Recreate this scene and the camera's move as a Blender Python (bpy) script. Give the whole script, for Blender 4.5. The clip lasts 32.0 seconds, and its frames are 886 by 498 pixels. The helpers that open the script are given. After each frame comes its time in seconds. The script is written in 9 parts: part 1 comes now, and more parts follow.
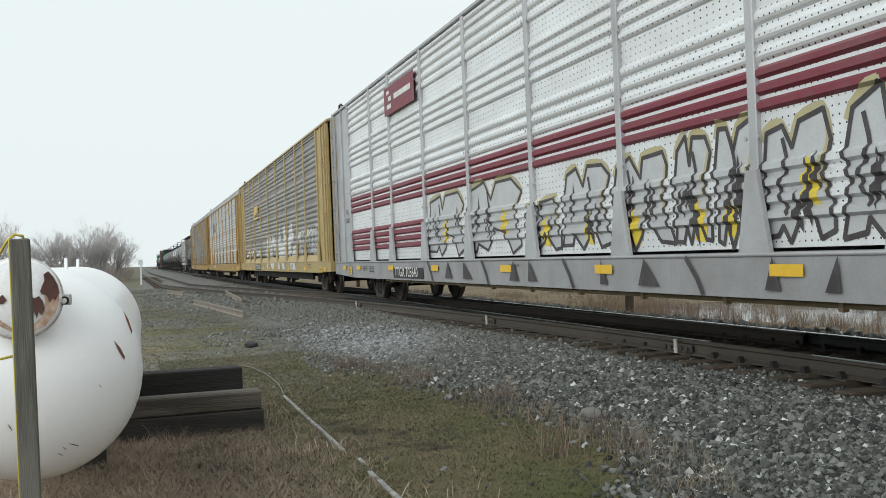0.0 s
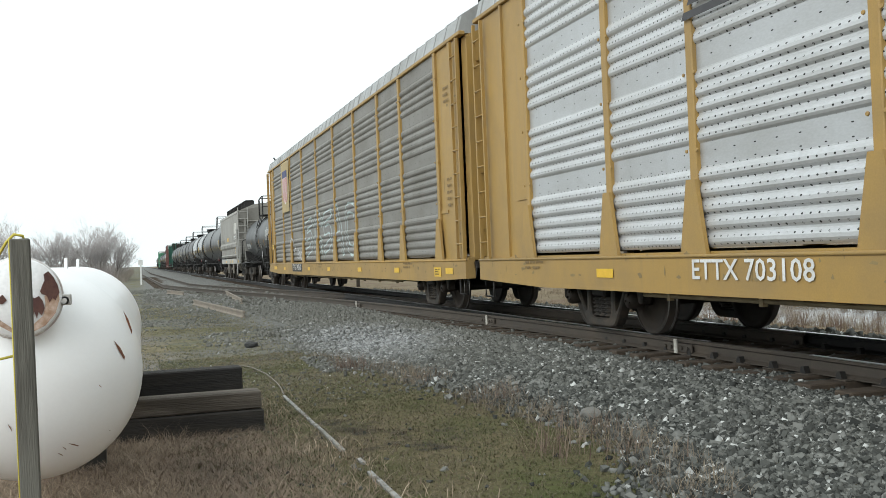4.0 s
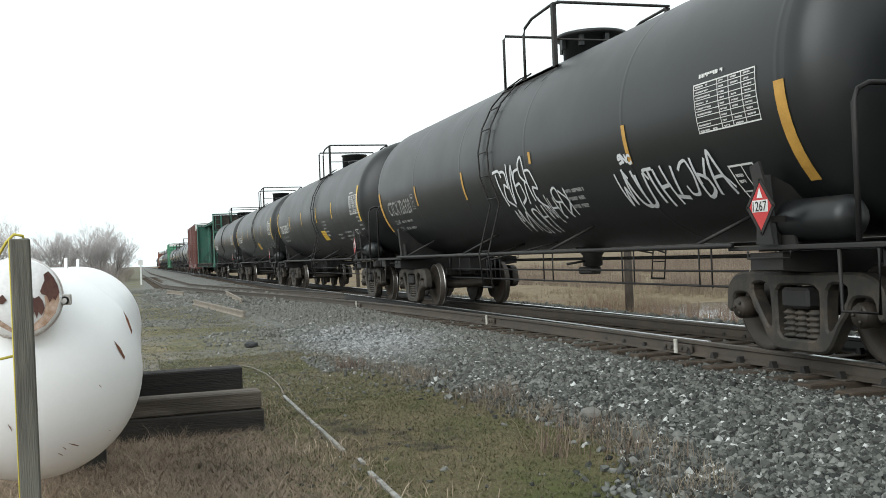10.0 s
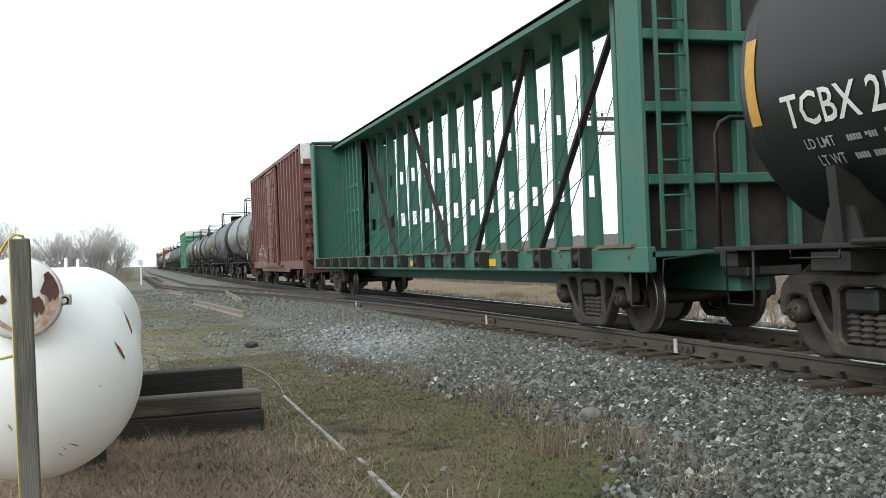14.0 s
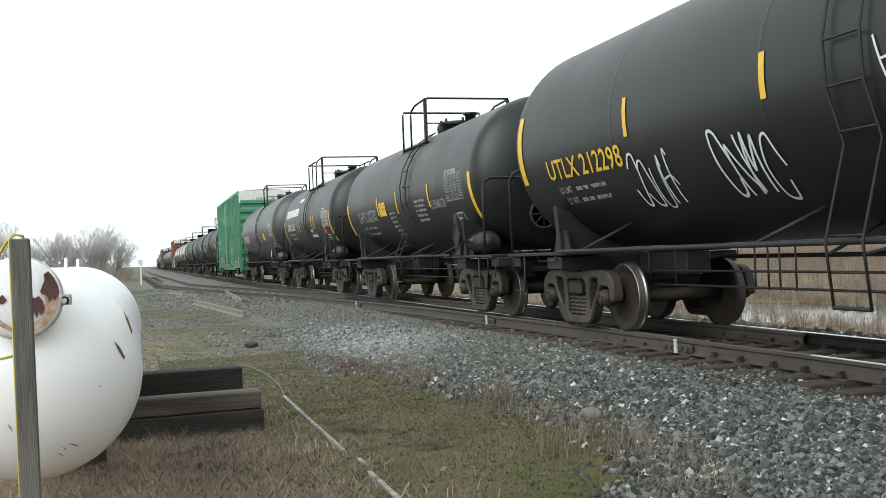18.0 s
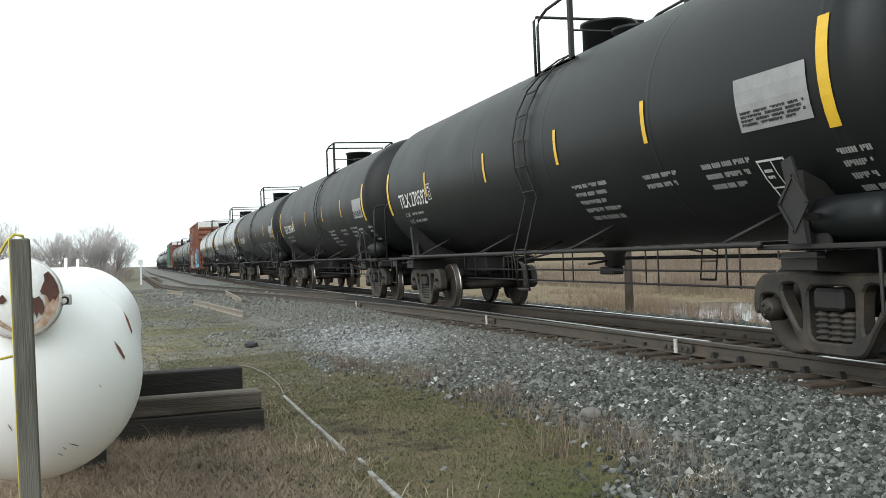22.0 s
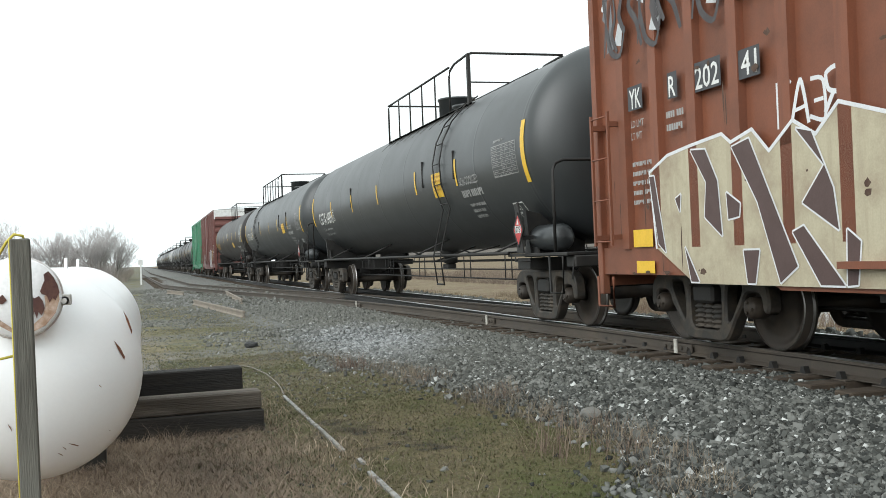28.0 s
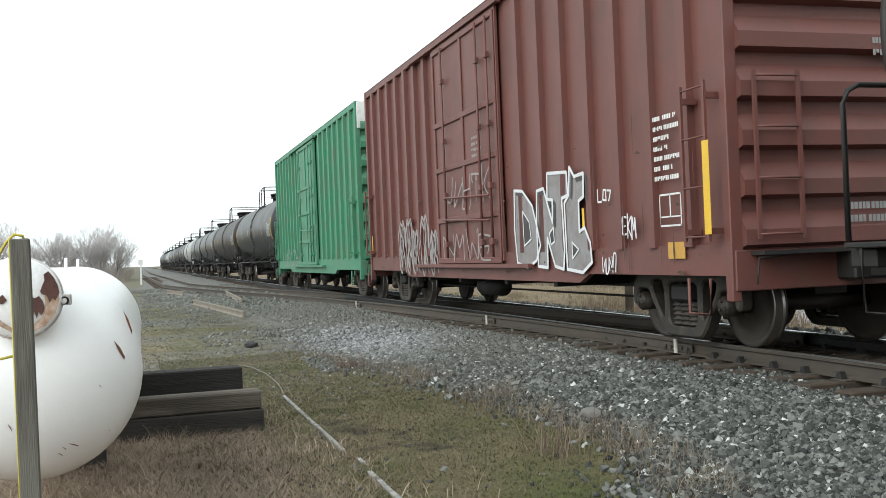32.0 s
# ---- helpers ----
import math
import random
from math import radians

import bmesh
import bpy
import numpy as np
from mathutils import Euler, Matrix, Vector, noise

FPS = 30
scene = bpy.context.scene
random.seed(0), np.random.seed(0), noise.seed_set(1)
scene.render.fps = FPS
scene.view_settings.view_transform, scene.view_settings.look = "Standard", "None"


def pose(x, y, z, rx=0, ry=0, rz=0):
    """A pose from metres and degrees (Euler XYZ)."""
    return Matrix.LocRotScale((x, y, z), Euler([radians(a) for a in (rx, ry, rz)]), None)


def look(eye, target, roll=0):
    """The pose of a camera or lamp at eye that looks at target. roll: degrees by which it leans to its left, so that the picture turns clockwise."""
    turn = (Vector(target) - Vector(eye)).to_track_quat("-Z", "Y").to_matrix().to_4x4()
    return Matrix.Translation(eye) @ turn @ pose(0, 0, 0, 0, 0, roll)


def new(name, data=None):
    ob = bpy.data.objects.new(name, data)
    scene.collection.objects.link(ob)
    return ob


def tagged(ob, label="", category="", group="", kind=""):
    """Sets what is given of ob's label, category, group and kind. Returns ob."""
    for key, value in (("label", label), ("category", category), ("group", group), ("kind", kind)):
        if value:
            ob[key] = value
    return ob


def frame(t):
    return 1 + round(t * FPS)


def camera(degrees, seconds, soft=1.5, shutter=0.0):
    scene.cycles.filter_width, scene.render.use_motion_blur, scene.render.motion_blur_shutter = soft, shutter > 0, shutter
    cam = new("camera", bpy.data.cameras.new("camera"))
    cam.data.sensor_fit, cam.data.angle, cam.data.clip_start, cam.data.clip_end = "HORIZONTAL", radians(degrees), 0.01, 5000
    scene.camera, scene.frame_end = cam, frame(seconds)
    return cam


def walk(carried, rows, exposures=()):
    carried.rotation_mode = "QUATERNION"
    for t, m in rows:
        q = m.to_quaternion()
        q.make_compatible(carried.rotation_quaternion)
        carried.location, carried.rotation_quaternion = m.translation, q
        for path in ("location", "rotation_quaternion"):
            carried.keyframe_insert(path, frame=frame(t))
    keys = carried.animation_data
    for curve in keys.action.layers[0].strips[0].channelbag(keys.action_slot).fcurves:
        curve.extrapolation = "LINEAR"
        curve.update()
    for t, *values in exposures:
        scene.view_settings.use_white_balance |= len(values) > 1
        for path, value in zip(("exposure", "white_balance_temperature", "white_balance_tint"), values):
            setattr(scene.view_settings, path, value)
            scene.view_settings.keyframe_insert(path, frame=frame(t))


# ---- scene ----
from mathutils.geometry import tessellate_polygon

# World axes: x along the straight main track (the train runs to +x), y across it away from the camera, z up from the rail tops.
EYE = (0.0, -7.004, 1.1326)
YAW, PITCH = radians(17.105), radians(0.29)
AIM = (EYE[0] - math.cos(YAW) * math.cos(PITCH), EYE[1] + math.sin(YAW) * math.cos(PITCH), EYE[2] + math.sin(PITCH))
cam = camera(48.37, 32.0, soft=0.85)
walk(cam, [(0, look(EYE, AIM, -2.33)), (32.0, look(EYE, AIM, -2.33))], exposures=[(0, -0.35), (2.0, -0.19), (6.0, -0.03), (12.0, 0.03), (20.0, 0.08), (26.0, 0.11), (32.0, 0.17)])

# ---- overcast daylight ----
world = bpy.data.worlds.new("overcast_sky")
scene.world = world
world.use_nodes = True
wn, wl = world.node_tree.nodes, world.node_tree.links
wn.clear()
sky = wn.new("ShaderNodeTexSky")
sky.sky_type, sky.sun_disc = "NISHITA", False
sky.sun_elevation, sky.sun_rotation = radians(34), radians(148)
sky.air_density, sky.dust_density, sky.ozone_density = 1.6, 6.0, 1.0
grey = wn.new("ShaderNodeHueSaturation")
grey.inputs["Saturation"].default_value = 0.22
thin = wn.new("ShaderNodeVectorMath")
thin.operation = "SCALE"
thin.inputs["Scale"].default_value = 0.08
veil = wn.new("ShaderNodeMix")     # the even cloud deck that hides most of the sky
veil.data_type = "RGBA"
veil.inputs["Factor"].default_value = 0.9
veil.inputs["B"].default_value = (0.9, 0.985, 0.995, 1)
back = wn.new("ShaderNodeBackground")
back.inputs["Strength"].default_value = 1.28
wout = wn.new("ShaderNodeOutputWorld")
wl.new(sky.outputs[0], grey.inputs["Color"])
wl.new(grey.outputs[0], thin.inputs[0])
wl.new(thin.outputs[0], veil.inputs["A"])
wl.new(veil.outputs["Result"], back.inputs["Color"])
wl.new(back.outputs[0], wout.inputs[0])
sun = new("sun", bpy.data.lights.new("sun", "SUN"))
sun.data.energy, sun.data.angle, sun.data.color = 1.7, radians(45), (0.96, 1.0, 1.0)
sun.matrix_world = look((21, -34, 27), (0, 0, 0))


# ---- materials ----
MATS = {}


def surface(name, base, rough=0.5, metal=0.0, dirt=None, amount=0.35, scale=1.2, streak=0.0, bump=0.06, grain=60.0, spec=0.5, tint=0.0, holes=False, along=None):
    """A painted or raw surface: base colour, patches of dirt, run-down streaks, fine grain and relief."""
    if name in MATS:
        return MATS[name]
    m = bpy.data.materials.new(name)
    m.use_nodes = True
    nt = m.node_tree
    n, l = nt.nodes, nt.links
    b = n["Principled BSDF"]
    b.inputs["Metallic"].default_value = metal
    b.inputs["Specular IOR Level"].default_value = spec
    tc = n.new("ShaderNodeTexCoord")
    info = n.new("ShaderNodeObjectInfo")
    shift = n.new("ShaderNodeVectorMath")
    shift.operation = "MULTIPLY_ADD"
    shift.inputs[1].default_value = (1, 1, 1)
    comb = n.new("ShaderNodeCombineXYZ")
    mul = n.new("ShaderNodeMath")
    mul.operation = "MULTIPLY"
    mul.inputs[1].default_value = 37.0
    l.new(info.outputs["Random"], mul.inputs[0])
    l.new(mul.outputs[0], comb.inputs[0])
    l.new(tc.outputs["Object"], shift.inputs[0])
    l.new(comb.outputs[0], shift.inputs[2])
    if along:      # grain drawn out along one axis
        mg = n.new("ShaderNodeMapping")
        mg.inputs["Scale"].default_value = along
        l.new(shift.outputs[0], mg.inputs["Vector"])
        shift = mg
    big = n.new("ShaderNodeTexNoise")
    big.inputs["Scale"].default_value, big.inputs["Detail"].default_value = scale, 6.0
    big.inputs["Roughness"].default_value = 0.65
    l.new(shift.outputs[0], big.inputs["Vector"])
    ramp = n.new("ShaderNodeValToRGB")
    ramp.color_ramp.elements[0].position, ramp.color_ramp.elements[1].position = 0.42, 0.72
    l.new(big.outputs["Fac"], ramp.inputs["Fac"])
    fac = ramp.outputs["Color"]
    if streak:
        mp = n.new("ShaderNodeMapping")
        mp.inputs["Scale"].default_value = (5.0, 5.0, 0.35)
        l.new(shift.outputs[0], mp.inputs["Vector"])
        st = n.new("ShaderNodeTexNoise")
        st.inputs["Scale"].default_value, st.inputs["Detail"].default_value = 2.2, 5.0
        l.new(mp.outputs[0], st.inputs["Vector"])
        sr = n.new("ShaderNodeValToRGB")
        sr.color_ramp.elements[0].position, sr.color_ramp.elements[1].position = 0.5, 0.8
        sr.color_ramp.elements[1].color = (streak, streak, streak, 1)
        l.new(st.outputs["Fac"], sr.inputs["Fac"])
        mx = n.new("ShaderNodeMath")
        mx.operation = "MAXIMUM"
        l.new(fac, mx.inputs[0])
        l.new(sr.outputs["Color"], mx.inputs[1])
        fac = mx.outputs[0]
    am = n.new("ShaderNodeMath")
    am.operation = "MULTIPLY"
    am.inputs[1].default_value = amount
    l.new(fac, am.inputs[0])
    mix = n.new("ShaderNodeMix")
    mix.data_type = "RGBA"
    mix.inputs["A"].default_value = (*base, 1)
    mix.inputs["B"].default_value = (*(dirt or [c * 0.6 for c in base]), 1)
    l.new(am.outputs[0], mix.inputs["Factor"])
    fine = n.new("ShaderNodeTexNoise")
    fine.inputs["Scale"].default_value, fine.inputs["Detail"].default_value = grain, 3.0
    l.new(shift.outputs[0], fine.inputs["Vector"])
    hv = n.new("ShaderNodeHueSaturation")
    vr = n.new("ShaderNodeMapRange")
    vr.inputs["To Min"].default_value, vr.inputs["To Max"].default_value = 0.86 - tint, 1.14 + tint
    l.new(fine.outputs["Fac"], vr.inputs["Value"])
    l.new(vr.outputs[0], hv.inputs["Value"])
    l.new(mix.outputs["Result"], hv.inputs["Color"])
    colour = hv.outputs[0]
    if holes:      # rows of small punched holes or bolts
        sx = n.new("ShaderNodeSeparateXYZ")
        l.new(tc.outputs["Object"], sx.inputs[0])
        cx = n.new("ShaderNodeCombineXYZ")
        for k, (src, sc) in enumerate((("X", holes[0]), ("Z", holes[1]))):
            mm = n.new("ShaderNodeMath")
            mm.operation = "MULTIPLY"
            mm.inputs[1].default_value = sc
            l.new(sx.outputs[src], mm.inputs[0])
            l.new(mm.outputs[0], cx.inputs[k])
        vo = n.new("ShaderNodeTexVoronoi")
        vo.voronoi_dimensions = "2D"
        vo.inputs["Randomness"].default_value, vo.inputs["Scale"].default_value = 0.0, 1.0
        l.new(cx.outputs[0], vo.inputs["Vector"])
        lt = n.new("ShaderNodeMath")
        lt.operation = "LESS_THAN"
        lt.inputs[1].default_value = holes[2]
        l.new(vo.outputs["Distance"], lt.inputs[0])
        gate = n.new("ShaderNodeMath")
        gate.operation = "GREATER_THAN"
        gate.inputs[1].default_value = holes[3]
        l.new(fine.outputs["Fac"], gate.inputs[0])
        both = n.new("ShaderNodeMath")
        both.operation = "MULTIPLY"
        l.new(lt.outputs[0], both.inputs[0])
        l.new(gate.outputs[0], both.inputs[1])
        dk = n.new("ShaderNodeMix")
        dk.data_type = "RGBA"
        dk.inputs["B"].default_value = (0.03, 0.03, 0.03, 1)
        l.new(colour, dk.inputs["A"])
        l.new(both.outputs[0], dk.inputs["Factor"])
        colour = dk.outputs["Result"]
    l.new(colour, b.inputs["Base Color"])
    rr = n.new("ShaderNodeMapRange")
    rr.inputs["To Min"].default_value, rr.inputs["To Max"].default_value = max(rough - 0.08, 0.03), min(rough + 0.14, 1)
    l.new(big.outputs["Fac"], rr.inputs["Value"])
    l.new(rr.outputs[0], b.inputs["Roughness"])
    bp = n.new("ShaderNodeBump")
    bp.inputs["Strength"].default_value, bp.inputs["Distance"].default_value = bump, 0.02
    l.new(fine.outputs["Fac"], bp.inputs["Height"])
    l.new(bp.outputs[0], b.inputs["Normal"])
    MATS[name] = m
    return m


def plain(name, base, rough=0.5, metal=0.0):
    return surface(name, base, rough, metal, amount=0.25, scale=3.0, bump=0.03)


BLACK = surface("black_tank_paint", (0.0108, 0.0122, 0.0132), 0.36, spec=0.46, dirt=(0.0224, 0.0220, 0.0208), amount=0.5, scale=0.8, streak=0.5, bump=0.02)
JETBLACK = surface("jet_black_tank_paint", (0.009, 0.0105, 0.0112), 0.42, spec=0.26, dirt=(0.022, 0.0215, 0.021), amount=0.5, scale=0.8, streak=0.5, bump=0.02)
GLOSS = surface("glossy_black_tank_paint", (0.012, 0.0138, 0.015), 0.16, spec=0.75, dirt=(0.036, 0.037, 0.038), amount=0.4, scale=0.8, streak=0.3, bump=0.01)
SLATE = surface("faded_slate_tank_paint", (0.031, 0.035, 0.037), 0.36, spec=0.65, dirt=(0.046, 0.047, 0.046), amount=0.5, scale=0.8, streak=0.5, bump=0.02)
BLUESLATE = surface("bluish_slate_tank_paint", (0.03, 0.037, 0.045), 0.28, spec=1.0, dirt=(0.042, 0.047, 0.053), amount=0.5, scale=0.8, streak=0.5, bump=0.02)
CHARCOAL = surface("charcoal_tank_paint", (0.019, 0.0215, 0.023), 0.33, spec=0.85, dirt=(0.032, 0.033, 0.033), amount=0.5, scale=0.8, streak=0.5, bump=0.02)
BROWNBLACK = surface("brownish_black_tank_paint", (0.022, 0.0185, 0.0175), 0.42, spec=0.35, dirt=(0.045, 0.036, 0.031), amount=0.5, scale=0.9, streak=0.5, bump=0.02)
STEEL = surface("dusty_bogie_steel", (0.03, 0.027, 0.023), 0.62, 0.1, dirt=(0.105, 0.08, 0.058), amount=0.8, scale=5.0, bump=0.15)
DARKSTEEL = surface("dark_underframe_steel", (0.015, 0.0145, 0.014), 0.6, 0.1, dirt=(0.042, 0.036, 0.03), amount=0.6, scale=4.0, bump=0.12)
WHEEL = surface("wheel_steel", (0.034, 0.027, 0.021), 0.55, 0.2, dirt=(0.082, 0.06, 0.043), amount=0.6, scale=4.0, bump=0.08)
TREAD = surface("polished_wheel_tread", (0.3, 0.29, 0.28), 0.3, 1.0, amount=0.15, scale=6.0, bump=0.02)
RAILTOP = surface("polished_rail_head", (0.88, 0.88, 0.88), 0.34, 1.0, amount=0.2, scale=1.0, bump=0.02)
RAILWEB = surface("oily_rail_web", (0.056, 0.046, 0.037), 0.7, 0.0, dirt=(0.1, 0.078, 0.057), amount=0.6, scale=2.0, bump=0.15)
DARKWEB = surface("black_oily_rail_web", (0.01, 0.0095, 0.009), 0.5, 0.2, dirt=(0.024, 0.021, 0.018), amount=0.6, scale=2.0, bump=0.15)
DULLTOP = surface("dull_rail_head", (0.11, 0.095, 0.08), 0.6, 0.2, amount=0.4, scale=1.0, bump=0.05)
YELLOW = surface("yellow_reflector", (0.75, 0.46, 0.03), 0.4, amount=0.3, scale=6.0, bump=0.01)
AMBER = surface("dirty_amber_reflector", (0.55, 0.3, 0.06), 0.5, amount=0.5, scale=6.0, bump=0.01)
WHITE = surface("white_stencil", (0.72, 0.72, 0.7), 0.55, dirt=(0.35, 0.34, 0.32), amount=0.5, scale=5.0, bump=0.01)
DULLWHITE = surface("worn_white_stencil", (0.33, 0.33, 0.32), 0.6, dirt=(0.16, 0.16, 0.16), amount=0.6, scale=6.0, bump=0.01)
RED = surface("red_placard", (0.5, 0.035, 0.035), 0.45, amount=0.3, scale=8.0, bump=0.01)
DARKINK = plain("black_stencil", (0.02, 0.02, 0.02), 0.6)


# ---- geometry helpers ----
class Geo:
    """Vertices and faces gathered piece by piece."""

    def __init__(self):
        self.v, self.f, self.s, self.k = [], [], [], []

    def add(self, vs, fs, smooth=False, slot=0):
        o = len(self.v)
        self.v += [tuple(p) for p in vs]
        self.f += [tuple(i + o for i in f) for f in fs]
        self.s += [smooth] * len(fs)
        self.k += [slot] * len(fs)
        return self

    def box(self, x0, x1, y0, y1, z0, z1, c=0.0, slot=0):
        """A box; c: the chamfer on its edges."""
        if c <= 0:
            vs = [(x, y, z) for x in (x0, x1) for y in (y0, y1) for z in (z0, z1)]
            return self.add(vs, [(0, 1, 3, 2), (4, 6, 7, 5), (0, 4, 5, 1), (2, 3, 7, 6), (0, 2, 6, 4), (1, 5, 7, 3)], slot=slot)
        bm = bmesh.new()
        bmesh.ops.create_cube(bm, size=1.0)
        for w in bm.verts:
            w.co = Vector(((x0 + x1) / 2 + w.co.x * (x1 - x0), (y0 + y1) / 2 + w.co.y * (y1 - y0), (z0 + z1) / 2 + w.co.z * (z1 - z0)))
        bmesh.ops.bevel(bm, geom=bm.edges[:], offset=c, segments=1, affect="EDGES")
        bm.verts.index_update()
        self.add([w.co[:] for w in bm.verts], [[w.index for w in f.verts] for f in bm.faces], slot=slot)
        bm.free()
        return self

    def tube(self, pts, r, n=8, slot=0):
        """A round bar along a line of points."""
        pts = [Vector(p) for p in pts]
        vs, fs = [], []
        for i, p in enumerate(pts):
            d = (pts[min(i + 1, len(pts) - 1)] - pts[max(i - 1, 0)]).normalized()
            a = d.cross(Vector((0, 0, 1)) if abs(d.z) < 0.9 else Vector((1, 0, 0))).normalized()
            b = d.cross(a)
            vs += [p + (a * math.cos(2 * math.pi * j / n) + b * math.sin(2 * math.pi * j / n)) * r for j in range(n)]
        for i in range(len(pts) - 1):
            fs += [(i * n + j, i * n + (j + 1) % n, (i + 1) * n + (j + 1) % n, (i + 1) * n + j) for j in range(n)]
        fs += [tuple(range(n))[::-1], tuple((len(pts) - 1) * n + j for j in range(n))]
        return self.add(vs, fs, True, slot)

    def lathe(self, prof, axis="x", n=32, at=(0, 0, 0), slots=None, smooth=True):
        """A profile of (along, radius) turned about an axis through at."""
        vs, fs, ks = [], [], []
        for a, r in prof:
            for j in range(n):
                c, s = math.cos(2 * math.pi * j / n) * r, math.sin(2 * math.pi * j / n) * r
                q = {"x": (a, c, s), "y": (s, a, c), "z": (c, s, a)}[axis]
                vs.append((q[0] + at[0], q[1] + at[1], q[2] + at[2]))
        o = len(self.v)
        self.v += vs
        for i in range(len(prof) - 1):
            for j in range(n):
                self.f.append(tuple(o + k for k in (i * n + j, i * n + (j + 1) % n, (i + 1) * n + (j + 1) % n, (i + 1) * n + j)))
                self.s.append(smooth)
                self.k.append(slots[i] if slots else 0)
        for i in (0, len(prof) - 1):
            if prof[i][1] > 1e-6:
                self.f.append(tuple(o + i * n + j for j in range(n)))
                self.s.append(False)
                self.k.append(slots[min(i, len(prof) - 2)] if slots else 0)
        return self

    def prism(self, poly, axis, a, b, slot=0):
        """A flat outline pushed from a to b along an axis; the outline runs in the other two axes, in order."""
        n = len(poly)
        put = {"x": lambda p, h: (h, p[0], p[1]), "y": lambda p, h: (p[0], h, p[1]), "z": lambda p, h: (p[0], p[1], h)}[axis]
        vs = [put(p, a) for p in poly] + [put(p, b) for p in poly]
        fs = [tuple(range(n)), tuple(range(2 * n - 1, n - 1, -1))]
        fs += [(i, n + i, n + (i + 1) % n, (i + 1) % n) for i in range(n)]
        return self.add(vs, fs, slot=slot)

    def beam(self, pts, width, axis, a, b, slot=0):
        """A flat bar of one width along a line of points in the plane across axis, pushed from a to b."""
        for (x0, z0), (x1, z1) in zip(pts, pts[1:]):
            d = math.hypot(x1 - x0, z1 - z0)
            ux, uz = (x1 - x0) / d * width / 2, (z1 - z0) / d * width / 2
            self.prism([(x0 - uz - ux * .4, z0 + ux - uz * .4), (x1 - uz + ux * .4, z1 + ux + uz * .4), (x1 + uz + ux * .4, z1 - ux + uz * .4), (x0 + uz - ux * .4, z0 - ux - uz * .4)], axis, a, b, slot)
        return self

    def mesh(self, name, *mats):
        me = bpy.data.meshes.new(name)
        me.from_pydata(self.v, [], self.f)
        me.polygons.foreach_set("use_smooth", self.s)
        me.polygons.foreach_set("material_index", self.k)
        for m in mats:
            me.materials.append(m)
        bm = bmesh.new()
        bm.from_mesh(me)
        bmesh.ops.recalc_face_normals(bm, faces=bm.faces)
        bm.to_mesh(me)
        bm.free()
        return me


KEPT = {}


def kept(key, build):
    """A mesh made once for a key and shared after that."""
    if key not in KEPT:
        KEPT[key] = build()
    return KEPT[key]


SPRAYED = {"graffiti", "paint_fill", "paint_haze", "sprayed_tag", "drip_mark", "weight_stencil", "small_stencil", "content_stencil", "content_words", "end_stencil", "stencil_box", "data_panel", "door_notice", "sign_words", "scuff_mark", "car_number", "white_lettering_shapes", "fine_print", "label_print", "rack_number"}


def part(name, me, parent, m=None, label=""):
    """Link a mesh as one part under a thing or a part, at a pose in its parent's space."""
    ob = new(name, me)
    ob.parent = parent
    if m is not None:
        ob.matrix_basis = m
    return tagged(ob, label, kind="stuff" if name in SPRAYED else "")


def at(x, y=0.0, z=0.0):
    return Matrix.Translation((x, y, z))


# ---- words, cut from the built-in font once and laid on surfaces as thin skins ----
def words_flat(strings):
    made, obs = {}, []
    for s in strings:
        cu = bpy.data.curves.new("word", "FONT")
        cu.body, cu.size, cu.resolution_u, cu.fill_mode = s, 1.0, 2, "FRONT"
        cu.offset = .011
        obs.append((s, new("word", cu)))
    deps = bpy.context.evaluated_depsgraph_get()
    for s, o in obs:
        me = bpy.data.meshes.new_from_object(o.evaluated_get(deps))
        xs = [w.co.x for w in me.vertices]
        x0, x1 = min(xs), max(xs)
        made[s] = ([(w.co.x - x0, w.co.y) for w in me.vertices], [tuple(p.vertices) for p in me.polygons], x1 - x0)
        bpy.data.meshes.remove(me)
    for s, o in obs:
        cu = o.data
        bpy.data.objects.remove(o)
        bpy.data.curves.remove(cu)
    return made


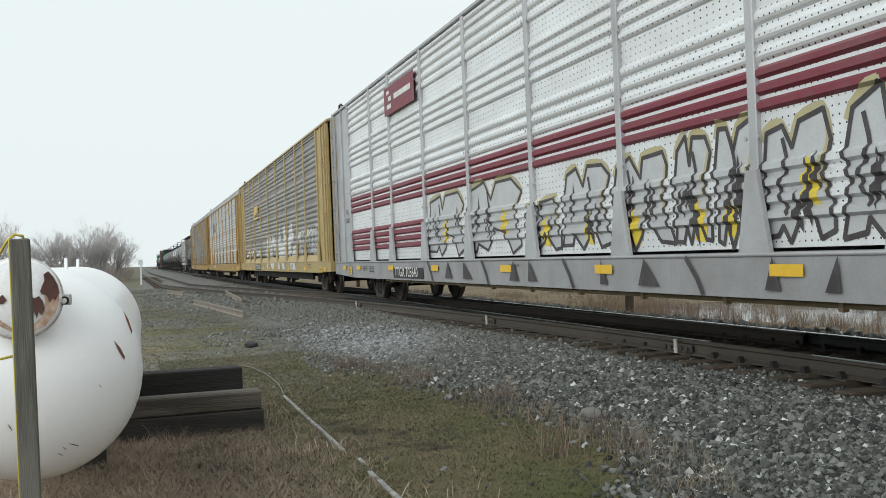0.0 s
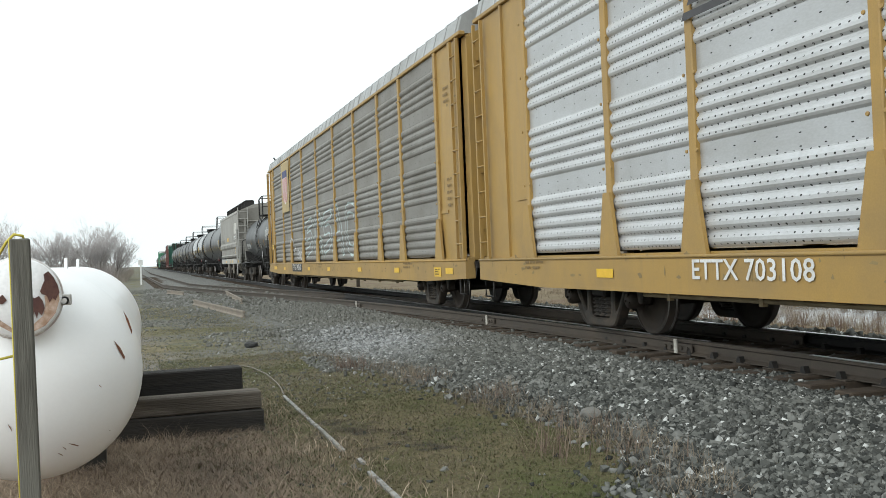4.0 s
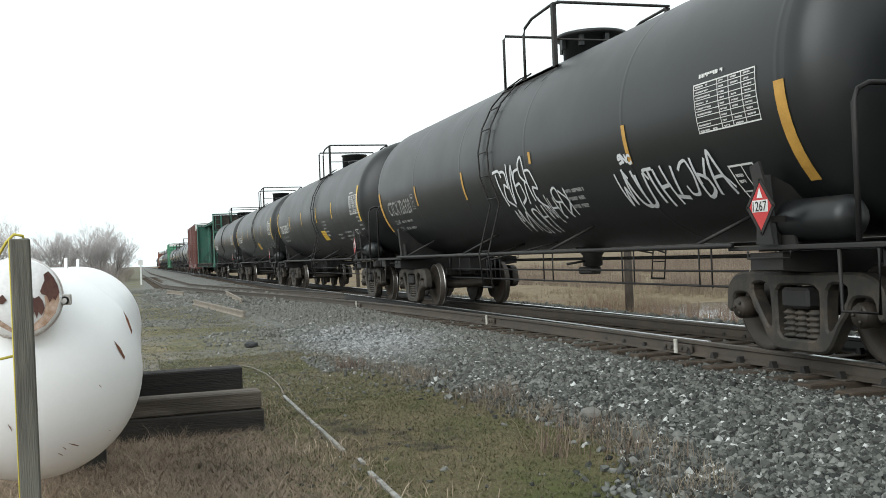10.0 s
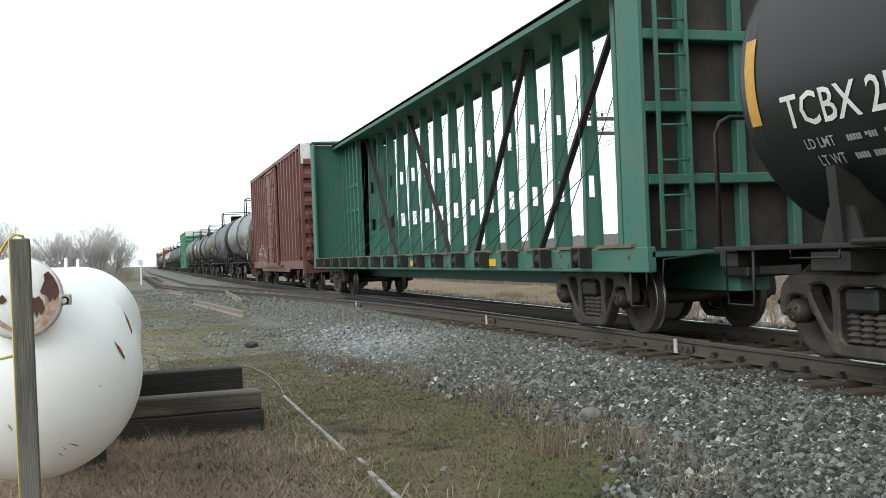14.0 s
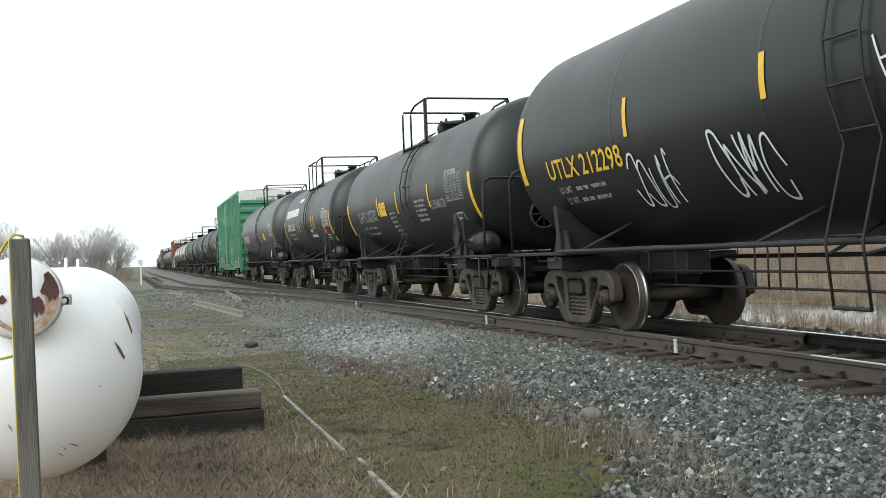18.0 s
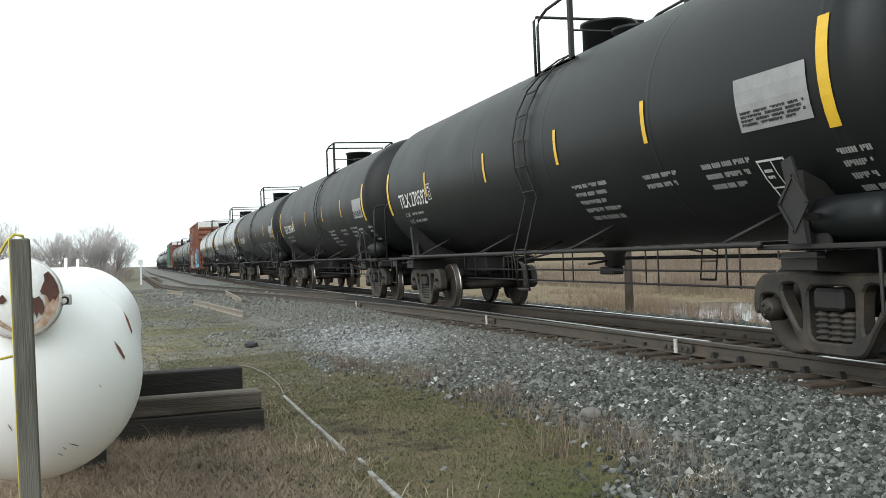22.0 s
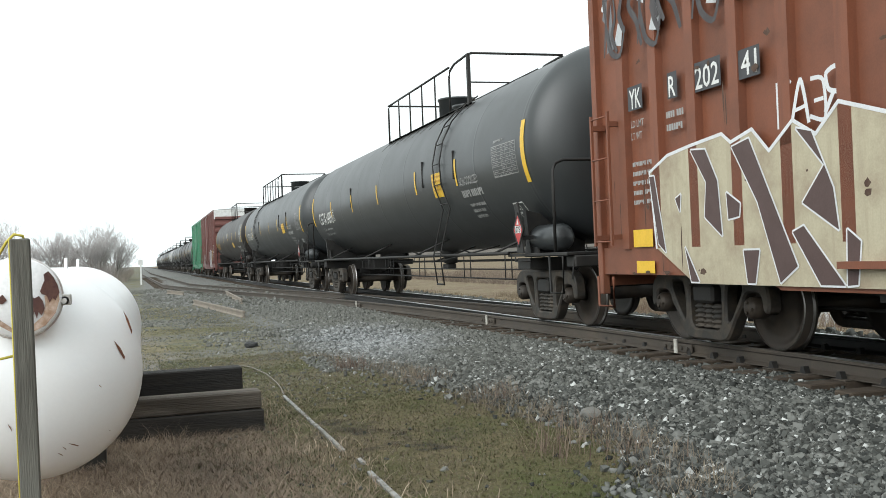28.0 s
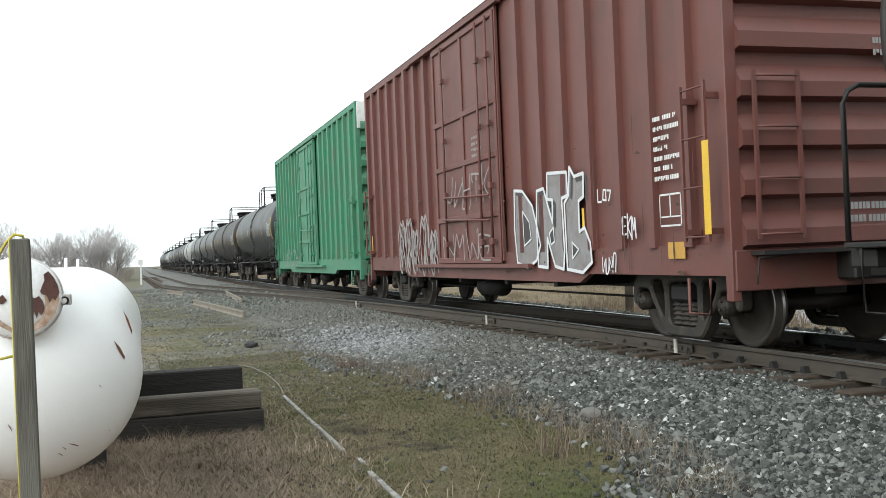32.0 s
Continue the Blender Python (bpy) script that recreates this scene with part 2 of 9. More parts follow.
class Skin:
    """Thin paint or film laid on a surface: pieces drawn in (x, z) and put on it by a function."""

    def __init__(self, put):
        self.put, self.v, self.f, self.lift = put, [], [], 0.0

    def poly(self, pts, faces=None):
        if isinstance(self.put, OnRibs):
            for f in faces or [tuple(range(len(pts)))]:
                self.over_ribs([pts[i] for i in f])
            return self
        o = len(self.v)
        self.v += [(x, y - self.lift, z) for x, y, z in (self.put(a, b) for a, b in pts)]
        self.f += [tuple(o + i for i in f) for f in (faces or [tuple(range(len(pts)))])]
        return self

    def over_ribs(self, pts):
        """Cut an outline into level bands that bend with the ribs below."""
        zs = sorted({round(b, 4) for a, b in pts})
        zs = sorted(set(zs) | {c for c in self.put.cuts if zs[0] < c < zs[-1]})

        def hits(z):
            return sorted(xa + (xb - xa) * (z - za) / (zb - za) for (xa, za), (xb, zb) in zip(pts, pts[1:] + pts[:1]) if (za > z) != (zb > z))
        for a, b in zip(zs, zs[1:]):
            if b - a < .0004:
                continue
            lo, hi = hits(a + .0001), hits(b - .0001)
            if len(lo) != len(hi):
                lo = hi = hits((a + b) / 2)
            for i in range(0, len(lo) - 1, 2):
                o = len(self.v)
                for x, z in ((lo[i], a), (lo[i + 1], a), (hi[i + 1], b), (hi[i], b)):
                    p = self.put(x, z)
                    self.v.append((p[0], p[1] - self.lift, p[2]))
                self.f.append((o, o + 1, o + 2, o + 3))

    def rect(self, x0, x1, z0, z1, lean=0.0):
        n = max(1, int(abs(z1 - z0) / 0.12))
        pts = []
        for i in range(n + 1):
            z = z0 + (z1 - z0) * i / n
            pts += [(x0 + lean * (z - z0), z), (x1 + lean * (z - z0), z)]
        return self.poly(pts, [(2 * i, 2 * i + 1, 2 * i + 3, 2 * i + 2) for i in range(n)])

    def word(self, s, x, z, h, wide=None):
        vs, fs, w = WORDS[s]
        k = h / 0.69
        kx = wide / w if wide else k * 0.82
        return self.poly([(x + a * kx, z + b * k) for a, b in vs], fs)

    def lines(self, x, z, widths, h=0.05, gap=0.04, seed=0):
        """Small writing that cannot be read, as rows of bars."""
        rnd = random.Random(seed)
        for i, w in enumerate(widths):
            a, zz = x, z - i * (h + gap)
            while a < x + w - 0.03:
                b = min(a + rnd.uniform(0.12, 0.34), x + w)
                while a < b - .008:
                    k = h * rnd.uniform(.45, .65)
                    self.rect(a, a + k, zz + h * rnd.choice((0, 0, 0, 0, .4)), zz + h)
                    a += k + h * .14
                a = b + 0.045
        return self

    def stroke(self, pts, w):
        self.lift = self.lift + .0001 if self.lift < .004 else 0.0
        for (x0, z0), (x1, z1) in zip(pts, pts[1:]):
            d = math.hypot(x1 - x0, z1 - z0) or 1.0
            ux, uz = (x1 - x0) / d * w / 2, (z1 - z0) / d * w / 2
            n = max(1, int(d / 0.15))
            row = []
            for i in range(n + 1):
                t = -0.2 * w / d + (1 + 0.4 * w / d) * i / n
                px, pz = x0 + (x1 - x0) * t, z0 + (z1 - z0) * t
                row += [(px - uz, pz + ux), (px + uz, pz - ux)]
            self.lift += .00004
            self.poly(row, [(2 * i, 2 * i + 1, 2 * i + 3, 2 * i + 2) for i in range(n)])
        return self

    def ring(self, x, z, rx, rz, w, n=14):
        return self.stroke([(x + rx * math.cos(2 * math.pi * i / n), z + rz * math.sin(2 * math.pi * i / n)) for i in range(n + 1)], w)

    def mesh(self, name, m):
        me = bpy.data.meshes.new(name)
        me.from_pydata(self.v, [], self.f)
        me.materials.append(m)
        return me


class OnRibs:
    """Places paint on the ribbed panels of a car carrier."""

    def __init__(self, sort, eps):
        prof = rib_profile(RACK_BANDS[sort])
        self.cuts, self.ys, self.eps = [p[0] for p in prof], [p[1] for p in prof], eps

    def __call__(self, a, b):
        return (a, -1.427 + float(np.interp(b, self.cuts, self.ys)) - self.eps * .5, b)


def on_round(radius, zc, eps=0.006):
    return lambda a, b: (a, -(math.sqrt(max(radius * radius - (b - zc) ** 2, 0.01)) + eps), b)


def on_flat(y, eps=0.006):
    return lambda a, b: (a, y - eps, b)


GLYPHS = [
    [[(.1, 0), (.3, 1), (.55, .45), (.8, 1), (.9, 0)]],
    [[(.1, 0), (.2, 1), (.8, .9), (.75, .55), (.2, .45)], [(.5, .5), (.95, 0)]],
    [[(.9, .9), (.25, .85), (.15, .5), (.7, .55), (.85, .2), (.2, .05)]],
    [[(.05, 0), (.45, 1), (.9, 0)], [(.25, .35), (.75, .4)]],
    [[(.15, 1), (.2, .1), (.75, .05), (.85, .95)]],
    [[(.15, 0), (.2, 1)], [(.9, 1), (.25, .5), (.9, 0)]],
    [[(.85, .95), (.2, .9), (.15, .05), (.9, .1)], [(.2, .5), (.7, .5)]],
    [[(.15, 0), (.15, .95), (.85, .1), (.88, 1)]],
    [[(.15, 0), (.18, 1)], [(.8, 0), (.82, 1)], [(.18, .5), (.8, .52)]],
    [[(.9, .75), (.7, .98), (.3, .95), (.12, .5), (.3, .05), (.7, .02), (.9, .25)]],
    [[(.5, 0), (.5, .95)], [(.1, .95), (.9, 1)]],
]


def rounded(pts, k=3):
    """The same line of points with its corners eased."""
    out = []
    n = len(pts)
    for i in range(n - 1):
        p0, p1, p2, p3 = pts[max(i - 1, 0)], pts[i], pts[i + 1], pts[min(i + 2, n - 1)]
        for j in range(k):
            t = j / k
            out.append(tuple(.5 * (2 * b + (c - a) * t * .8 + (2 * a - 5 * b + 4 * c - d) * t * t * .8 + (3 * b - a - 3 * c + d) * t ** 3 * .8 + .4 * (c - b) * t * (3 * t - 2 * t * t) * 1.0) for a, b, c, d in zip(p0, p1, p2, p3)))
    out.append(pts[-1])
    return out


def scrawl(skin, x0, x1, z0, z1, w, seed, letters=6):
    """A sprayed tag: tall loose letters of one even line, each leaning on the next."""
    rnd = random.Random(seed)
    step = (x1 - x0) / letters
    h = z1 - z0
    for i in range(letters):
        a = x0 + i * step + rnd.uniform(-.08, .08) * step
        lift, tall, slant = rnd.uniform(-.1, .12) * h, h * rnd.uniform(.75, 1.0), rnd.uniform(-.12, .18) * h
        mx, mz = rnd.random() < .5, rnd.random() < .5
        for ln in rnd.choice(GLYPHS):
            ln = [(1 - px if mx else px, 1 - pz if mz else pz) for px, pz in ln]
            pts = [(a + step * 1.15 * (px + rnd.uniform(-.06, .06)) + slant * (pz - .5), z0 + lift + tall * (pz + rnd.uniform(-.05, .05))) for px, pz in ln]
            if rnd.random() < .4:
                pts.append((pts[-1][0] + rnd.uniform(-.2, .35) * step, pts[-1][1] - rnd.uniform(.05, .25) * h))
            skin.stroke(rounded(pts, 5), w * rnd.uniform(.55, .75))
    return skin


def mural(parent, put_at, x0, x1, z0, z1, glyphs, fill, line, seed, thick=.3, edge=.1, name="graffiti"):
    """Large sprayed shapes: a dark or light outline with a fill over it, each figure in turn."""
    rnd = random.Random(seed)
    lo, hi = Skin(put_at(.004)), Skin(put_at(.009))
    step = (x1 - x0) / len(glyphs)
    m = thick / 2 + edge
    for i, gl in enumerate(glyphs):
        a, zb, zt = x0 + i * step, z0 + rnd.uniform(0, .12), z1 - rnd.uniform(0, .25)
        for ln in GLYPHS[gl]:
            pts = [(a + step * (.02 + .96 * px) + rnd.uniform(-.08, .08), zb + m + (zt - zb - 2 * m) * pz + rnd.uniform(-.05, .05)) for px, pz in ln]
            pts = rounded(pts)
            lo.stroke(pts, thick + 2 * edge)
            for px, pz in (pts[0], pts[-1]):
                lo.ring(px, pz, thick * .3, thick * .3, thick * .5 + edge, 7)
            hi.stroke(pts, thick)
            if rnd.random() < .5:
                lo.stroke([pts[-1], (pts[-1][0] + rnd.uniform(-.1, .3), zb - .05 + rnd.uniform(0, .15))], edge * 1.6)
    o = part(name, lo.mesh(name, line), parent)
    part("paint_fill", hi.mesh("paint_fill", fill), o)
    return o


def spiky(parent, put_at, x0, x1, z0, z1, count, seed, line, accent, haze, wide=.8, block=None):
    """Tall angular sprayed letters: bent tapering outlines, dark flames, bright gaps and feet."""
    rnd = random.Random(seed)
    dark, gold, mist = Skin(put_at(.010)), Skin(put_at(.006)), Skin(put_at(.003))

    def blade(pts, w0, w1):
        """A line that swells and thins."""
        pts = rounded(pts, 4)
        n = len(pts) - 1
        row = []
        for i, (x, z) in enumerate(pts):
            ax, az = pts[max(i - 1, 0)]
            bx, bz = pts[min(i + 1, n)]
            d = math.hypot(bx - ax, bz - az) or 1
            k = i / n
            w = wide * (w0 + (w1 - w0) * k) * (.45 + .75 * math.sin(math.pi * (.12 + .8 * k)))
            row += [(x - (bz - az) / d * w / 2, z + (bx - ax) / d * w / 2), (x + (bz - az) / d * w / 2, z - (bx - ax) / d * w / 2)]
        dark.lift += .0003
        dark.poly(row, [(2 * i, 2 * i + 1, 2 * i + 3, 2 * i + 2) for i in range(n)])
    step = (x1 - x0) / count
    grey = Skin(put_at(.004))
    if block:
        fill = Skin(put_at(.001))
        for i in range(count):
            a, q = x0 + i * step, [rnd.uniform(-.04, .04) for k in range(8)]
            fill.lift = .0004 * (i % 2)
            fill.poly([(a + q[0], z0 + q[1]), (a + step + q[2], z0 + q[3]), (a + step * 1.03 + q[4], z1 - .1 + q[5]), (a + step * .8, z1 - .03 + q[3]), (a + step * .5, z1 - .06 + q[1]), (a + step * .2, z1 - .02 + q[2]), (a - step * .03 + q[6], z1 - .1 + q[7])])
        part("paint_fill", fill.mesh("paint_fill", block), parent, None, "thin whitish sprayed ground")
    for i in range(count):
        a, h = x0 + i * step + rnd.uniform(-.2, .2) * step, z1 - rnd.uniform(0, .45)
        m = z0 + (h - z0) * rnd.uniform(.42, .58)
        j = lambda s=.06: rnd.uniform(-s, s)
        # left side up to a peak, across, and down the right side
        blade([(a + .05 * step + j(), z0 - .02), (a + .12 * step, m + j()), (a + .05 * step + j(), m + .2), (a + .22 * step, h - .12), (a + .3 * step, h)], .05, .1)
        if rnd.random() < .6:
            blade([(a + .28 * step, h), (a + .5 * step + j(), h - rnd.uniform(0, .3)), (a + .72 * step, h + .02 + j())], .12, .06)
        else:
            blade([(a + .28 * step, h), (a + .42 * step, m + .2), (a + .5 * step + j(), m - .1)], .12, .04)
            blade([(a + .5 * step, m), (a + .58 * step, m + .3), (a + .72 * step, h)], .04, .1)
        blade([(a + .72 * step, h), (a + .8 * step + j(), m + .25), (a + .7 * step, m), (a + .85 * step + j(), z0 + .25), (a + .97 * step, z0 - .05)], .07, .11)
        # flames inside
        for k in range(rnd.choice((2, 3, 4))):
            b = a + step * rnd.uniform(.3, .62)
            t = z0 + (h - z0) * rnd.uniform(.25, .5)
            blade([(b, t + rnd.uniform(.3, .55)), (b + .04 + j(.04), t + .2), (b - .05, t), (b + .07, t - .22)], .03, rnd.uniform(.09, .15))
        # a hooked foot and a dark wedge on the sill
        blade([(a + .12 * step, z0 + .35), (a + .22 * step, z0 + .02), (a + .45 * step, z0 - .08 + j(.04)), (a + .6 * step, z0 + .25)], .11, .04)
        gold.lift += .0003
        gold.poly([(a + .3 * step, z0 + .08), (a + .48 * step, z0 + .04), (a + .52 * step + j(), z0 + .26), (a + .42 * step, z0 + .33 + j())])
        if rnd.random() < .7:
            gold.poly([(a + .9 * step, m), (a + 1.04 * step, m - .06), (a + 1.06 * step, m + .32 + j()), (a + .98 * step, m + .48), (a + .9 * step, m + .3)])
        for k in range(2):
            b, t = a + step * rnd.uniform(.0, .9), z0 + (h - z0) * rnd.uniform(.0, .6)
            grey.lift += .0003
            grey.poly([(b, t), (b + rnd.uniform(.08, .2), t + rnd.uniform(-.1, .1)), (b + rnd.uniform(.05, .2), t + rnd.uniform(.3, .6))])
        mist.lift += .0003
        mist.stroke(rounded([(a + .02 * step, h - .25), (a + .26 * step, h + .06), (a + .5 * step, h - .02), (a + .74 * step, h + .07), (a + 1.0 * step, h - .3)]), .06)
    o = part("graffiti", dark.mesh("graffiti", line), parent, None, "dark sprayed letter outlines")
    part("paint_fill", gold.mesh("paint_fill", accent), o, None, "yellow sprayed fill")
    part("paint_fill", grey.mesh("paint_fill", surface("mid_grey_spray", (.16, .16, .17), .5, amount=.4, scale=5)), o)
    part("paint_haze", mist.mesh("paint_haze", haze), o)
    return o


# ---- running gear ----
R_WHEEL = 0.457
WHEELSETS = []


def wheelset_mesh():
    g = Geo()
    for sg in (-1, 1):
        prof = [(.685, .10), (.69, .16), (.70, .30), (.685, .385), (.672, .40), (.672, .482), (.70, .484), (.712, .458), (.80, .455), (.805, .44), (.802, .40), (.775, .375), (.765, .30), (.80, .17), (.815, .155), (.815, .10)]
        k = [0, 0, 0, 0, 0, 0, 1, 0, 1, 0, 0, 0, 0, 0, 0]
        g.lathe([(sg * a, r) for a, r in prof], "y", 32, slots=k)
        g.lathe([(sg * .815, .085), (sg * .93, .08), (sg * .94, .115), (sg * 1.10, .115), (sg * 1.115, .10), (sg * 1.13, .10), (sg * 1.135, .0)], "y", 14)
        for i in range(3):
            a = 2 * math.pi * i / 3
            g.lathe([(sg * 1.13, .018), (sg * 1.15, .018), (sg * 1.15, 0)], "y", 6, at=(.06 * math.sin(a), 0, .06 * math.cos(a)))
    g.lathe([(-.7, .09), (.7, .09)], "y", 14)
    return g.mesh("wheelset", WHEEL, TREAD)


def eased(loop, times=2, cut=.25):
    """A closed outline with its corners cut round."""
    for k in range(times):
        out = []
        for (ax, az), (bx, bz) in zip(loop, loop[1:] + loop[:1]):
            out += [(ax + (bx - ax) * cut, az + (bz - az) * cut), (bx + (ax - bx) * cut, bz + (az - bz) * cut)]
        loop = out
    return loop


def casting(name, outer, holes, y0, y1, c, m):
    """A cast plate with openings through it and softened edges."""
    def area(p):
        return sum(ax * bz - bx * az for (ax, az), (bx, bz) in zip(p, p[1:] + p[:1]))
    loops = [outer if area(outer) > 0 else outer[::-1]] + [h if area(h) < 0 else h[::-1] for h in holes]
    V, F = [], []
    inset = []
    for p in loops:
        q, n = [], len(p)
        for i in range(n):
            (ax, az), (bx, bz) = p[i - 1], p[(i + 1) % n]
            d = math.hypot(bx - ax, bz - az) or 1
            q.append((p[i][0] - (bz - az) / d * c, p[i][1] + (bx - ax) / d * c))
        inset.append(q)
        o = len(V)
        for pts, y in ((q, y0), (p, y0 + c), (p, y1 - c), (q, y1)):
            V += [(x, y, z) for x, z in pts]
        for k in range(3):
            F += [(o + k * n + i, o + k * n + (i + 1) % n, o + (k + 1) * n + (i + 1) % n, o + (k + 1) * n + i) for i in range(n)]
    flat = tessellate_polygon([[Vector((x, z, 0)) for x, z in q] for q in inset])
    start, low, high = 0, [], []
    for q in inset:
        n = len(q)
        low += [start + i for i in range(n)]
        high += [start + 3 * n + i for i in range(n)]
        start += 4 * n
    F += [tuple(low[i] for i in t) for t in flat] + [tuple(high[i] for i in t) for t in flat]
    me = bpy.data.meshes.new(name)
    me.from_pydata(V, [], F)
    me.materials.append(m)
    bm = bmesh.new()
    bm.from_mesh(me)
    bmesh.ops.recalc_face_normals(bm, faces=bm.faces)
    bm.to_mesh(me)
    bm.free()
    return me


def side_frame(sg):
    half = [(0, .82), (-.5, .82), (-.8, .83), (-1.02, .80), (-1.15, .68), (-1.17, .42), (-1.06, .40), (-1.03, .58), (-.97, .61), (-.8, .61), (-.74, .56), (-.70, .46), (-.60, .36), (-.46, .14), (-.36, .07), (0, .07)]
    outer = half[:-1] + [(0, .07)] + [(-x, z) for x, z in half[-2:0:-1]]
    holes = [eased([(-.76, .71), (-.42, .73), (-.40, .28), (-.48, .30)], 2, .2), eased([(.76, .71), (.42, .73), (.40, .28), (.48, .30)], 2, .2), eased([(-.30, .19), (.30, .19), (.32, .70), (-.32, .70)], 2, .12)]
    y0, y1 = (-1.09, -.93) if sg < 0 else (.93, 1.09)
    return casting("side_frame", eased(outer, 2, .22), holes, y0, y1, .022, STEEL)


def spring_mesh():
    g = Geo()
    prof = []
    for i in range(21):
        prof.append((.20 + .27 * i / 20, .075 + (.018 if i % 4 in (1, 2) else -.012)))
    g.lathe(prof, "z", 9)
    return g.mesh("spring", STEEL)


def bogie(car, x, label=""):
    """A two-axle freight bogie: bolster, side frames, springs and wheelsets."""
    def bol():
        g = Geo()
        g.box(-.2, .2, -1.12, 1.12, .48, .68, .03)
        g.box(-.3, .3, -.35, .35, .62, .80, .03)
        for s in (-1, 1):
            g.box(s * .38 - .05, s * .38 + .05, -.85, .85, .36, .46, .01)
            for q in (-1, 1):
                g.box(s * .42 - .045, s * .42 + .045, q * .76 - .05, q * .76 + .05, .28, .62, .01)
        return g.mesh("bogie", DARKSTEEL)
    b = part("bogie", kept("bogie", bol), car, at(x))

    for sg in (-1, 1):
        part("side_frame", kept(("side_frame", sg), lambda: side_frame(sg)), b)
        for x in (-.17, 0, .17):
            part("spring", kept("spring", spring_mesh), b, at(x, sg * 1.0, 0))
    for s in (-1, 1):
        w = part("wheelset", kept("wheelset", wheelset_mesh), b, at(s * .889, 0, R_WHEEL), "steel wheelset with bright worn treads")
        WHEELSETS.append((w, s))
    return b


def coupler_mesh():
    g = Geo()
    g.box(-.9, .12, -.11, .11, .80, .98, .02)
    g.prism([(.1, -.2), (.34, -.22), (.42, -.08), (.36, .02), (.42, .16), (.32, .24), (.1, .2), (.2, .02)], "z", .76, 1.02)
    g.tube([(.0, .14, .86), (.2, .3, .6), (.42, .26, .45), (.58, .12, .42)], .025, 7)
    g.tube([(-.1, -.05, .99), (-.1, -.7, 1.02), (-.05, -1.35, .97), (-.05, -1.38, .72)], .012, 6)
    return g.mesh("coupler", DARKSTEEL)


def ends(car, half, z=0.0):
    for s in (-1, 1):
        part("coupler", kept("coupler", coupler_mesh), car, at(s * half, 0, z) @ pose(0, 0, 0, 0, 0, 0 if s > 0 else 180))


TRAIN = []


def rolling_stock(name, u_front, u_rear, label, category):
    """The root of one car, midway between its bogies; u: metres along the train at the start."""
    car = tagged(new(name), label, category, "freight train")
    TRAIN.append((car, (u_front + u_rear) / 2))
    half = (u_front - u_rear) / 2
    bogie(car, half)
    bogie(car, -half)
    return car, half


# ---- tank cars ----
HEAD = .42      # depth of a dished head against the tank's radius


def tank_shell(x0, x1, R, zc, mats, seams, band):
    g = Geo()
    d = HEAD * R
    prof = []
    for i in range(11):
        a = math.pi / 2 * i / 10
        prof.append((x0 + d - d * math.cos(a), R * math.sin(a)))
    prof[0] = (x0, 0.0)
    prof.append((x0 + d + .015, R))
    marks = sorted([x0 + d + .12] + [(x0 + d) + (x1 - x0 - 2 * d) * i / seams for i in range(1, seams)] + [x1 - d - .12])
    for s in marks:
        prof += [(s - .06, R), (s - .03, R), (s - .012, R + .0025), (s + .012, R + .0025), (s + .03, R), (s + .06, R)]
    prof.append((x1 - d - .015, R))
    for i in range(10, -1, -1):
        a = math.pi / 2 * i / 10
        prof.append((x1 - d + d * math.cos(a), R * math.sin(a)))
    prof[-1] = (x1, 0.0)
    g.lathe(prof, "x", 64, at=(0, 0, zc))
    if band:
        g.lathe([(-.62, R), (-.6, R + .018), (-.57, R + .018), (.57, R + .018), (.6, R + .018), (.62, R)], "x", 64, at=(0, 0, zc))
    return g.mesh("tank_shell", *mats)


def hoop(x, w=1.4, z0=1.1, z1=2.3, r=.024):
    b = .16
    pts = [(x, -w, z0), (x, -w, z1 - b), (x, -w + .05, z1 - .05), (x, -w + b, z1), (x, w - b, z1), (x, w - .05, z1 - .05), (x, w, z1 - b), (x, w, z0)]
    return Geo().tube(pts, r, 8)


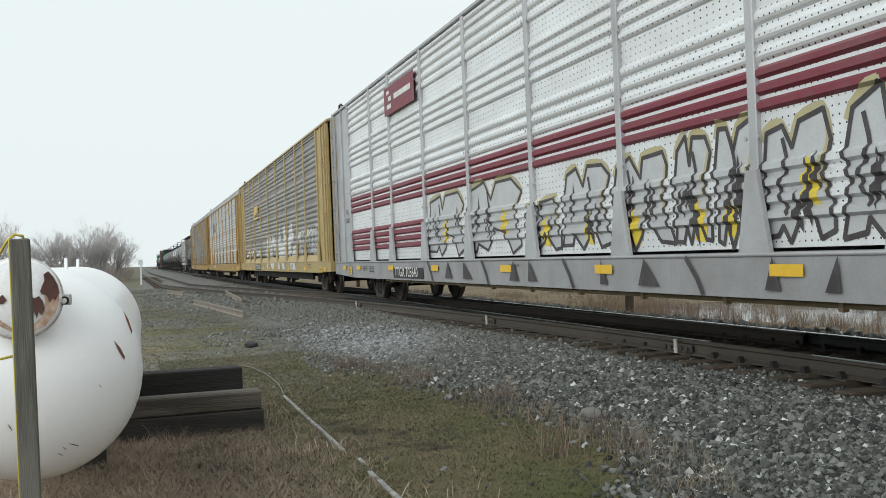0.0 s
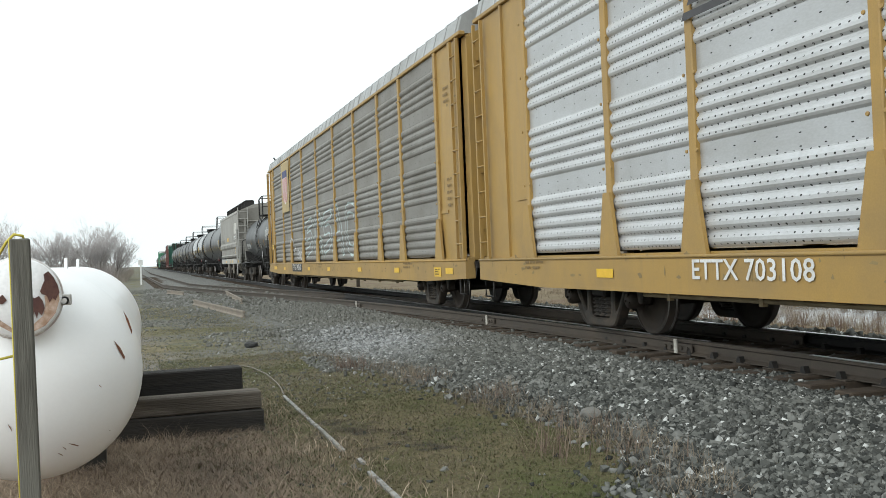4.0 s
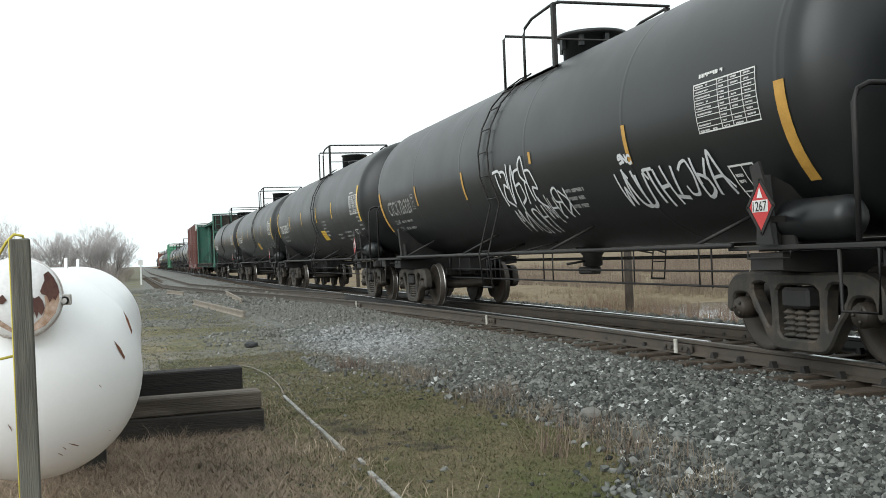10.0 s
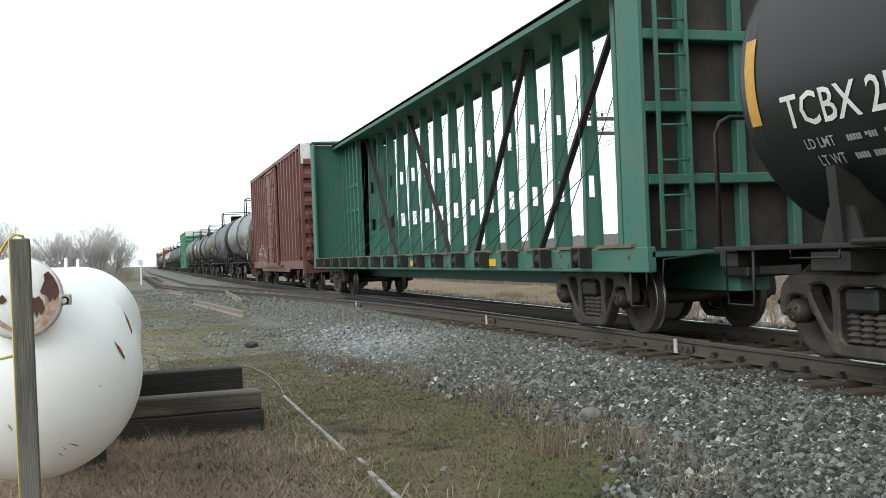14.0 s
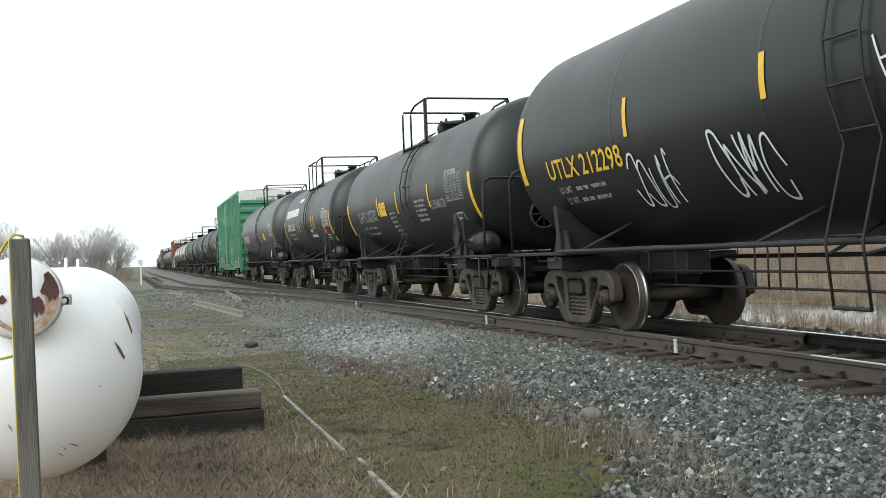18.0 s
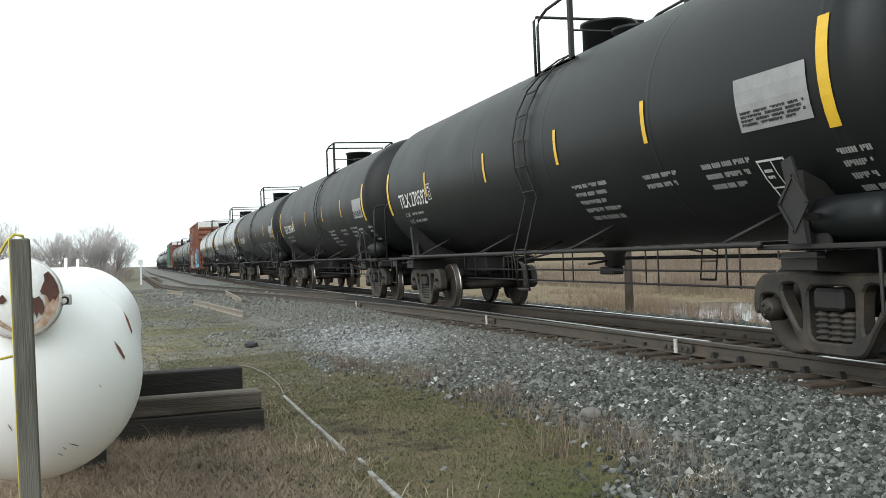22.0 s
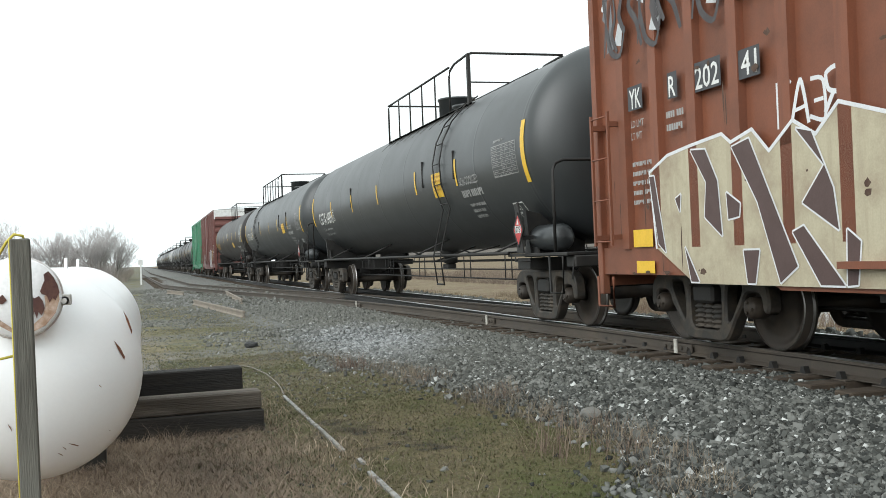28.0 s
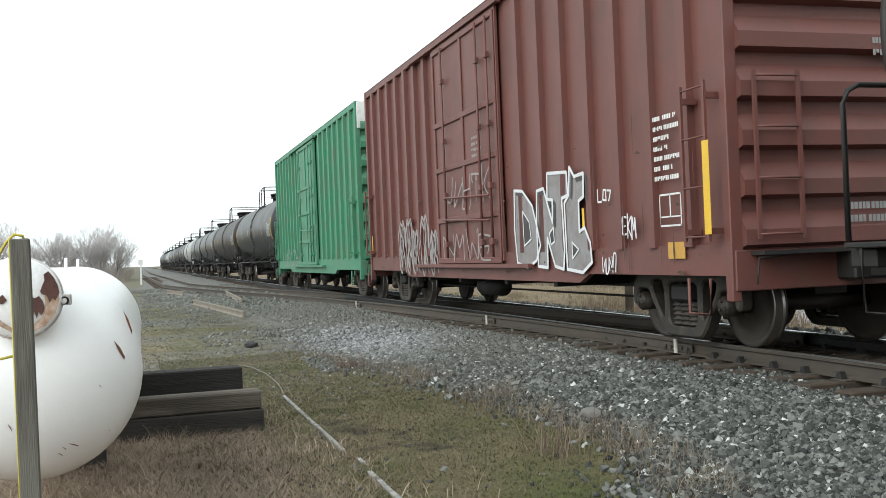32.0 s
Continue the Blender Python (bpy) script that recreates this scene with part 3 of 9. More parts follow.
def tank_car(u_front, u_rear, label, paint=None, R=1.52, zc=2.65, ladder=0.0, dome="manway", ticks=(), tick_paint=None, mark="", mark_at=(0, 0, 0), mark_paint=None,
             table=True, extra=None, placard="", placard_paint=None, band=False, seams=5, reservoir=True, rail_long=True, far=False, head="", plat=(-.8, 1.4), label_at=None, man=None, texts=(), plate="C", table_at=None, box_at=None, deck_up=0.0, head_up=0.0):
    paint, tick_paint, mark_paint, placard_paint = paint or BLACK, tick_paint or YELLOW, mark_paint or WHITE, placard_paint or RED
    car, half = rolling_stock("tank_car", u_front, u_rear, label, "tank car")
    hk = round(half, 2)
    reach = [x for x, z0, z1 in ticks] or [0.0]
    front = round(max(1.1, max(reach) + .09 + HEAD * R - half), 2)
    rear = round(max(1.3, .09 + HEAD * R - half - min(reach)), 2)
    for s, over in ((1, front), (-1, rear)):
        part("coupler", kept("coupler", coupler_mesh), car, at(s * (half + max(1.75, over + .3))) @ pose(0, 0, 0, 0, 0, 0 if s > 0 else 180))
    part("tank_shell", kept(("shell", hk, front, rear, R, zc, paint.name, seams, band), lambda: tank_shell(-half - rear, half + front, R, zc, (paint,), seams, band)), car)
    for s in (-1, 1):
        def sill():
            g = Geo()
            g.box(1.45, 1.75, -1.35, 1.35, .88, 1.04, .015)
            return g.mesh("end_sill", DARKSTEEL)

        def stub():
            return Geo().box(-1.5, 1.44, -.18, .18, .74, 1.04, .015).mesh("stub_sill", DARKSTEEL)

        def bolster():
            g = Geo()
            for q in (-1, 1):
                g.prism([(q * .185, .74), (q * 1.4, .86), (q * 1.4, 1.02), (q * .185, 1.02)], "x", -.25, .25)
            return g.mesh("body_bolster", DARKSTEEL)
        turn = pose(0, 0, 0, 0, 0, 0 if s > 0 else 180)
        part("end_sill", kept("tank_sill", sill), car, at(s * half) @ turn)
        part("stub_sill", kept("tank_stub", stub), car, at(s * half) @ turn)
        part("body_bolster", kept("tank_bolster", bolster), car, at(s * half) @ turn)

        def deck():
            g = Geo()
            g.box(-.55, 1.7, -1.45, -.75, 1.045, 1.09, .008)
            g.box(-.55, 1.7, .75, 1.45, 1.045, 1.09, .008)
            g.box(1.2, 1.7, -.75, .75, 1.045, 1.09, .008)
            for q in (-1, 1):
                g.tube([(-.2, q * 1.46, 1.04), (-.2, q * 1.46, .97), (.45, q * 1.46, .97), (.45, q * 1.46, 1.04)], .012, 6)
                g.tube([(1.05, q * 1.43, 1.04), (1.06, q * 1.43, .52), (1.50, q * 1.43, .52), (1.52, q * 1.43, 1.04)], .018, 6)
            return g.mesh("end_platform", DARKSTEEL)
        part("end_platform", kept("tank_deck", deck), car, at(s * half) @ turn)

        for q in (-1, 1):
            def saddle():
                g = Geo()
                g.prism([(q * .4, 1.03), (q * 1.3, 1.03), (q * 1.36, 1.75), (q * 1.05, zc - math.sqrt(max(R * R - 1.05 ** 2, .1)) + .05), (q * .4, zc - math.sqrt(R * R - .16) + .06)], "x", -.06, .06)
                g.prism([(-.3, 1.03), (.3, 1.03), (.16, 1.4), (-.16, 1.4)], "y", q * 1.24, q * 1.27)
                return g.mesh("saddle", DARKSTEEL)
            part("saddle", kept(("saddle", R, zc, q), saddle), car, at(s * half))
        part("end_grab_rail", kept("hoop", lambda: hoop(.07, z1=2.4).mesh("end_grab_rail", DARKSTEEL)), car, at(s * (half + (front if s > 0 else rear))) @ turn)
    for q in (-1, 1):
        def side():
            g = Geo()
            y = -1.5
            g.tube([(-half + .4, y, 1.1), (half - .4, y, 1.1)], .028, 8)
            k = 4
            for i in range(k):
                x = -half + 1.1 + (2 * half - 2.2) * i / (k - 1)
                z = 1.44
                g.tube([(x, y, 1.1), (x + .34, -math.sqrt(R * R - (z - zc) ** 2) + .02, z)], .022, 6)
            return g.mesh("side_rail", DARKSTEEL)
        turn = pose(0, 0, 0, 0, 0, 0 if q < 0 else 180)
        part("side_rail", kept(("side_rail", hk, R, zc), side), car, turn)

        def steps():
            g = Geo()
            top = zc + R + .12
            prof = [(-1.56, .55), (-1.62, 1.1)]
            prof += [(-(R + .055) * math.cos(a), zc + (R + .055) * math.sin(a)) for a in [radians(d) for d in (-28, -10, 5, 20, 35, 50, 62)]]
            for w in (-.22, .22):
                g.tube([(w, y, z) for y, z in prof], .014, 6)
            g.tube([(-.22, -1.56, .56), (.22, -1.56, .56)], .02, 6)
            for w in (-.22, .22):
                g.tube([(w, -1.6, 1.0), (w + .5 * (1 if w > 0 else -1), -.6, 1.25)], .016, 6)
            return g.mesh("ladder", DARKSTEEL)
        if ladder is None:
            continue
        lad = part("ladder", kept(("ladder", R, zc), steps), car, at(ladder if q < 0 else ladder) @ turn)
        if not far or q < 0:
            rung = kept("tank_rung", lambda: Geo().tube([(-.22, 0, 0), (.22, 0, 0)], .011, 6).mesh("rung", DARKSTEEL))
            for z in (.85, 1.15):
                part("rung", rung, lad, at(0, -1.58, z))
            for d in range(-24, 62, 14):
                part("rung", rung, lad, at(0, -(R + .055) * math.cos(radians(d)), zc + (R + .055) * math.sin(radians(d))))
    top = zc + R

    p0, p1 = plat
    zp = zc + math.sqrt(R * R - .9) + .02 + deck_up
    for q in (-1, 1):
        def walkway():
            g = Geo()
            y0, y1 = min(q * .98, q * .55), max(q * .98, q * .55)
            g.box(p0, p1, y0, y1, zp - .02, zp + .02)
            g.box(p0, p1, min(q * .98, q * .95), max(q * .98, q * .95), zp - .08, zp + .03)
            for k in range(int((p1 - p0) / .7) + 1):
                x = p0 + .1 + k * .7
                g.tube([(x, q * .93, zp), (x - .25, q * 1.12, zc + math.sqrt(R * R - 1.26) - .02)], .02, 6)
            return g.mesh("top_platform", DARKSTEEL)
        part("top_platform", kept(("walk", R, zc, plat, q), walkway), car, None, "dark steel grating walkway")

    def rails():
        g = Geo()
        z2, r = zp + .92, .023
        a = p1 - 1.3
        for q in (-1, 1):
            y = q * .96
            g.tube([(p0, y, zp), (p0, y, z2 - .06), (p0 + .04, y * .97, z2)], r, 7)
            g.tube([(a, y, zp), (a, y, z2 - .18), (a + .06, y, z2 - .08), (a + .35, y, z2 + .0), (p1 - .1, y, z2 + .03), (p1, y * .93, z2 + .03)], r, 7)
            g.box(p1 - .14, p1 - .06, y - .03, y + .03, zp, z2 + .02)
            n = int((a - p0) / 1.1)
            for k in range(1, n + 1):
                x = p0 + (a - p0) * k / (n + 1)
                g.tube([(x, y, zp), (x, y, z2 + .02)], .018, 6)
            if n:
                g.tube([(p0, y, z2), (a, y, z2)], r, 7)
        for x, z in ((p0 + .03, z2), (p1, z2 + .03)):
            g.tube([(x, -.94, z), (x, .94, z)], r, 7)
        g.tube([(p1 - .1, -.96, zp + .42), (p1 - .1, .96, zp + .42)], .015, 6)
        return g.mesh("top_handrail", DARKSTEEL)
    part("top_handrail", kept(("rails", R, zc, plat), rails), car)
    mid = (plat[1] - 1.1 + plat[1]) / 2 - .25 if man is None else man

    def manway():
        g = Geo()
        if dome == "manway":
            g.lathe([(top - .25, .46), (top + .26, .46), (top + .27, .56), (top + .31, .58), (top + .34, .56), (top + .37, .4), (top + .38, .0)], "z", 28)
            for i in range(8):
                b = i * math.pi / 4
                g.box(.5 * math.cos(b) - .035, .5 * math.cos(b) + .035, .5 * math.sin(b) - .035, .5 * math.sin(b) + .035, top + .1, top + .27)
        elif dome == "low":
            g.lathe([(top - .25, .36), (top + .1, .36), (top + .11, .42), (top + .16, .42), (top + .2, .25), (top + .21, 0)], "z", 24)
            for i in range(6):
                b = i * math.pi / 3
                g.lathe([(top + .1, .03), (top + .24, .03), (top + .25, 0)], "z", 6, at=(.38 * math.cos(b), .38 * math.sin(b), 0))
            g.lathe([(top - .1, .12), (top + .25, .12), (top + .26, .16), (top + .31, .16), (top + .33, 0)], "z", 14, at=(.62, .1, 0))
            g.lathe([(top - .1, .16), (top + .12, .2), (top + .26, .15), (top + .3, 0)], "z", 14, at=(-.62, -.1, 0))
        else:
            g.lathe([(top - .25, .4), (top + .34, .4), (top + .35, .43), (top + .39, .43), (top + .40, .0)], "z", 28)
            g.lathe([(top - .25, .34), (top + .03, .34), (top + .05, .4), (top + .1, .4), (top + .11, 0)], "z", 24, at=(.95, 0, 0))
            g.box(-.46, -.34, -.16, .16, top + .1, top + .26, .02)
        return g.mesh("manway", paint)
    part("manway", kept(("manway", R, zc, dome, paint.name), manway), car, at(mid))
    if reservoir:
        part("air_reservoir", kept(("reservoir", paint.name), lambda: Geo().lathe([(-.5, 0), (-.48, .14), (-.4, .2), (.4, .2), (.48, .14), (.5, 0)], "x", 18).mesh("air_reservoir", paint)), car, at(half + .42, -1.12, 1.31))
    if rail_long:
        def rods():
            g = Geo()
            for z in (.62, .80):
                g.tube([(-half + 1.2, -.5, z), (half - 1.2, -.5, z)], .016, 6)
            for k in (-.84, -.74, -.49, -.455, -.425, -.385, -.08, -.025, .33, .38, .62, .66, .84):
                x = half * k
                g.tube([(x, -.5, .60), (x, -.5, 1.12)], .012, 6)
            g.tube([(-half + 1.5, .35, .95), (half - 1.5, .35, .95)], .03, 6)
            return g.mesh("brake_rigging", DARKSTEEL)
        part("brake_rigging", kept(("rods", hk), rods), car)

    def outlet():
        g = Geo()
        g.lathe([(zc - R - .3, .1), (zc - R - .28, .16), (zc - R - .12, .16), (zc - R + .05, .3)], "z", 14)
        g.box(-.35, .1, -.1, .1, zc - R - .42, zc - R - .3, .02)
        g.tube([(0, -.1, zc - R - .2), (.1, -.5, zc - R - .24)], .02, 6)
        return g.mesh("outlet_valve", DARKSTEEL)
    part("outlet_valve", kept(("outlet", R, zc), outlet), car, at(.3))

    def brake():
        g = Geo()
        g.lathe([(-.02, .26), (.02, .26), (.02, .22), (-.02, .22)], "x", 20)
        for i in range(4):
            a = i * math.pi / 4
            g.tube([(0, .24 * math.cos(a), .24 * math.sin(a)), (0, -.24 * math.cos(a), -.24 * math.sin(a))], .012, 5)
        g.box(-.14, -.03, -.14, .14, -.2, .2, .02)
        return g.mesh("brake_wheel", DARKSTEEL)
    part("brake_wheel", kept("brake_wheel", brake), car, at(half + front + .2, -.35, 1.75))
    # markings on the side that faces the camera
    put = on_round(R + (.012 if band else 0), zc, .009)
    over = on_round(R + (.012 if band else 0), zc, .014)
    for k, (x, z0, z1) in enumerate(ticks):
        w = .15 if z1 - z0 > .6 else .085
        part("reflector", Skin(put).rect(x - w / 2, x + w / 2, z0, z1).mesh("reflector", tick_paint), car)
    if mark:
        mx, mz, mh, mw = mark_at
        part("car_number", Skin(put).word(mark, mx, mz, mh, mw).mesh("car_number", mark_paint), car)
        sk = Skin(put)
        for k, word in enumerate(("LD LMT", "LT WT")):
            z = mz - .2 - k * .15
            sk.word(word, mx + .15 + .08 * k, z, .085, .38 - .05 * k).lines(mx + .68, z + .015, [.36], .05, .04, 3 + k).lines(mx + 1.12, z + .015, [.42], .05, .04, 5 + k)
        part("weight_stencil", sk.mesh("weight_stencil", DULLWHITE), car)
        if plate:
            a, b = mx + mw + .12, mz + .05
            sk = Skin(put)
            for x0, x1, z0, z1 in ((0, .22, 0, .015), (0, .22, .3, .315), (0, .015, 0, .315), (.205, .22, 0, .315), (.05, .17, .22, .26)):
                sk.rect(a + x0, a + x1, b + z0, b + z1)
            sk.word(plate, a + .075, b + .05, .12)
            part("plate_stencil", sk.mesh("plate_stencil", mark_paint), car)
    if table == "plate":
        x, z, w, h = *(table_at or (half - .93, zc + .1)), 1.06, .5
        dp = part("data_plate", Skin(put).rect(x, x + w, z - h, z).mesh("data_plate", surface("dull_metal_plate", (.34, .34, .34), .5, .2, dirt=(.2, .2, .2), amount=.5, scale=4)), car, None, "dull metal data plate")
        part("fine_print", Skin(over).lines(x + .05, z - .34, [.95, .9, .95, .8], .025, .012, 3).mesh("fine_print", DARKINK), dp)
    elif table:
        x, z, w, h = *(table_at or (half - .93, zc + .1)), 1.06, .5
        sk = Skin(put)
        sk.rect(x, x + w, z - h, z - h + .014).rect(x, x + w, z - .014, z)
        for i in range(1, 9):
            sk.rect(x, x + w, z - h * i / 9 - .004, z - h * i / 9 + .004)
        for i in (0, .40, .58, .78, .988):
            sk.rect(x + i * w, x + i * w + .012, z - h, z)
        rnd = random.Random(7)
        for i in range(9):
            for a, b in ((.03, .36), (.43, .55), (.62, .75), (.82, .95)):
                if rnd.random() < .85:
                    sk.lines(x + a * w, z - h * (i + .72) / 9, [(b - a) * rnd.uniform(.6, 1) * w], h * .3 / 9, .01, i * 9 + int(a * 50))
        sk.lines(x + .1, z + .05, [w * .4], .04, .04, 2)
        part("data_panel", sk.mesh("data_panel", WHITE if table is True else DULLWHITE), car)
    px, pz = half + .12, 1.45
    y = -1.52
    g = Geo().prism([(px - .1, 1.1), (px + .16, 1.1), (px + .1, pz - .1), (px + .17, pz + .02), (px + .06, pz + .22), (px - .02, pz + .42), (px - .16, pz + .38), (px - .1, pz + .18), (px - .17, pz), (px - .08, pz - .16)], "y", y + .005, y + .03)
    g.box(px - .08, px + .08, y + .02, -1.2, 1.3, 1.36)
    for a in (-1, 1):
        g.beam([(px + a * .2, pz), (px, pz + .25)], .03, "y", y - .008, y + .004).beam([(px + a * .2, pz), (px, pz - .25)], .03, "y", y - .008, y + .004)
    part("placard_holder", g.mesh("placard_holder", DARKSTEEL), car)
    if placard:
        pl = part("placard", Skin(on_flat(y)).poly([(px - .17, pz), (px, pz - .22), (px + .17, pz), (px, pz + .22)]).mesh("placard", placard_paint), car, None, "diamond hazard placard")
        part("number_field", Skin(on_flat(y, .010)).rect(px - .12, px + .12, pz - .05, pz + .06).mesh("number_field", WHITE), pl)
        part("placard_number", Skin(on_flat(y, .014)).word(placard, px - .105, pz - .04, .09, .21).mesh("placard_number", DARKINK), pl)
        part("symbol", Skin(on_flat(y, .010)).poly([(px - .045, pz + .08), (px + .045, pz + .08), (px, pz + .18)]).mesh("symbol", WHITE), pl)
    # gauge box stencil near the front
    sk = Skin(put)
    gx, gz = box_at or (half - .68, 1.9)
    for a, b, c, d in ((0, .42, 0, .02), (0, .42, .33, .35), (0, .02, 0, .35), (.40, .42, 0, .35), (.21, .225, .08, .35), (0, .42, .08, .095)):
        sk.rect(gx + a, gx + b, gz - .35 + c, gz - .35 + d)
    sk.lines(gx + .05, gz - .12, [.12, .1], .03, .03, 3)
    part("stencil_box", sk.mesh("stencil_box", WHITE), car)
    if label_at:
        x0, x1, z0, z1 = label_at
        lb = part("caution_label", Skin(put).rect(x0, x1, z0, z1).mesh("caution_label", YELLOW), car, None, "yellow caution label")
        part("fine_print", Skin(over).lines(x0 + .04, z1 - .08, [x1 - x0 - .08] * max(2, int((z1 - z0) / .09) - 1), .035, .05, 9).mesh("fine_print", AMBER), lb)
    for x, z, w, n in texts:
        part("small_stencil", Skin(put).lines(x, z, [w * (1 - .12 * ((k * 7) % 3)) for k in range(n)], .05, .055, int(x * 10) + 50).mesh("small_stencil", DULLWHITE), car)
    if extra:
        extra(car, half, put, R, zc)
    if head:
        hx = half + front

        def onhead(a, b):
            r = math.hypot(a, b - zc) / R
            return (hx - HEAD * R * (1 - math.sqrt(max(1 - r * r, 0))) + .012, a, b)
        zh = zc + head_up
        part("car_number", Skin(onhead).word(mark, -.55, zh + .37, .105, 1.1).word("CAPY", -.42, zh + .24, .07, .24).word("CAPY", -.4, zh + .12, .07, .24).lines(-.08, zh + .245, [.45], .055, .06, 4).lines(-.06, zh + .125, [.4], .055, .06, 5).lines(.25, zc - .2, [.5, .5, .6, .4], .05, .05, 8).mesh("car_number", WHITE), car)
    return car


def scuffs(car, y, x0, x1, z0, z1, count, seed, m):
    """Scrapes, chips and rust runs in the paint of a flat side."""
    rnd = random.Random(seed)
    sk = Skin(on_flat(y, .002))
    for k in range(count):
        x, z = rnd.uniform(x0, x1), z0 + (z1 - z0) * rnd.random() ** 1.7
        w, h = rnd.uniform(.012, .08), rnd.uniform(.01, .035)
        if rnd.random() < .16:
            w, h = rnd.uniform(.03, .085), rnd.uniform(.012, .04)
        elif rnd.random() < .35:
            w, h = rnd.uniform(.008, .02), rnd.uniform(.2, 1.0) * min(.4, (z1 - z0) * .25)
        z = max(z, z0 + h * 1.2)
        n = rnd.randint(7, 10)
        sk.lift = (sk.lift + .00005) % .003
        sk.poly([(x + w * math.cos(6.283 * i / n) * rnd.uniform(.5, 1.2), z + h * math.sin(6.283 * i / n) * rnd.uniform(.35, 1.5)) for i in range(n)])
    part("scuff_mark", sk.mesh("scuff_mark", m), car, None, "rusty scrapes in the paint")


# ---- box cars ----
def box_car(u_front, u_rear, label, paint, end_paint=None, top_paint=None, over=1.75, w=1.49, zt=5.23, zb=.80, ribs=8, door=(-1.85, 1.6), extra=None, rib_at=None):
    car, half = rolling_stock("box_car", u_front, u_rear, label, "box car")
    end_paint = end_paint or paint
    L = half + over
    ends(car, L + .28)
    for q in (-1, 1):
        turn = pose(0, 0, 0, 0, 0, 0 if q < 0 else 180)

        def wall():
            g = Geo()
            g.box(-L, L, -w + .07, -w + .12, zb, zt)
            g.box(-L, L, -w, -w + .1, zt - .16, zt, .01)
            g.prism([(-L, zb + .32), (-L, zb), (-half + 1.6, zb), (-half + 1.9, zb - .12), (half - 1.9, zb - .12), (half - 1.6, zb), (L, zb), (L, zb + .32)], "y", -w + .02, -w + .1)
            return g.mesh("side_wall", paint)
        side = part("side_wall", kept(("boxwall", round(L, 2), round(half, 2), paint.name), wall), car, turn)
        rib = kept(("rib", zt, zb, paint.name), lambda: Geo().prism([(-.09, 0), (-.082, -.085), (.082, -.085), (.09, 0)], "z", zb + .3, zt - .15).mesh("rib", paint))
        d0, d1 = door
        for x in rib_at or [a + (b - a) * k / ribs for a, b in ((-L, d0), (d1, L)) for k in range(1, ribs)]:
            part("rib", rib, side, at(x, -w + .071, 0))
        for x in (-L + .06, L - .06):
            part("corner_post", kept(("corner", zt, zb, paint.name), lambda: Geo().box(-.06, .06, -.012, .09, zb - .25, zt, .01).mesh("corner_post", paint)), side, at(x, -w, 0))

        def doorm():
            g = Geo()
            g.box(d0, d1, -w - .03, -w + .03, zb + .18, zt - .2, .01)
            return g.mesh("door", paint)
        dr = part("door", kept(("boxdoor", door, paint.name, zt), doorm), car, turn)

        beam = kept(("doorbeam", door, paint.name), lambda: Geo().box(d0 + .02, d1 - .02, -w - .065, -w - .03, -.05, .05, .01).mesh("door_beam", paint))
        stile = kept(("doorstile", zt, paint.name), lambda: Geo().box(-.045, .045, -w - .06, -w - .03, zb + .2, zt - .25, .01).mesh("door_stile", paint))
        for z in (zb + .2, 1.75, 2.7, 3.55, zt - .3):
            part("door_beam", beam, dr, at(0, 0, z))
        for x in (d0 + .06, (d0 + d1) / 2, d1 - .06):
            part("door_stile", stile, dr, at(x, 0, 0))

        def rod():
            g = Geo().tube([(0, -w - .1, zb + .25), (0, -w - .1, zt - .3)], .022, 6)
            for z in (1.3, 2.2, 3.2, 4.3):
                g.box(-.05, .05, -w - .13, -w - .06, z - .05, z + .05, .008)
            return g.mesh("locking_bar", paint)
        for x in (d0 + .75, d1 - .75, d1 - .25):
            part("locking_bar", kept(("lockbar", zt, paint.name), rod), dr, at(x, 0, 0))
        for z in (1.75, 2.15):
            part("door_lever", kept(("lever", door, paint.name), lambda: Geo().tube([(d0 + .75, -w - .13, 0), (d1 - .3, -w - .13, -.1)], .02, 6).mesh("door_lever", paint)), dr, at(0, 0, z))
        part("door_track", kept(("track0", door, paint.name), lambda: Geo().box(d0 - 1.6, d1 + 1.2, -w - .1, -w + .02, zb + .08, zb + .14).mesh("door_track", paint)), car, turn)
        part("door_track", kept(("track1", door, paint.name), lambda: Geo().box(d0 - 1.6, d1 + .2, -w - .08, -w + .02, zt - .19, zt - .12).mesh("door_track", paint)), car, turn)
        for x in (-L + .42, L - .42):
            def lad():
                g = Geo()
                for a in (-.22, .22):
                    g.box(a - .02, a + .02, -w - .14, -w - .11, 1.15, 2.75)
                    for z in (1.25, 2.6):
                        g.box(a - .03, a + .03, -w - .12, -w + .05, z - .03, z + .03)
                g.tube([(-.2, -w - .12, .78), (-.2, -w - .12, .42), (.2, -w - .12, .42), (.2, -w - .12, .78)], .018, 6)
                return g.mesh("ladder", paint)
            lo = part("ladder", kept(("boxladder", w, paint.name), lad), car, turn @ at(x))
            rung = kept(("boxrung", paint.name), lambda: Geo().tube([(-.22, 0, 0), (.22, 0, 0)], .011, 6).mesh("rung", paint))
            for z in (1.2, 1.7, 2.2, 2.7):
                part("rung", rung, lo, at(0, -w - .13, z))
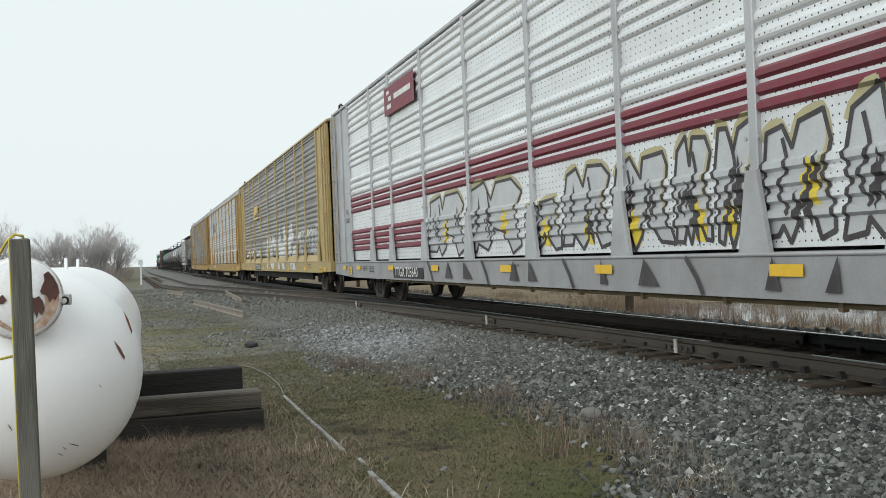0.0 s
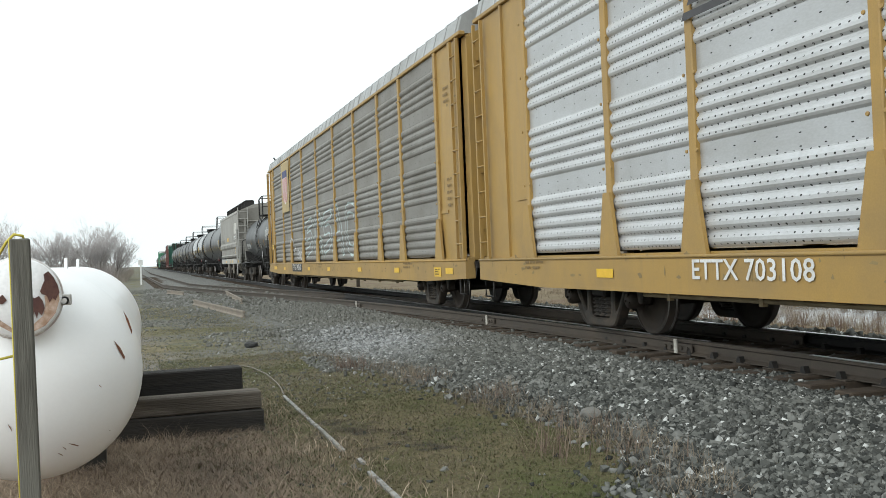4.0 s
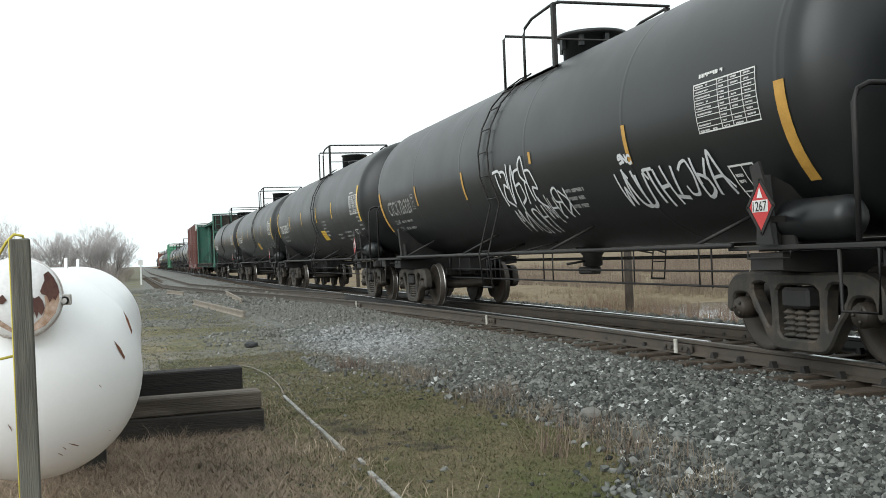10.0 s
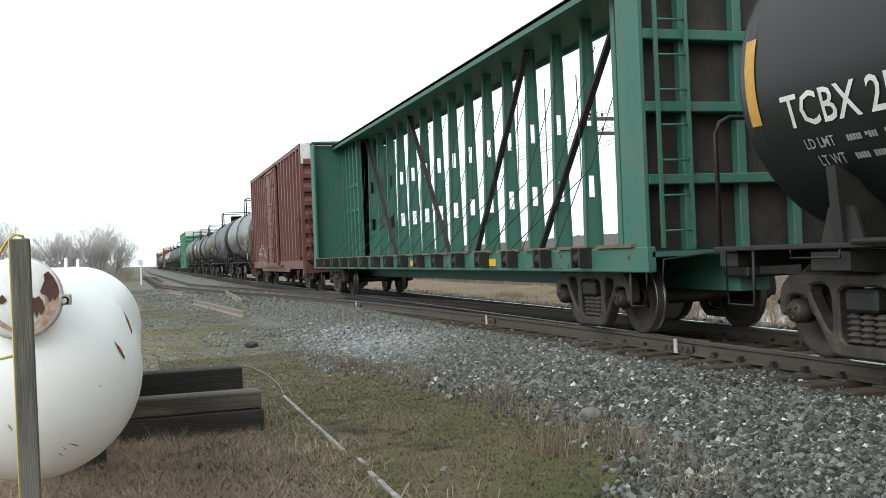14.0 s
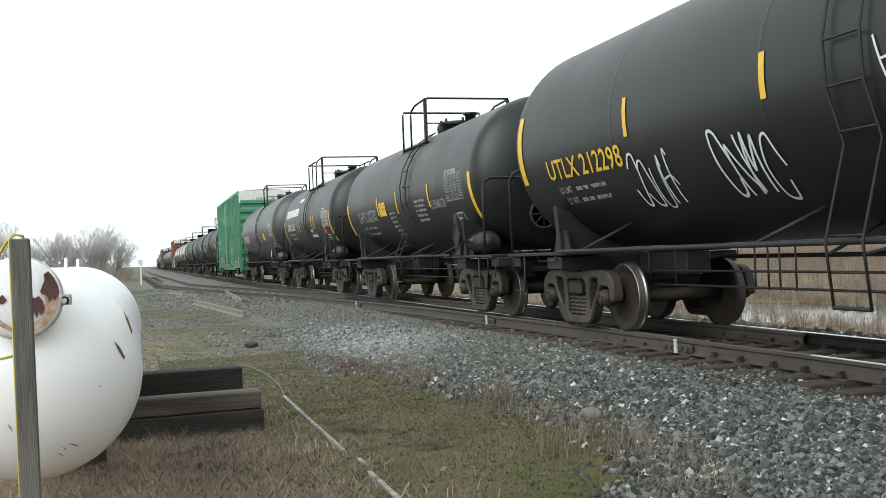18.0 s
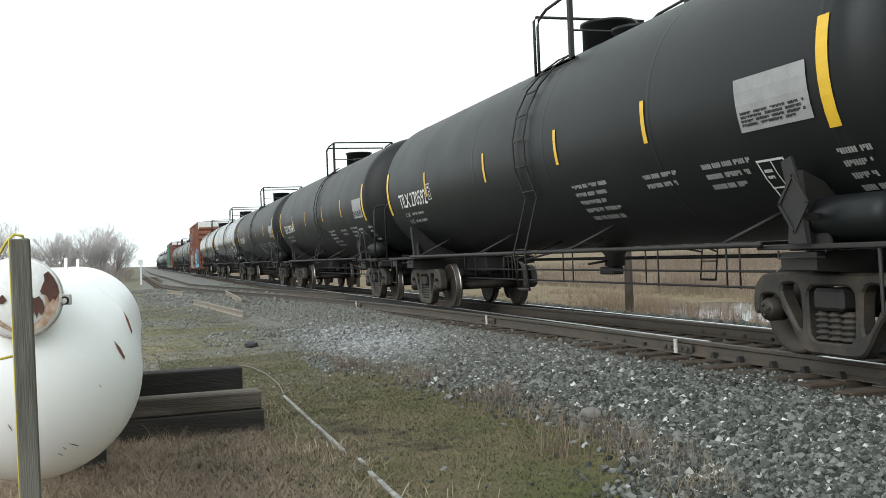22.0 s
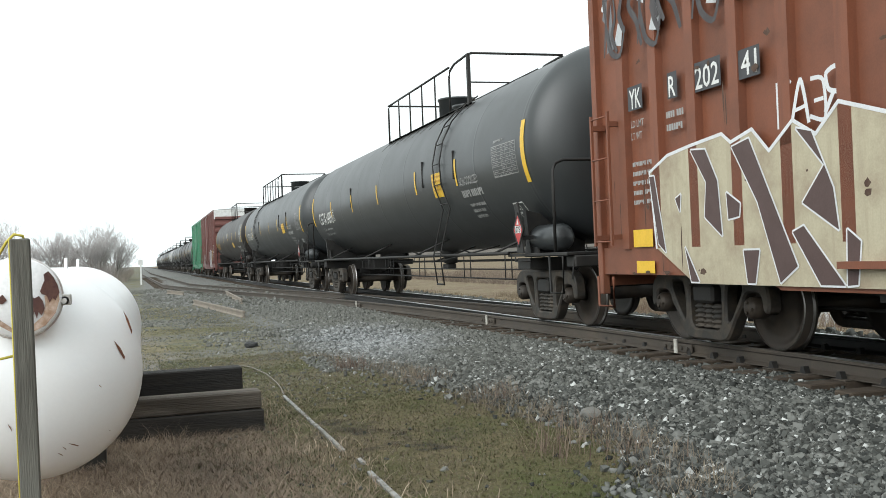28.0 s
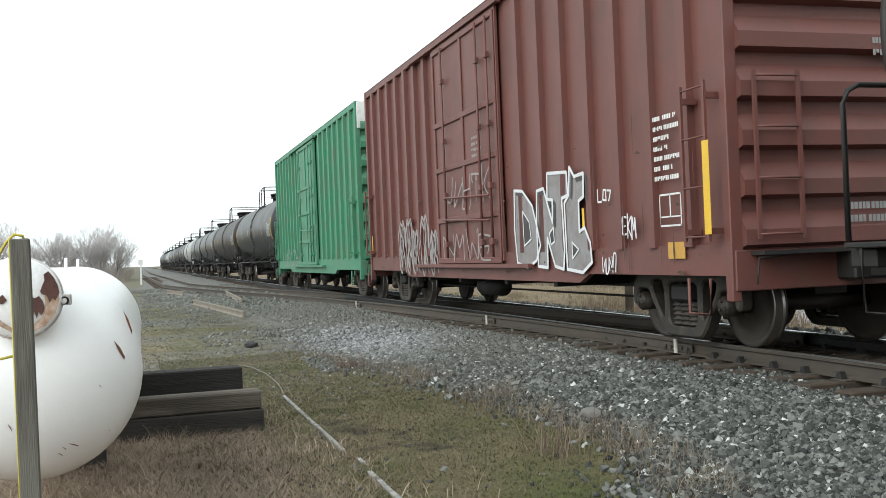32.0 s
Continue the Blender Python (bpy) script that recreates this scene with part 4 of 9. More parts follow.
    for s in (-1, 1):
        turn = pose(0, 0, 0, 0, 0, 0 if s > 0 else 180)

        def endw():
            g = Geo()
            g.box(L - .1, L - .05, -w + .06, w - .06, zb, zt)
            g.box(L - .08, L + .02, -w + .02, w - .02, zb - .15, zb + .25, .01)
            return g.mesh("end_wall", end_paint)
        ew = part("end_wall", kept(("boxend", round(L, 2), end_paint.name, zt), endw), car, turn)
        bulge = kept(("endrib", round(L, 2), end_paint.name), lambda: Geo().prism([(L - .06, -.16), (L + .07, -.12), (L + .07, .03), (L - .06, .22)], "y", -w + .12, w - .12).mesh("end_rib", end_paint))
        for i in range(8):
            part("end_rib", bulge, ew, at(0, 0, zb + .42 + i * .485))
        if top_paint:
            part("white_band", kept(("boxtop", round(L, 2), top_paint.name, zt), lambda: Geo().box(L - .05, L + .035, -w + .04, w - .04, zt - .72, zt - .02, .01).mesh("white_band", top_paint)), car, turn, "white painted band across the top of the end")
        for a in (-1.0,):
            def lad2():
                g = Geo()
                for b in (-.25, .25):
                    g.box(L + .1, L + .13, a + b - .02, a + b + .02, 1.15, 2.8)
                return g.mesh("end_ladder", paint)
            lo = part("end_ladder", kept(("endladder", round(L, 2), paint.name), lad2), car, turn)
            for z in (1.2, 1.75, 2.25, 2.75):
                part("rung", kept(("erung", paint.name), lambda: Geo().tube([(0, -.25, 0), (0, .25, 0)], .014, 6).mesh("rung", paint)), lo, at(L + .12, a, z))

        def cross():
            g = Geo()
            g.box(L - .1, L + .28, -.3, .3, .72, 1.02, .02)
            g.box(L - .05, L + .25, -1.3, 1.3, 1.0, 1.04)
            g.box(half + .4, L, -.2, .2, .7, 1.0)
            return g.mesh("end_platform", DARKSTEEL)
        part("end_platform", kept(("boxplat", round(L, 2)), cross), car, turn)

    def roof():
        g = Geo()
        g.prism([(-w - .01, zt - .02), (-w * .5, zt + .05), (0, zt + .08), (w * .5, zt + .05), (w + .01, zt - .02), (0, zt - .06)], "x", -L, L)
        n = 12
        for i in range(1, n):
            x = -L + 2 * L * i / n
            g.prism([(-w, zt), (0, zt + .11), (w, zt)], "x", x - .04, x + .04)
        return g.mesh("roof", ROOF)
    part("roof", kept(("boxroof", round(L, 2), zt), roof), car)

    def under():
        g = Geo()
        g.box(-half - 1.2, half + 1.2, -.2, .2, .55, .85)
        for x in (-3.2, -1.2, 1.2, 3.2):
            g.box(x - .06, x + .06, -w + .15, w - .15, .6, .8)
        g.box(-L + .1, L - .1, -w + .12, w - .12, zb + .02, zb + .1)
        g.lathe([(-.55, .0), (-.5, .17), (.5, .17), (.55, 0)], "x", 14, at=(-1.0, -.75, .5))
        g.tube([(-half + 1, -.55, .45), (half - 1, -.55, .45)], .018, 6)
        return g.mesh("underframe", DARKSTEEL)
    part("underframe", kept(("boxunder", round(L, 2)), under), car)
    if extra:
        extra(car, half, on_flat(-w), L)
    return car


# ---- covered car carriers ----
# the side sheets from below: plain or ridged bands, and whether they take the second paint
RACK_BANDS = {
    "striped": [(1.06, 1.3, "flat", 0), (1.3, 1.9, "rib", 1), (1.9, 2.32, "flat", 0), (2.32, 2.78, "rib", 1), (2.78, 3.3, "wave", 0), (3.3, 3.55, "flat", 0), (3.55, 4.2, "wave", 0), (4.2, 4.45, "flat", 0), (4.45, 5.0, "wave", 0), (5.0, 5.28, "wave", 0)],
    "lipped": [(1.32, 2.02, "wave", 0), (2.02, 2.15, "flat", 1), (2.15, 3.0, "wave", 0), (3.0, 3.13, "flat", 1), (3.13, 3.98, "wave", 0), (3.98, 4.11, "flat", 1), (4.11, 4.95, "wave", 0), (4.95, 5.08, "flat", 1), (5.08, 5.28, "wave", 0)],
    "plain": [(1.08, 1.92, "wave", 0), (1.92, 2.16, "flat", 1), (2.16, 2.93, "wave", 0), (2.93, 3.18, "flat", 1), (3.18, 3.85, "wave", 0), (3.85, 4.1, "flat", 1), (4.1, 4.72, "wave", 0), (4.72, 5.0, "flat", 1)]}


def rib_profile(bands):
    """Height, relief and paint of a side sheet from its lower edge to its upper."""
    prof = []
    for z0, z1, kind, slot in bands:
        n = max(2, round((z1 - z0) / (.155 if kind == "rib" else .17)))
        h = (z1 - z0) / n
        if kind == "flat":
            prof += [(z0 + .004, 0.0, slot), (z1 - .004, 0.0, slot)]
            continue
        for i in range(n):
            a = z0 + h * i
            if kind == "rib":     # ridges painted, with the bare sheet between them
                prof += [(a + h * .05, 0.0, slot), (a + h * .25, -.045, slot), (a + h * .6, -.045, slot), (a + h * .82, 0.0, 0)]
            else:
                prof += [(a + h * .05, 0.0, slot), (a + h * .22, -.022, slot), (a + h * .38, -.032, slot), (a + h * .6, -.032, slot), (a + h * .77, -.02, slot), (a + h * .93, 0.0, slot)]
    return prof


def panel_mesh(width, bands, paint, plainp):
    """One side panel of a car carrier between two posts: sheets with rolled ridges and flat strips."""
    g = Geo()
    prof = rib_profile(bands)
    vs, fs, ks = [], [], []
    for zz, y, s in prof:
        vs += [(-width / 2, y, zz), (width / 2, y, zz)]
    o = len(vs)
    for zz, y, s in prof:
        vs += [(-width / 2, y + .02, zz), (width / 2, y + .02, zz)]
    for i in range(len(prof) - 1):
        fs.append((2 * i, 2 * i + 1, 2 * i + 3, 2 * i + 2))
        ks.append(prof[i][2])
        fs.append((o + 2 * i, o + 2 * i + 2, o + 2 * i + 3, o + 2 * i + 1))
        ks.append(prof[i][2])
    for f, k in zip(fs, ks):
        g.f.append(f), g.s.append(False), g.k.append(k)
    g.v += vs
    me = bpy.data.meshes.new("side_panel")
    me.from_pydata(g.v, [], g.f)
    me.polygons.foreach_set("material_index", g.k)
    for m in (paint, plainp):
        me.materials.append(m)
    return me


def autorack(u_front, u_rear, label, frame_paint, sheet, band_sheet, end_paint, sill_paint, sort="plain", extra=None, posts=(-11.5, -8.88, -6.94, -4.25, -1.45, 1.45, 4.25, 6.94, 8.88, 11.5)):
    car, half = rolling_stock("car_carrier", u_front, u_rear, label, "car carrier")
    L = half + 3.62
    ends(car, L + .2)
    striped, lipped = sort == "striped", sort == "lipped"
    w, zs, zt = 1.46, RACK_BANDS[sort][0][0], RACK_BANDS[sort][-1][1]
    lift = .06 if lipped else 0
    E0 = posts[-1]             # where the end panels begin

    def sill(q):
        g = Geo()
        if q:
            y0, y1 = (-w - .06, -w + .12) if q < 0 else (w - .12, w + .06)
            g.prism([(-L, .68 + lift), (-L, 1.0 + lift), (L, 1.0 + lift), (L, .68 + lift), (L - 2.6, .6 + lift * 1.5), (-L + 2.6, .6 + lift * 1.5)], "y", y0, y1)
            # rolled upper edge, or a slanting lip under the side panels
            if not lipped:
                g.tube([(-L, q * (w + .055), 1.005), (L, q * (w + .055), 1.005)], .022, 8)
                g.box(-L, L, min(y0, y1) + (.0 if q > 0 else .06), max(y0, y1) - (.06 if q > 0 else 0), 1.0, zs - .03)
            else:
                edge = [(q * (w + .058), 1.06), (q * (w - .02), 1.285), (q * (w - .08), 1.285), (q * (w - .08), 1.06)]
                g.prism(edge, "x", -E0, E0)
                g.box(-L, L, q * (w + .075) if q < 0 else w + .05, q * (w + .05) if q < 0 else w + .075, 1.045, 1.068)
        return g.mesh("side_sill", sill_paint)
    for q in (-1, 1):
        part("side_sill", kept(("racksill", sill_paint.name, sort, q), lambda: sill(q)), car)

    def floor():
        g = Geo()
        g.box(-L, L, -w + .1, w - .1, .86, .98)
        g.box(-half - 2, half + 2, -.25, .25, .45, .9)
        for y in (-1.22, 1.14) if lipped else ():
            g.box(-half + 1.45, half - 1.45, y, y + .08, .42, .9)
        for i in range(-5, 6):
            g.box(i * 2 - .06, i * 2 + .06, -w + .1, w - .1, .7, .88)
        return g.mesh("deck", surface("sooty_underframe", (.018, .017, .016), .85, dirt=(.035, .03, .026), amount=.6, scale=2))
    part("deck", kept(("rackdeck", lipped), floor), car)

    def pipe():
        g = Geo().tube([(-half + 1.6, -1.28, .55), (half - 1.7, -1.28, .55)], .024, 8)
        for i in range(10):
            x = -half + 2.2 + i * (2 * half - 4.4) / 9
            g.box(x - .03, x + .03, -1.31, -1.25, .5, .66)
        g.tube([(-half + 1.6, -1.1, .66), (half - 1.6, -1.1, .66)], .018, 6)
        return g.mesh("brake_pipe", surface("tan_pipe", (.33, .26, .15), .7, dirt=(.15, .11, .07), amount=.6, scale=4))
    if not lipped:
        part("brake_pipe", kept("rackpipe", pipe), car, None, "tan painted brake pipe")
    bands = RACK_BANDS[sort]
    pm = kept(("rackpanel", sheet.name, band_sheet.name, sort), lambda: panel_mesh(1.0, bands, sheet, band_sheet))
    # panels where the lower stripe is sprayed over with silver
    over = kept(("rackpanel2", sheet.name, band_sheet.name, sort), lambda: panel_mesh(1.0, [(p, q, r, 0 if p < 1.9 and striped else s) for p, q, r, s in bands], sheet, band_sheet))

    def post():
        g = Geo()
        g.box(-.065, .065, -w - .02, -w + .1, zs, zt, .01)
        foot = [(-.25, 1.0), (.25, 1.0), (.085, 1.8), (-.085, 1.8)] if not lipped else [(-.2, 1.06), (.2, 1.06), (.18, 1.3), (.07, 1.72), (-.07, 1.72), (-.18, 1.3)]
        g.prism(foot, "y", -w - .06, -w - .015)
        for z in (1.3, 2.1, 2.9, 3.7, 4.5):
            for a in (-.1, .1):
                g.lathe([(-w - .035, .018), (-w - .02, .022)], "y", 6, at=(a, 0, z))
        return g.mesh("side_post", frame_paint)
    pst = kept(("rackpost", frame_paint.name, sort), post)
    for q in (-1, 1):
        turn = pose(0, 0, 0, 0, 0, 0 if q < 0 else 180)
        for a, b in zip(posts, posts[1:]):
            part("side_panel", over if a > -4.6 and q < 0 else pm, car, turn @ at((a + b) / 2, -w + .035, 0) @ Matrix.Diagonal((b - a - .02, 1, 1, 1)))
        for a in posts:
            part("side_post", pst, car, turn @ at(a))

        def rail():
            g = Geo()
            g.box(-L, L, -w - .02, -w + .1, zt, zt + .07, .01)
            return g.mesh("top_rail", frame_paint)
        part("top_rail", kept(("racktop", frame_paint.name, zt), rail), car, turn)
    for s in (-1, 1):
        turn = pose(0, 0, 0, 0, 0, 0 if s > 0 else 180)

        for q in (-1, 1):
            def cheek():
                g = Geo()
                y = q * (w - .03)
                g.box(E0 + .06, L - .32, min(y, y - q * .06), max(y, y - q * .06), 1.0, zt, .01)
                g.box(E0 + .88, E0 + .95, min(y, y + q * .04), max(y, y + q * .04), 1.0, zt)
                g.box(E0 + .08, E0 + .5, min(y, y + q * .02), max(y, y + q * .02), 1.9, 1.96)
                g.box(L - .33, L - .05, min(y - q * .1, y - q * .22), max(y - q * .1, y - q * .22), 1.0, zt, .01)
                return g.mesh("end_panel", end_paint)
            part("end_panel", kept(("rackcheek", end_paint.name, q, zt, E0), cheek), car, turn)

            def leaf():
                g = Geo()
                y0, y1 = (.02, w - .2) if q > 0 else (-w + .2, -.02)
                g.box(L - .14, L - .06, y0, y1, 1.05, zt + .05, .01)
                for z in (1.6, 2.6, 3.6, 4.6):
                    g.box(L - .07, L - .02, y0 + .08, y1 - .08, z - .05, z + .05)
                return g.mesh("end_door", end_paint)
            part("end_door", kept(("rackleaf", end_paint.name, q, zt), leaf), car, turn)

        def cap():
            g = Geo()
            g.prism([(-w + .1, zt), (-w * .5, zt + .24), (0, zt + .32), (w * .5, zt + .24), (w - .1, zt)], "x", L - .14, L - .08)
            return g.mesh("end_cap", end_paint)
        part("end_cap", kept(("rackcap", end_paint.name, zt), cap), car, turn)

        def lad():
            g = Geo()
            for q in ((-1,) if s > 0 else (1,)):
                for x in (L - .46, L - .1):
                    g.box(x - .025, x + .025, min(q * (w + .02), q * (w + .07)), max(q * (w + .02), q * (w + .07)), 1.0, zt - .05)
            return g.mesh("ladder", frame_paint)
        lo = part("ladder", kept(("rackladder", frame_paint.name, s, zt), lad), car, turn)
        rg = kept(("rackrung", frame_paint.name), lambda: Geo().tube([(L - .46, 0, 0), (L - .1, 0, 0)], .014, 6).mesh("rung", frame_paint))
        for z in np.arange(1.3, 5.0, .42):
            part("rung", rg, lo, at(0, -w - .06 if s > 0 else w + .06, float(z)))

        def foot():
            g = Geo()
            for q in (-1, 1):
                g.tube([(L - .5, q * w, .7), (L - .5, q * w, .4), (L - .1, q * w, .4), (L - .1, q * w, .7)], .018, 6)
            g.box(L - .3, L + .2, -.3, .3, .72, 1.02, .02)
            g.box(half - 1.5, L, -.2, .2, .68, .98)
            return g.mesh("foot_step", DARKSTEEL)
        part("foot_step", kept("rackstep", foot), car, turn)

    def roof():
        g = Geo()
        half_out = [(w * .94, .36), (w * .62, .66), (0, .78)] if sort == "plain" else [(w * .9, .11), (w * .5, .27), (0, .35)]
        out = [(-w, zt + .05)] + [(-a, zt + b) for a, b in half_out] + [(a, zt + b) for a, b in half_out[1::-1]] + [(w, zt + .05), (0, zt + .02)]
        g.prism(out, "x", -L + .1, L - .1)
        n = 40
        for i in range(n):
            x = -L + .3 + (2 * L - .6) * i / (n - 1)
            g.prism([(a * 1.006, b + .02) for a, b in out[:7]] + [(0, zt + .1)], "x", x - .05, x + .05)
        return g.mesh("roof", ROOF)
    part("roof", kept(("rackroof", sort == "plain"), roof), car)
    for s in (-1, 1):
        g = Geo().tube([(s * (L - .05), -1.0, 4.9), (s * (L - .02), -1.05, 5.35), (s * (L + .12), -1.1, 5.62), (s * (L + .3), -1.12, 5.7)], .035, 7)
        part("roof_hose", g.mesh("roof_hose", DARKSTEEL), car)
    if extra:
        extra(car, half, on_flat(-w - .012), on_flat(-w - .06), L)
    return car


# ---- covered hopper ----
def hopper_car(u_front, u_rear, label, paint, light):
    car, half = rolling_stock("covered_hopper", u_front, u_rear, label, "hopper car")
    T = half + 1.58      # half length at the roof
    ends(car, half + 1.6)
    B = half - .55       # half length at the bottom of the side sheets
    sec = [(-1.42, 4.12), (-1.5, 4.02), (-1.5, 3.7), (-1.54, 2.35), (-1.60, 2.25), (-1.60, 2.05), (-1.52, 1.95), (-1.50, 1.62), (-1.56, 1.55), (-1.5, 1.45)]

    def body():
        g = Geo()
        both = sec + [(-y, z) for y, z in sec[::-1]] + [(0.6, 4.46), (0, 4.54), (-.6, 4.46)]
        n = len(both)
        vs = []
        for s in (-1, 1):
            for y, z in both:
                x = T if z > 3.6 else (T - .5 * (3.6 - z) / 1.3 if z > 2.3 else T - .5)
                vs.append((s * x, y, z))
        fs = [(i, (i + 1) % n, n + (i + 1) % n, n + i) for i in range(n)] + [tuple(range(n)), tuple(range(2 * n - 1, n - 1, -1))]
        g.add(vs, fs)
        return g.mesh("body", paint)
    part("body", body(), car)
    for q in (-1, 1):
        g = Geo().box(-half - 1.4, half + 1.4, min(q * 1.5, q * 1.38), max(q * 1.5, q * 1.38), 1.05, 1.36, .012)
        part("side_sill", g.mesh("side_sill", light), car)
        g = Geo()
        g.box(-T, T, min(q * 1.53, q * 1.40), max(q * 1.53, q * 1.40), 3.98, 4.13, .02)
        part("roof_edge", g.mesh("roof_edge", light), car)
        g = Geo().box(-T + .2, T - .2, min(q * .55, q * 1.0), max(q * .55, q * 1.0), 4.68, 4.72)
        for i in range(14):
            x = -T + .3 + i * (2 * T - .6) / 13
            g.box(x - .03, x + .03, min(q * .5, q * 1.05), max(q * .5, q * 1.05), 4.34, 4.69)
        part("roof_walk", g.mesh("roof_walk", DARKSTEEL), car)
    for s in (-1, 1):
        turn = pose(0, 0, 0, 0, 0, 0 if s > 0 else 180)

        def slope():
            g = Geo()
            g.prism([(T - .12, 3.5), (B - .1, 1.5), (B - .2, 1.5), (T - .3, 3.6)], "y", -1.4, 1.4)
            g.box(half + .5, half + .62, -.14, .14, 1.0, 3.9, .02)
            for y in (-1.1, 1.1):
                g.box(T - .2, T - .06, y - .06, y + .06, 1.1, 3.7, .01)
            g.prism([(T - .55, 1.1), (T - .06, 1.1), (T - .06, 2.2), (T - .2, 2.3)], "y", -1.42, -1.38)
            return g.mesh("end_frame", paint)
        part("end_frame", kept("hopend", slope), car, turn)

        def lads():
            g = Geo()
            for a, b in (((T - .02, -1.5), (T - .02, -.95)), ((T - .55, -1.58), (T - .1, -1.58))):
                top = 4.3 if a[0] == b[0] else 3.05
                for x, y in (a, b):
                    g.box(x - .022, x + .022, y - .022, y + .022, 1.05, top)
            g.tube([(T - .5, -1.58, 1.1), (T - .5, -1.58, .42), (T - .1, -1.58, .42), (T - .1, -1.58, 1.1)], .02, 6)
            g.tube([(T - .02, -.95, 3.2), (T - .02, .95, 3.2)], .018, 6)
            return g.mesh("ladder", light)
        lo = part("ladder", kept("hopladder", lads), car, turn)
        for i in range(8):
            part("rung", kept("hoprung1", lambda: Geo().tube([(T - .02, -1.5, 0), (T - .02, -.95, 0)], .015, 6).mesh("rung", light)), lo, at(0, 0, 1.25 + i * .4))
        for i in range(5):
            part("rung", kept("hoprung2", lambda: Geo().tube([(T - .55, -1.58, 0), (T - .1, -1.58, 0)], .015, 6).mesh("rung", light)), lo, at(0, 0, 1.25 + i * .42))

        def plat():
            g = Geo()
            g.box(half - 1.0, half + 1.6, -.2, .2, .75, 1.05, .015)
            g.box(half + .3, half + 1.45, -1.4, 1.4, 1.05, 1.1, .01)
            g.tube([(half + 1.2, -1.2, 1.1), (half + 1.2, -1.2, 1.9), (half + 1.2, 1.2, 1.9), (half + 1.2, 1.2, 1.1)], .02, 6)
            return g.mesh("end_platform", light)
        part("end_platform", kept("hopplat", plat), car, turn)
    for x in (-1.7, 1.7):
        g = Geo()
        g.prism([(-1.45, 1.5), (1.45, 1.5), (.55, .55), (-.55, .55)], "x", x - 1.15, x + 1.15)
        for q in (-1, 1):
            g.prism([(x - .55, 1.2), (x + .55, 1.2), (x + .3, .45), (x - .25, .45)], "y", q * 1.38, q * 1.44)
            g.lathe([(q * 1.44, .07), (q * 1.52, .07)], "y", 10, at=(x, 0, .75))
        part("outlet_hopper", g.mesh("outlet_hopper", surface("hopper_outlet_grey", (.22, .2, .17), .7, dirt=(.1, .08, .06), amount=.7, scale=3)), car)
    put = lambda a, b: (a, -1.5 - (.04 * (3.7 - b) / 1.35 if b < 3.7 else 0) - (.06 if b < 2.3 else 0) - .008, b)
    low = on_flat(-1.5, .01)
    part("sign_board", Skin(put).rect(3.72, 5.08, 2.52, 2.72).mesh("sign_board", WHITE), car)
    part("sign_words", Skin(lambda a, b: (a, put(a, b)[1] - .004, b)).word("SODIUM CHLORATE", 3.77, 2.56, .12, 1.26).mesh("sign_words", DARKINK), car)
    part("pale_patch", Skin(put).poly([(3.8, 2.86), (5.3, 2.84), (5.42, 3.1), (5.35, 3.45), (3.95, 3.5), (3.72, 3.2)]).mesh("pale_patch", surface("pale_overpaint", (.55, .54, .5), .6, dirt=(.3, .29, .26), amount=.6, scale=5)), car, None, "worn patch of whitish overpaint")
    part("car_number", Skin(put).word("CRWX 931020", -4.65, 2.42, .22, 1.8).mesh("car_number", GREYINK), car)
    part("small_stencil", Skin(put).word("SR5735", 3.84, 2.34, .13, .55).mesh("small_stencil", GREYINK), car)
    sk = Skin(on_flat(-1.6, .006))
    for x, z, w, n in ((-4.6, 2.2, .9, 1), (-2.6, 2.2, .7, 2), (-.4, 2.2, .8, 2), (.9, 2.2, 1.3, 2), (2.4, 2.2, .5, 2)):
        sk.lines(x, z - .06, [w * .8, w][:n], .045, .04, int(x * 10) + 70)
    part("small_stencil", sk.mesh("small_stencil", surface("grey_stencil", (.16, .155, .145), .6, amount=.4, scale=8)), car)
    part("label", Skin(put).rect(-.72, .1, 2.48, 2.7).mesh("label", YELLOW), car)
    sk = Skin(on_flat(-1.51, .02))
    for a, b, c, d in ((0, .5, 0, .03), (0, .5, .42, .45), (0, .03, 0, .45), (.47, .5, 0, .45), (.24, .26, .1, .45), (0, .5, .1, .12)):
        sk.rect(3.15 + a, 3.15 + b, 1.64 + c * .8, 1.6 + d * .8)
    part("stencil_box", sk.mesh("stencil_box", WHITE), car)
    for x in (-2.6, .2, 1.9, half + .7):
        part("reflector", Skin(low).rect(x, x + (.32 if x < 3 else .6), 1.12, 1.26).mesh("reflector", YELLOW), car)
    for x, y in ((5.45, -1.62),):
        pz = 1.83
        pl = part("placard", Skin(on_flat(y)).poly([(x - .17, pz), (x, pz - .24), (x + .17, pz), (x, pz + .24)]).mesh("placard", YELLOW), car, None, "yellow diamond hazard placard")
        part("number_field", Skin(on_flat(y, .01)).rect(x - .13, x + .13, pz - .07, pz + .055).mesh("digit_field", WHITE), pl)
        part("placard_number", Skin(on_flat(y, .014)).word("1495", x - .115, pz - .05, .085, .23).mesh("digits", DARKINK), pl)
    return car


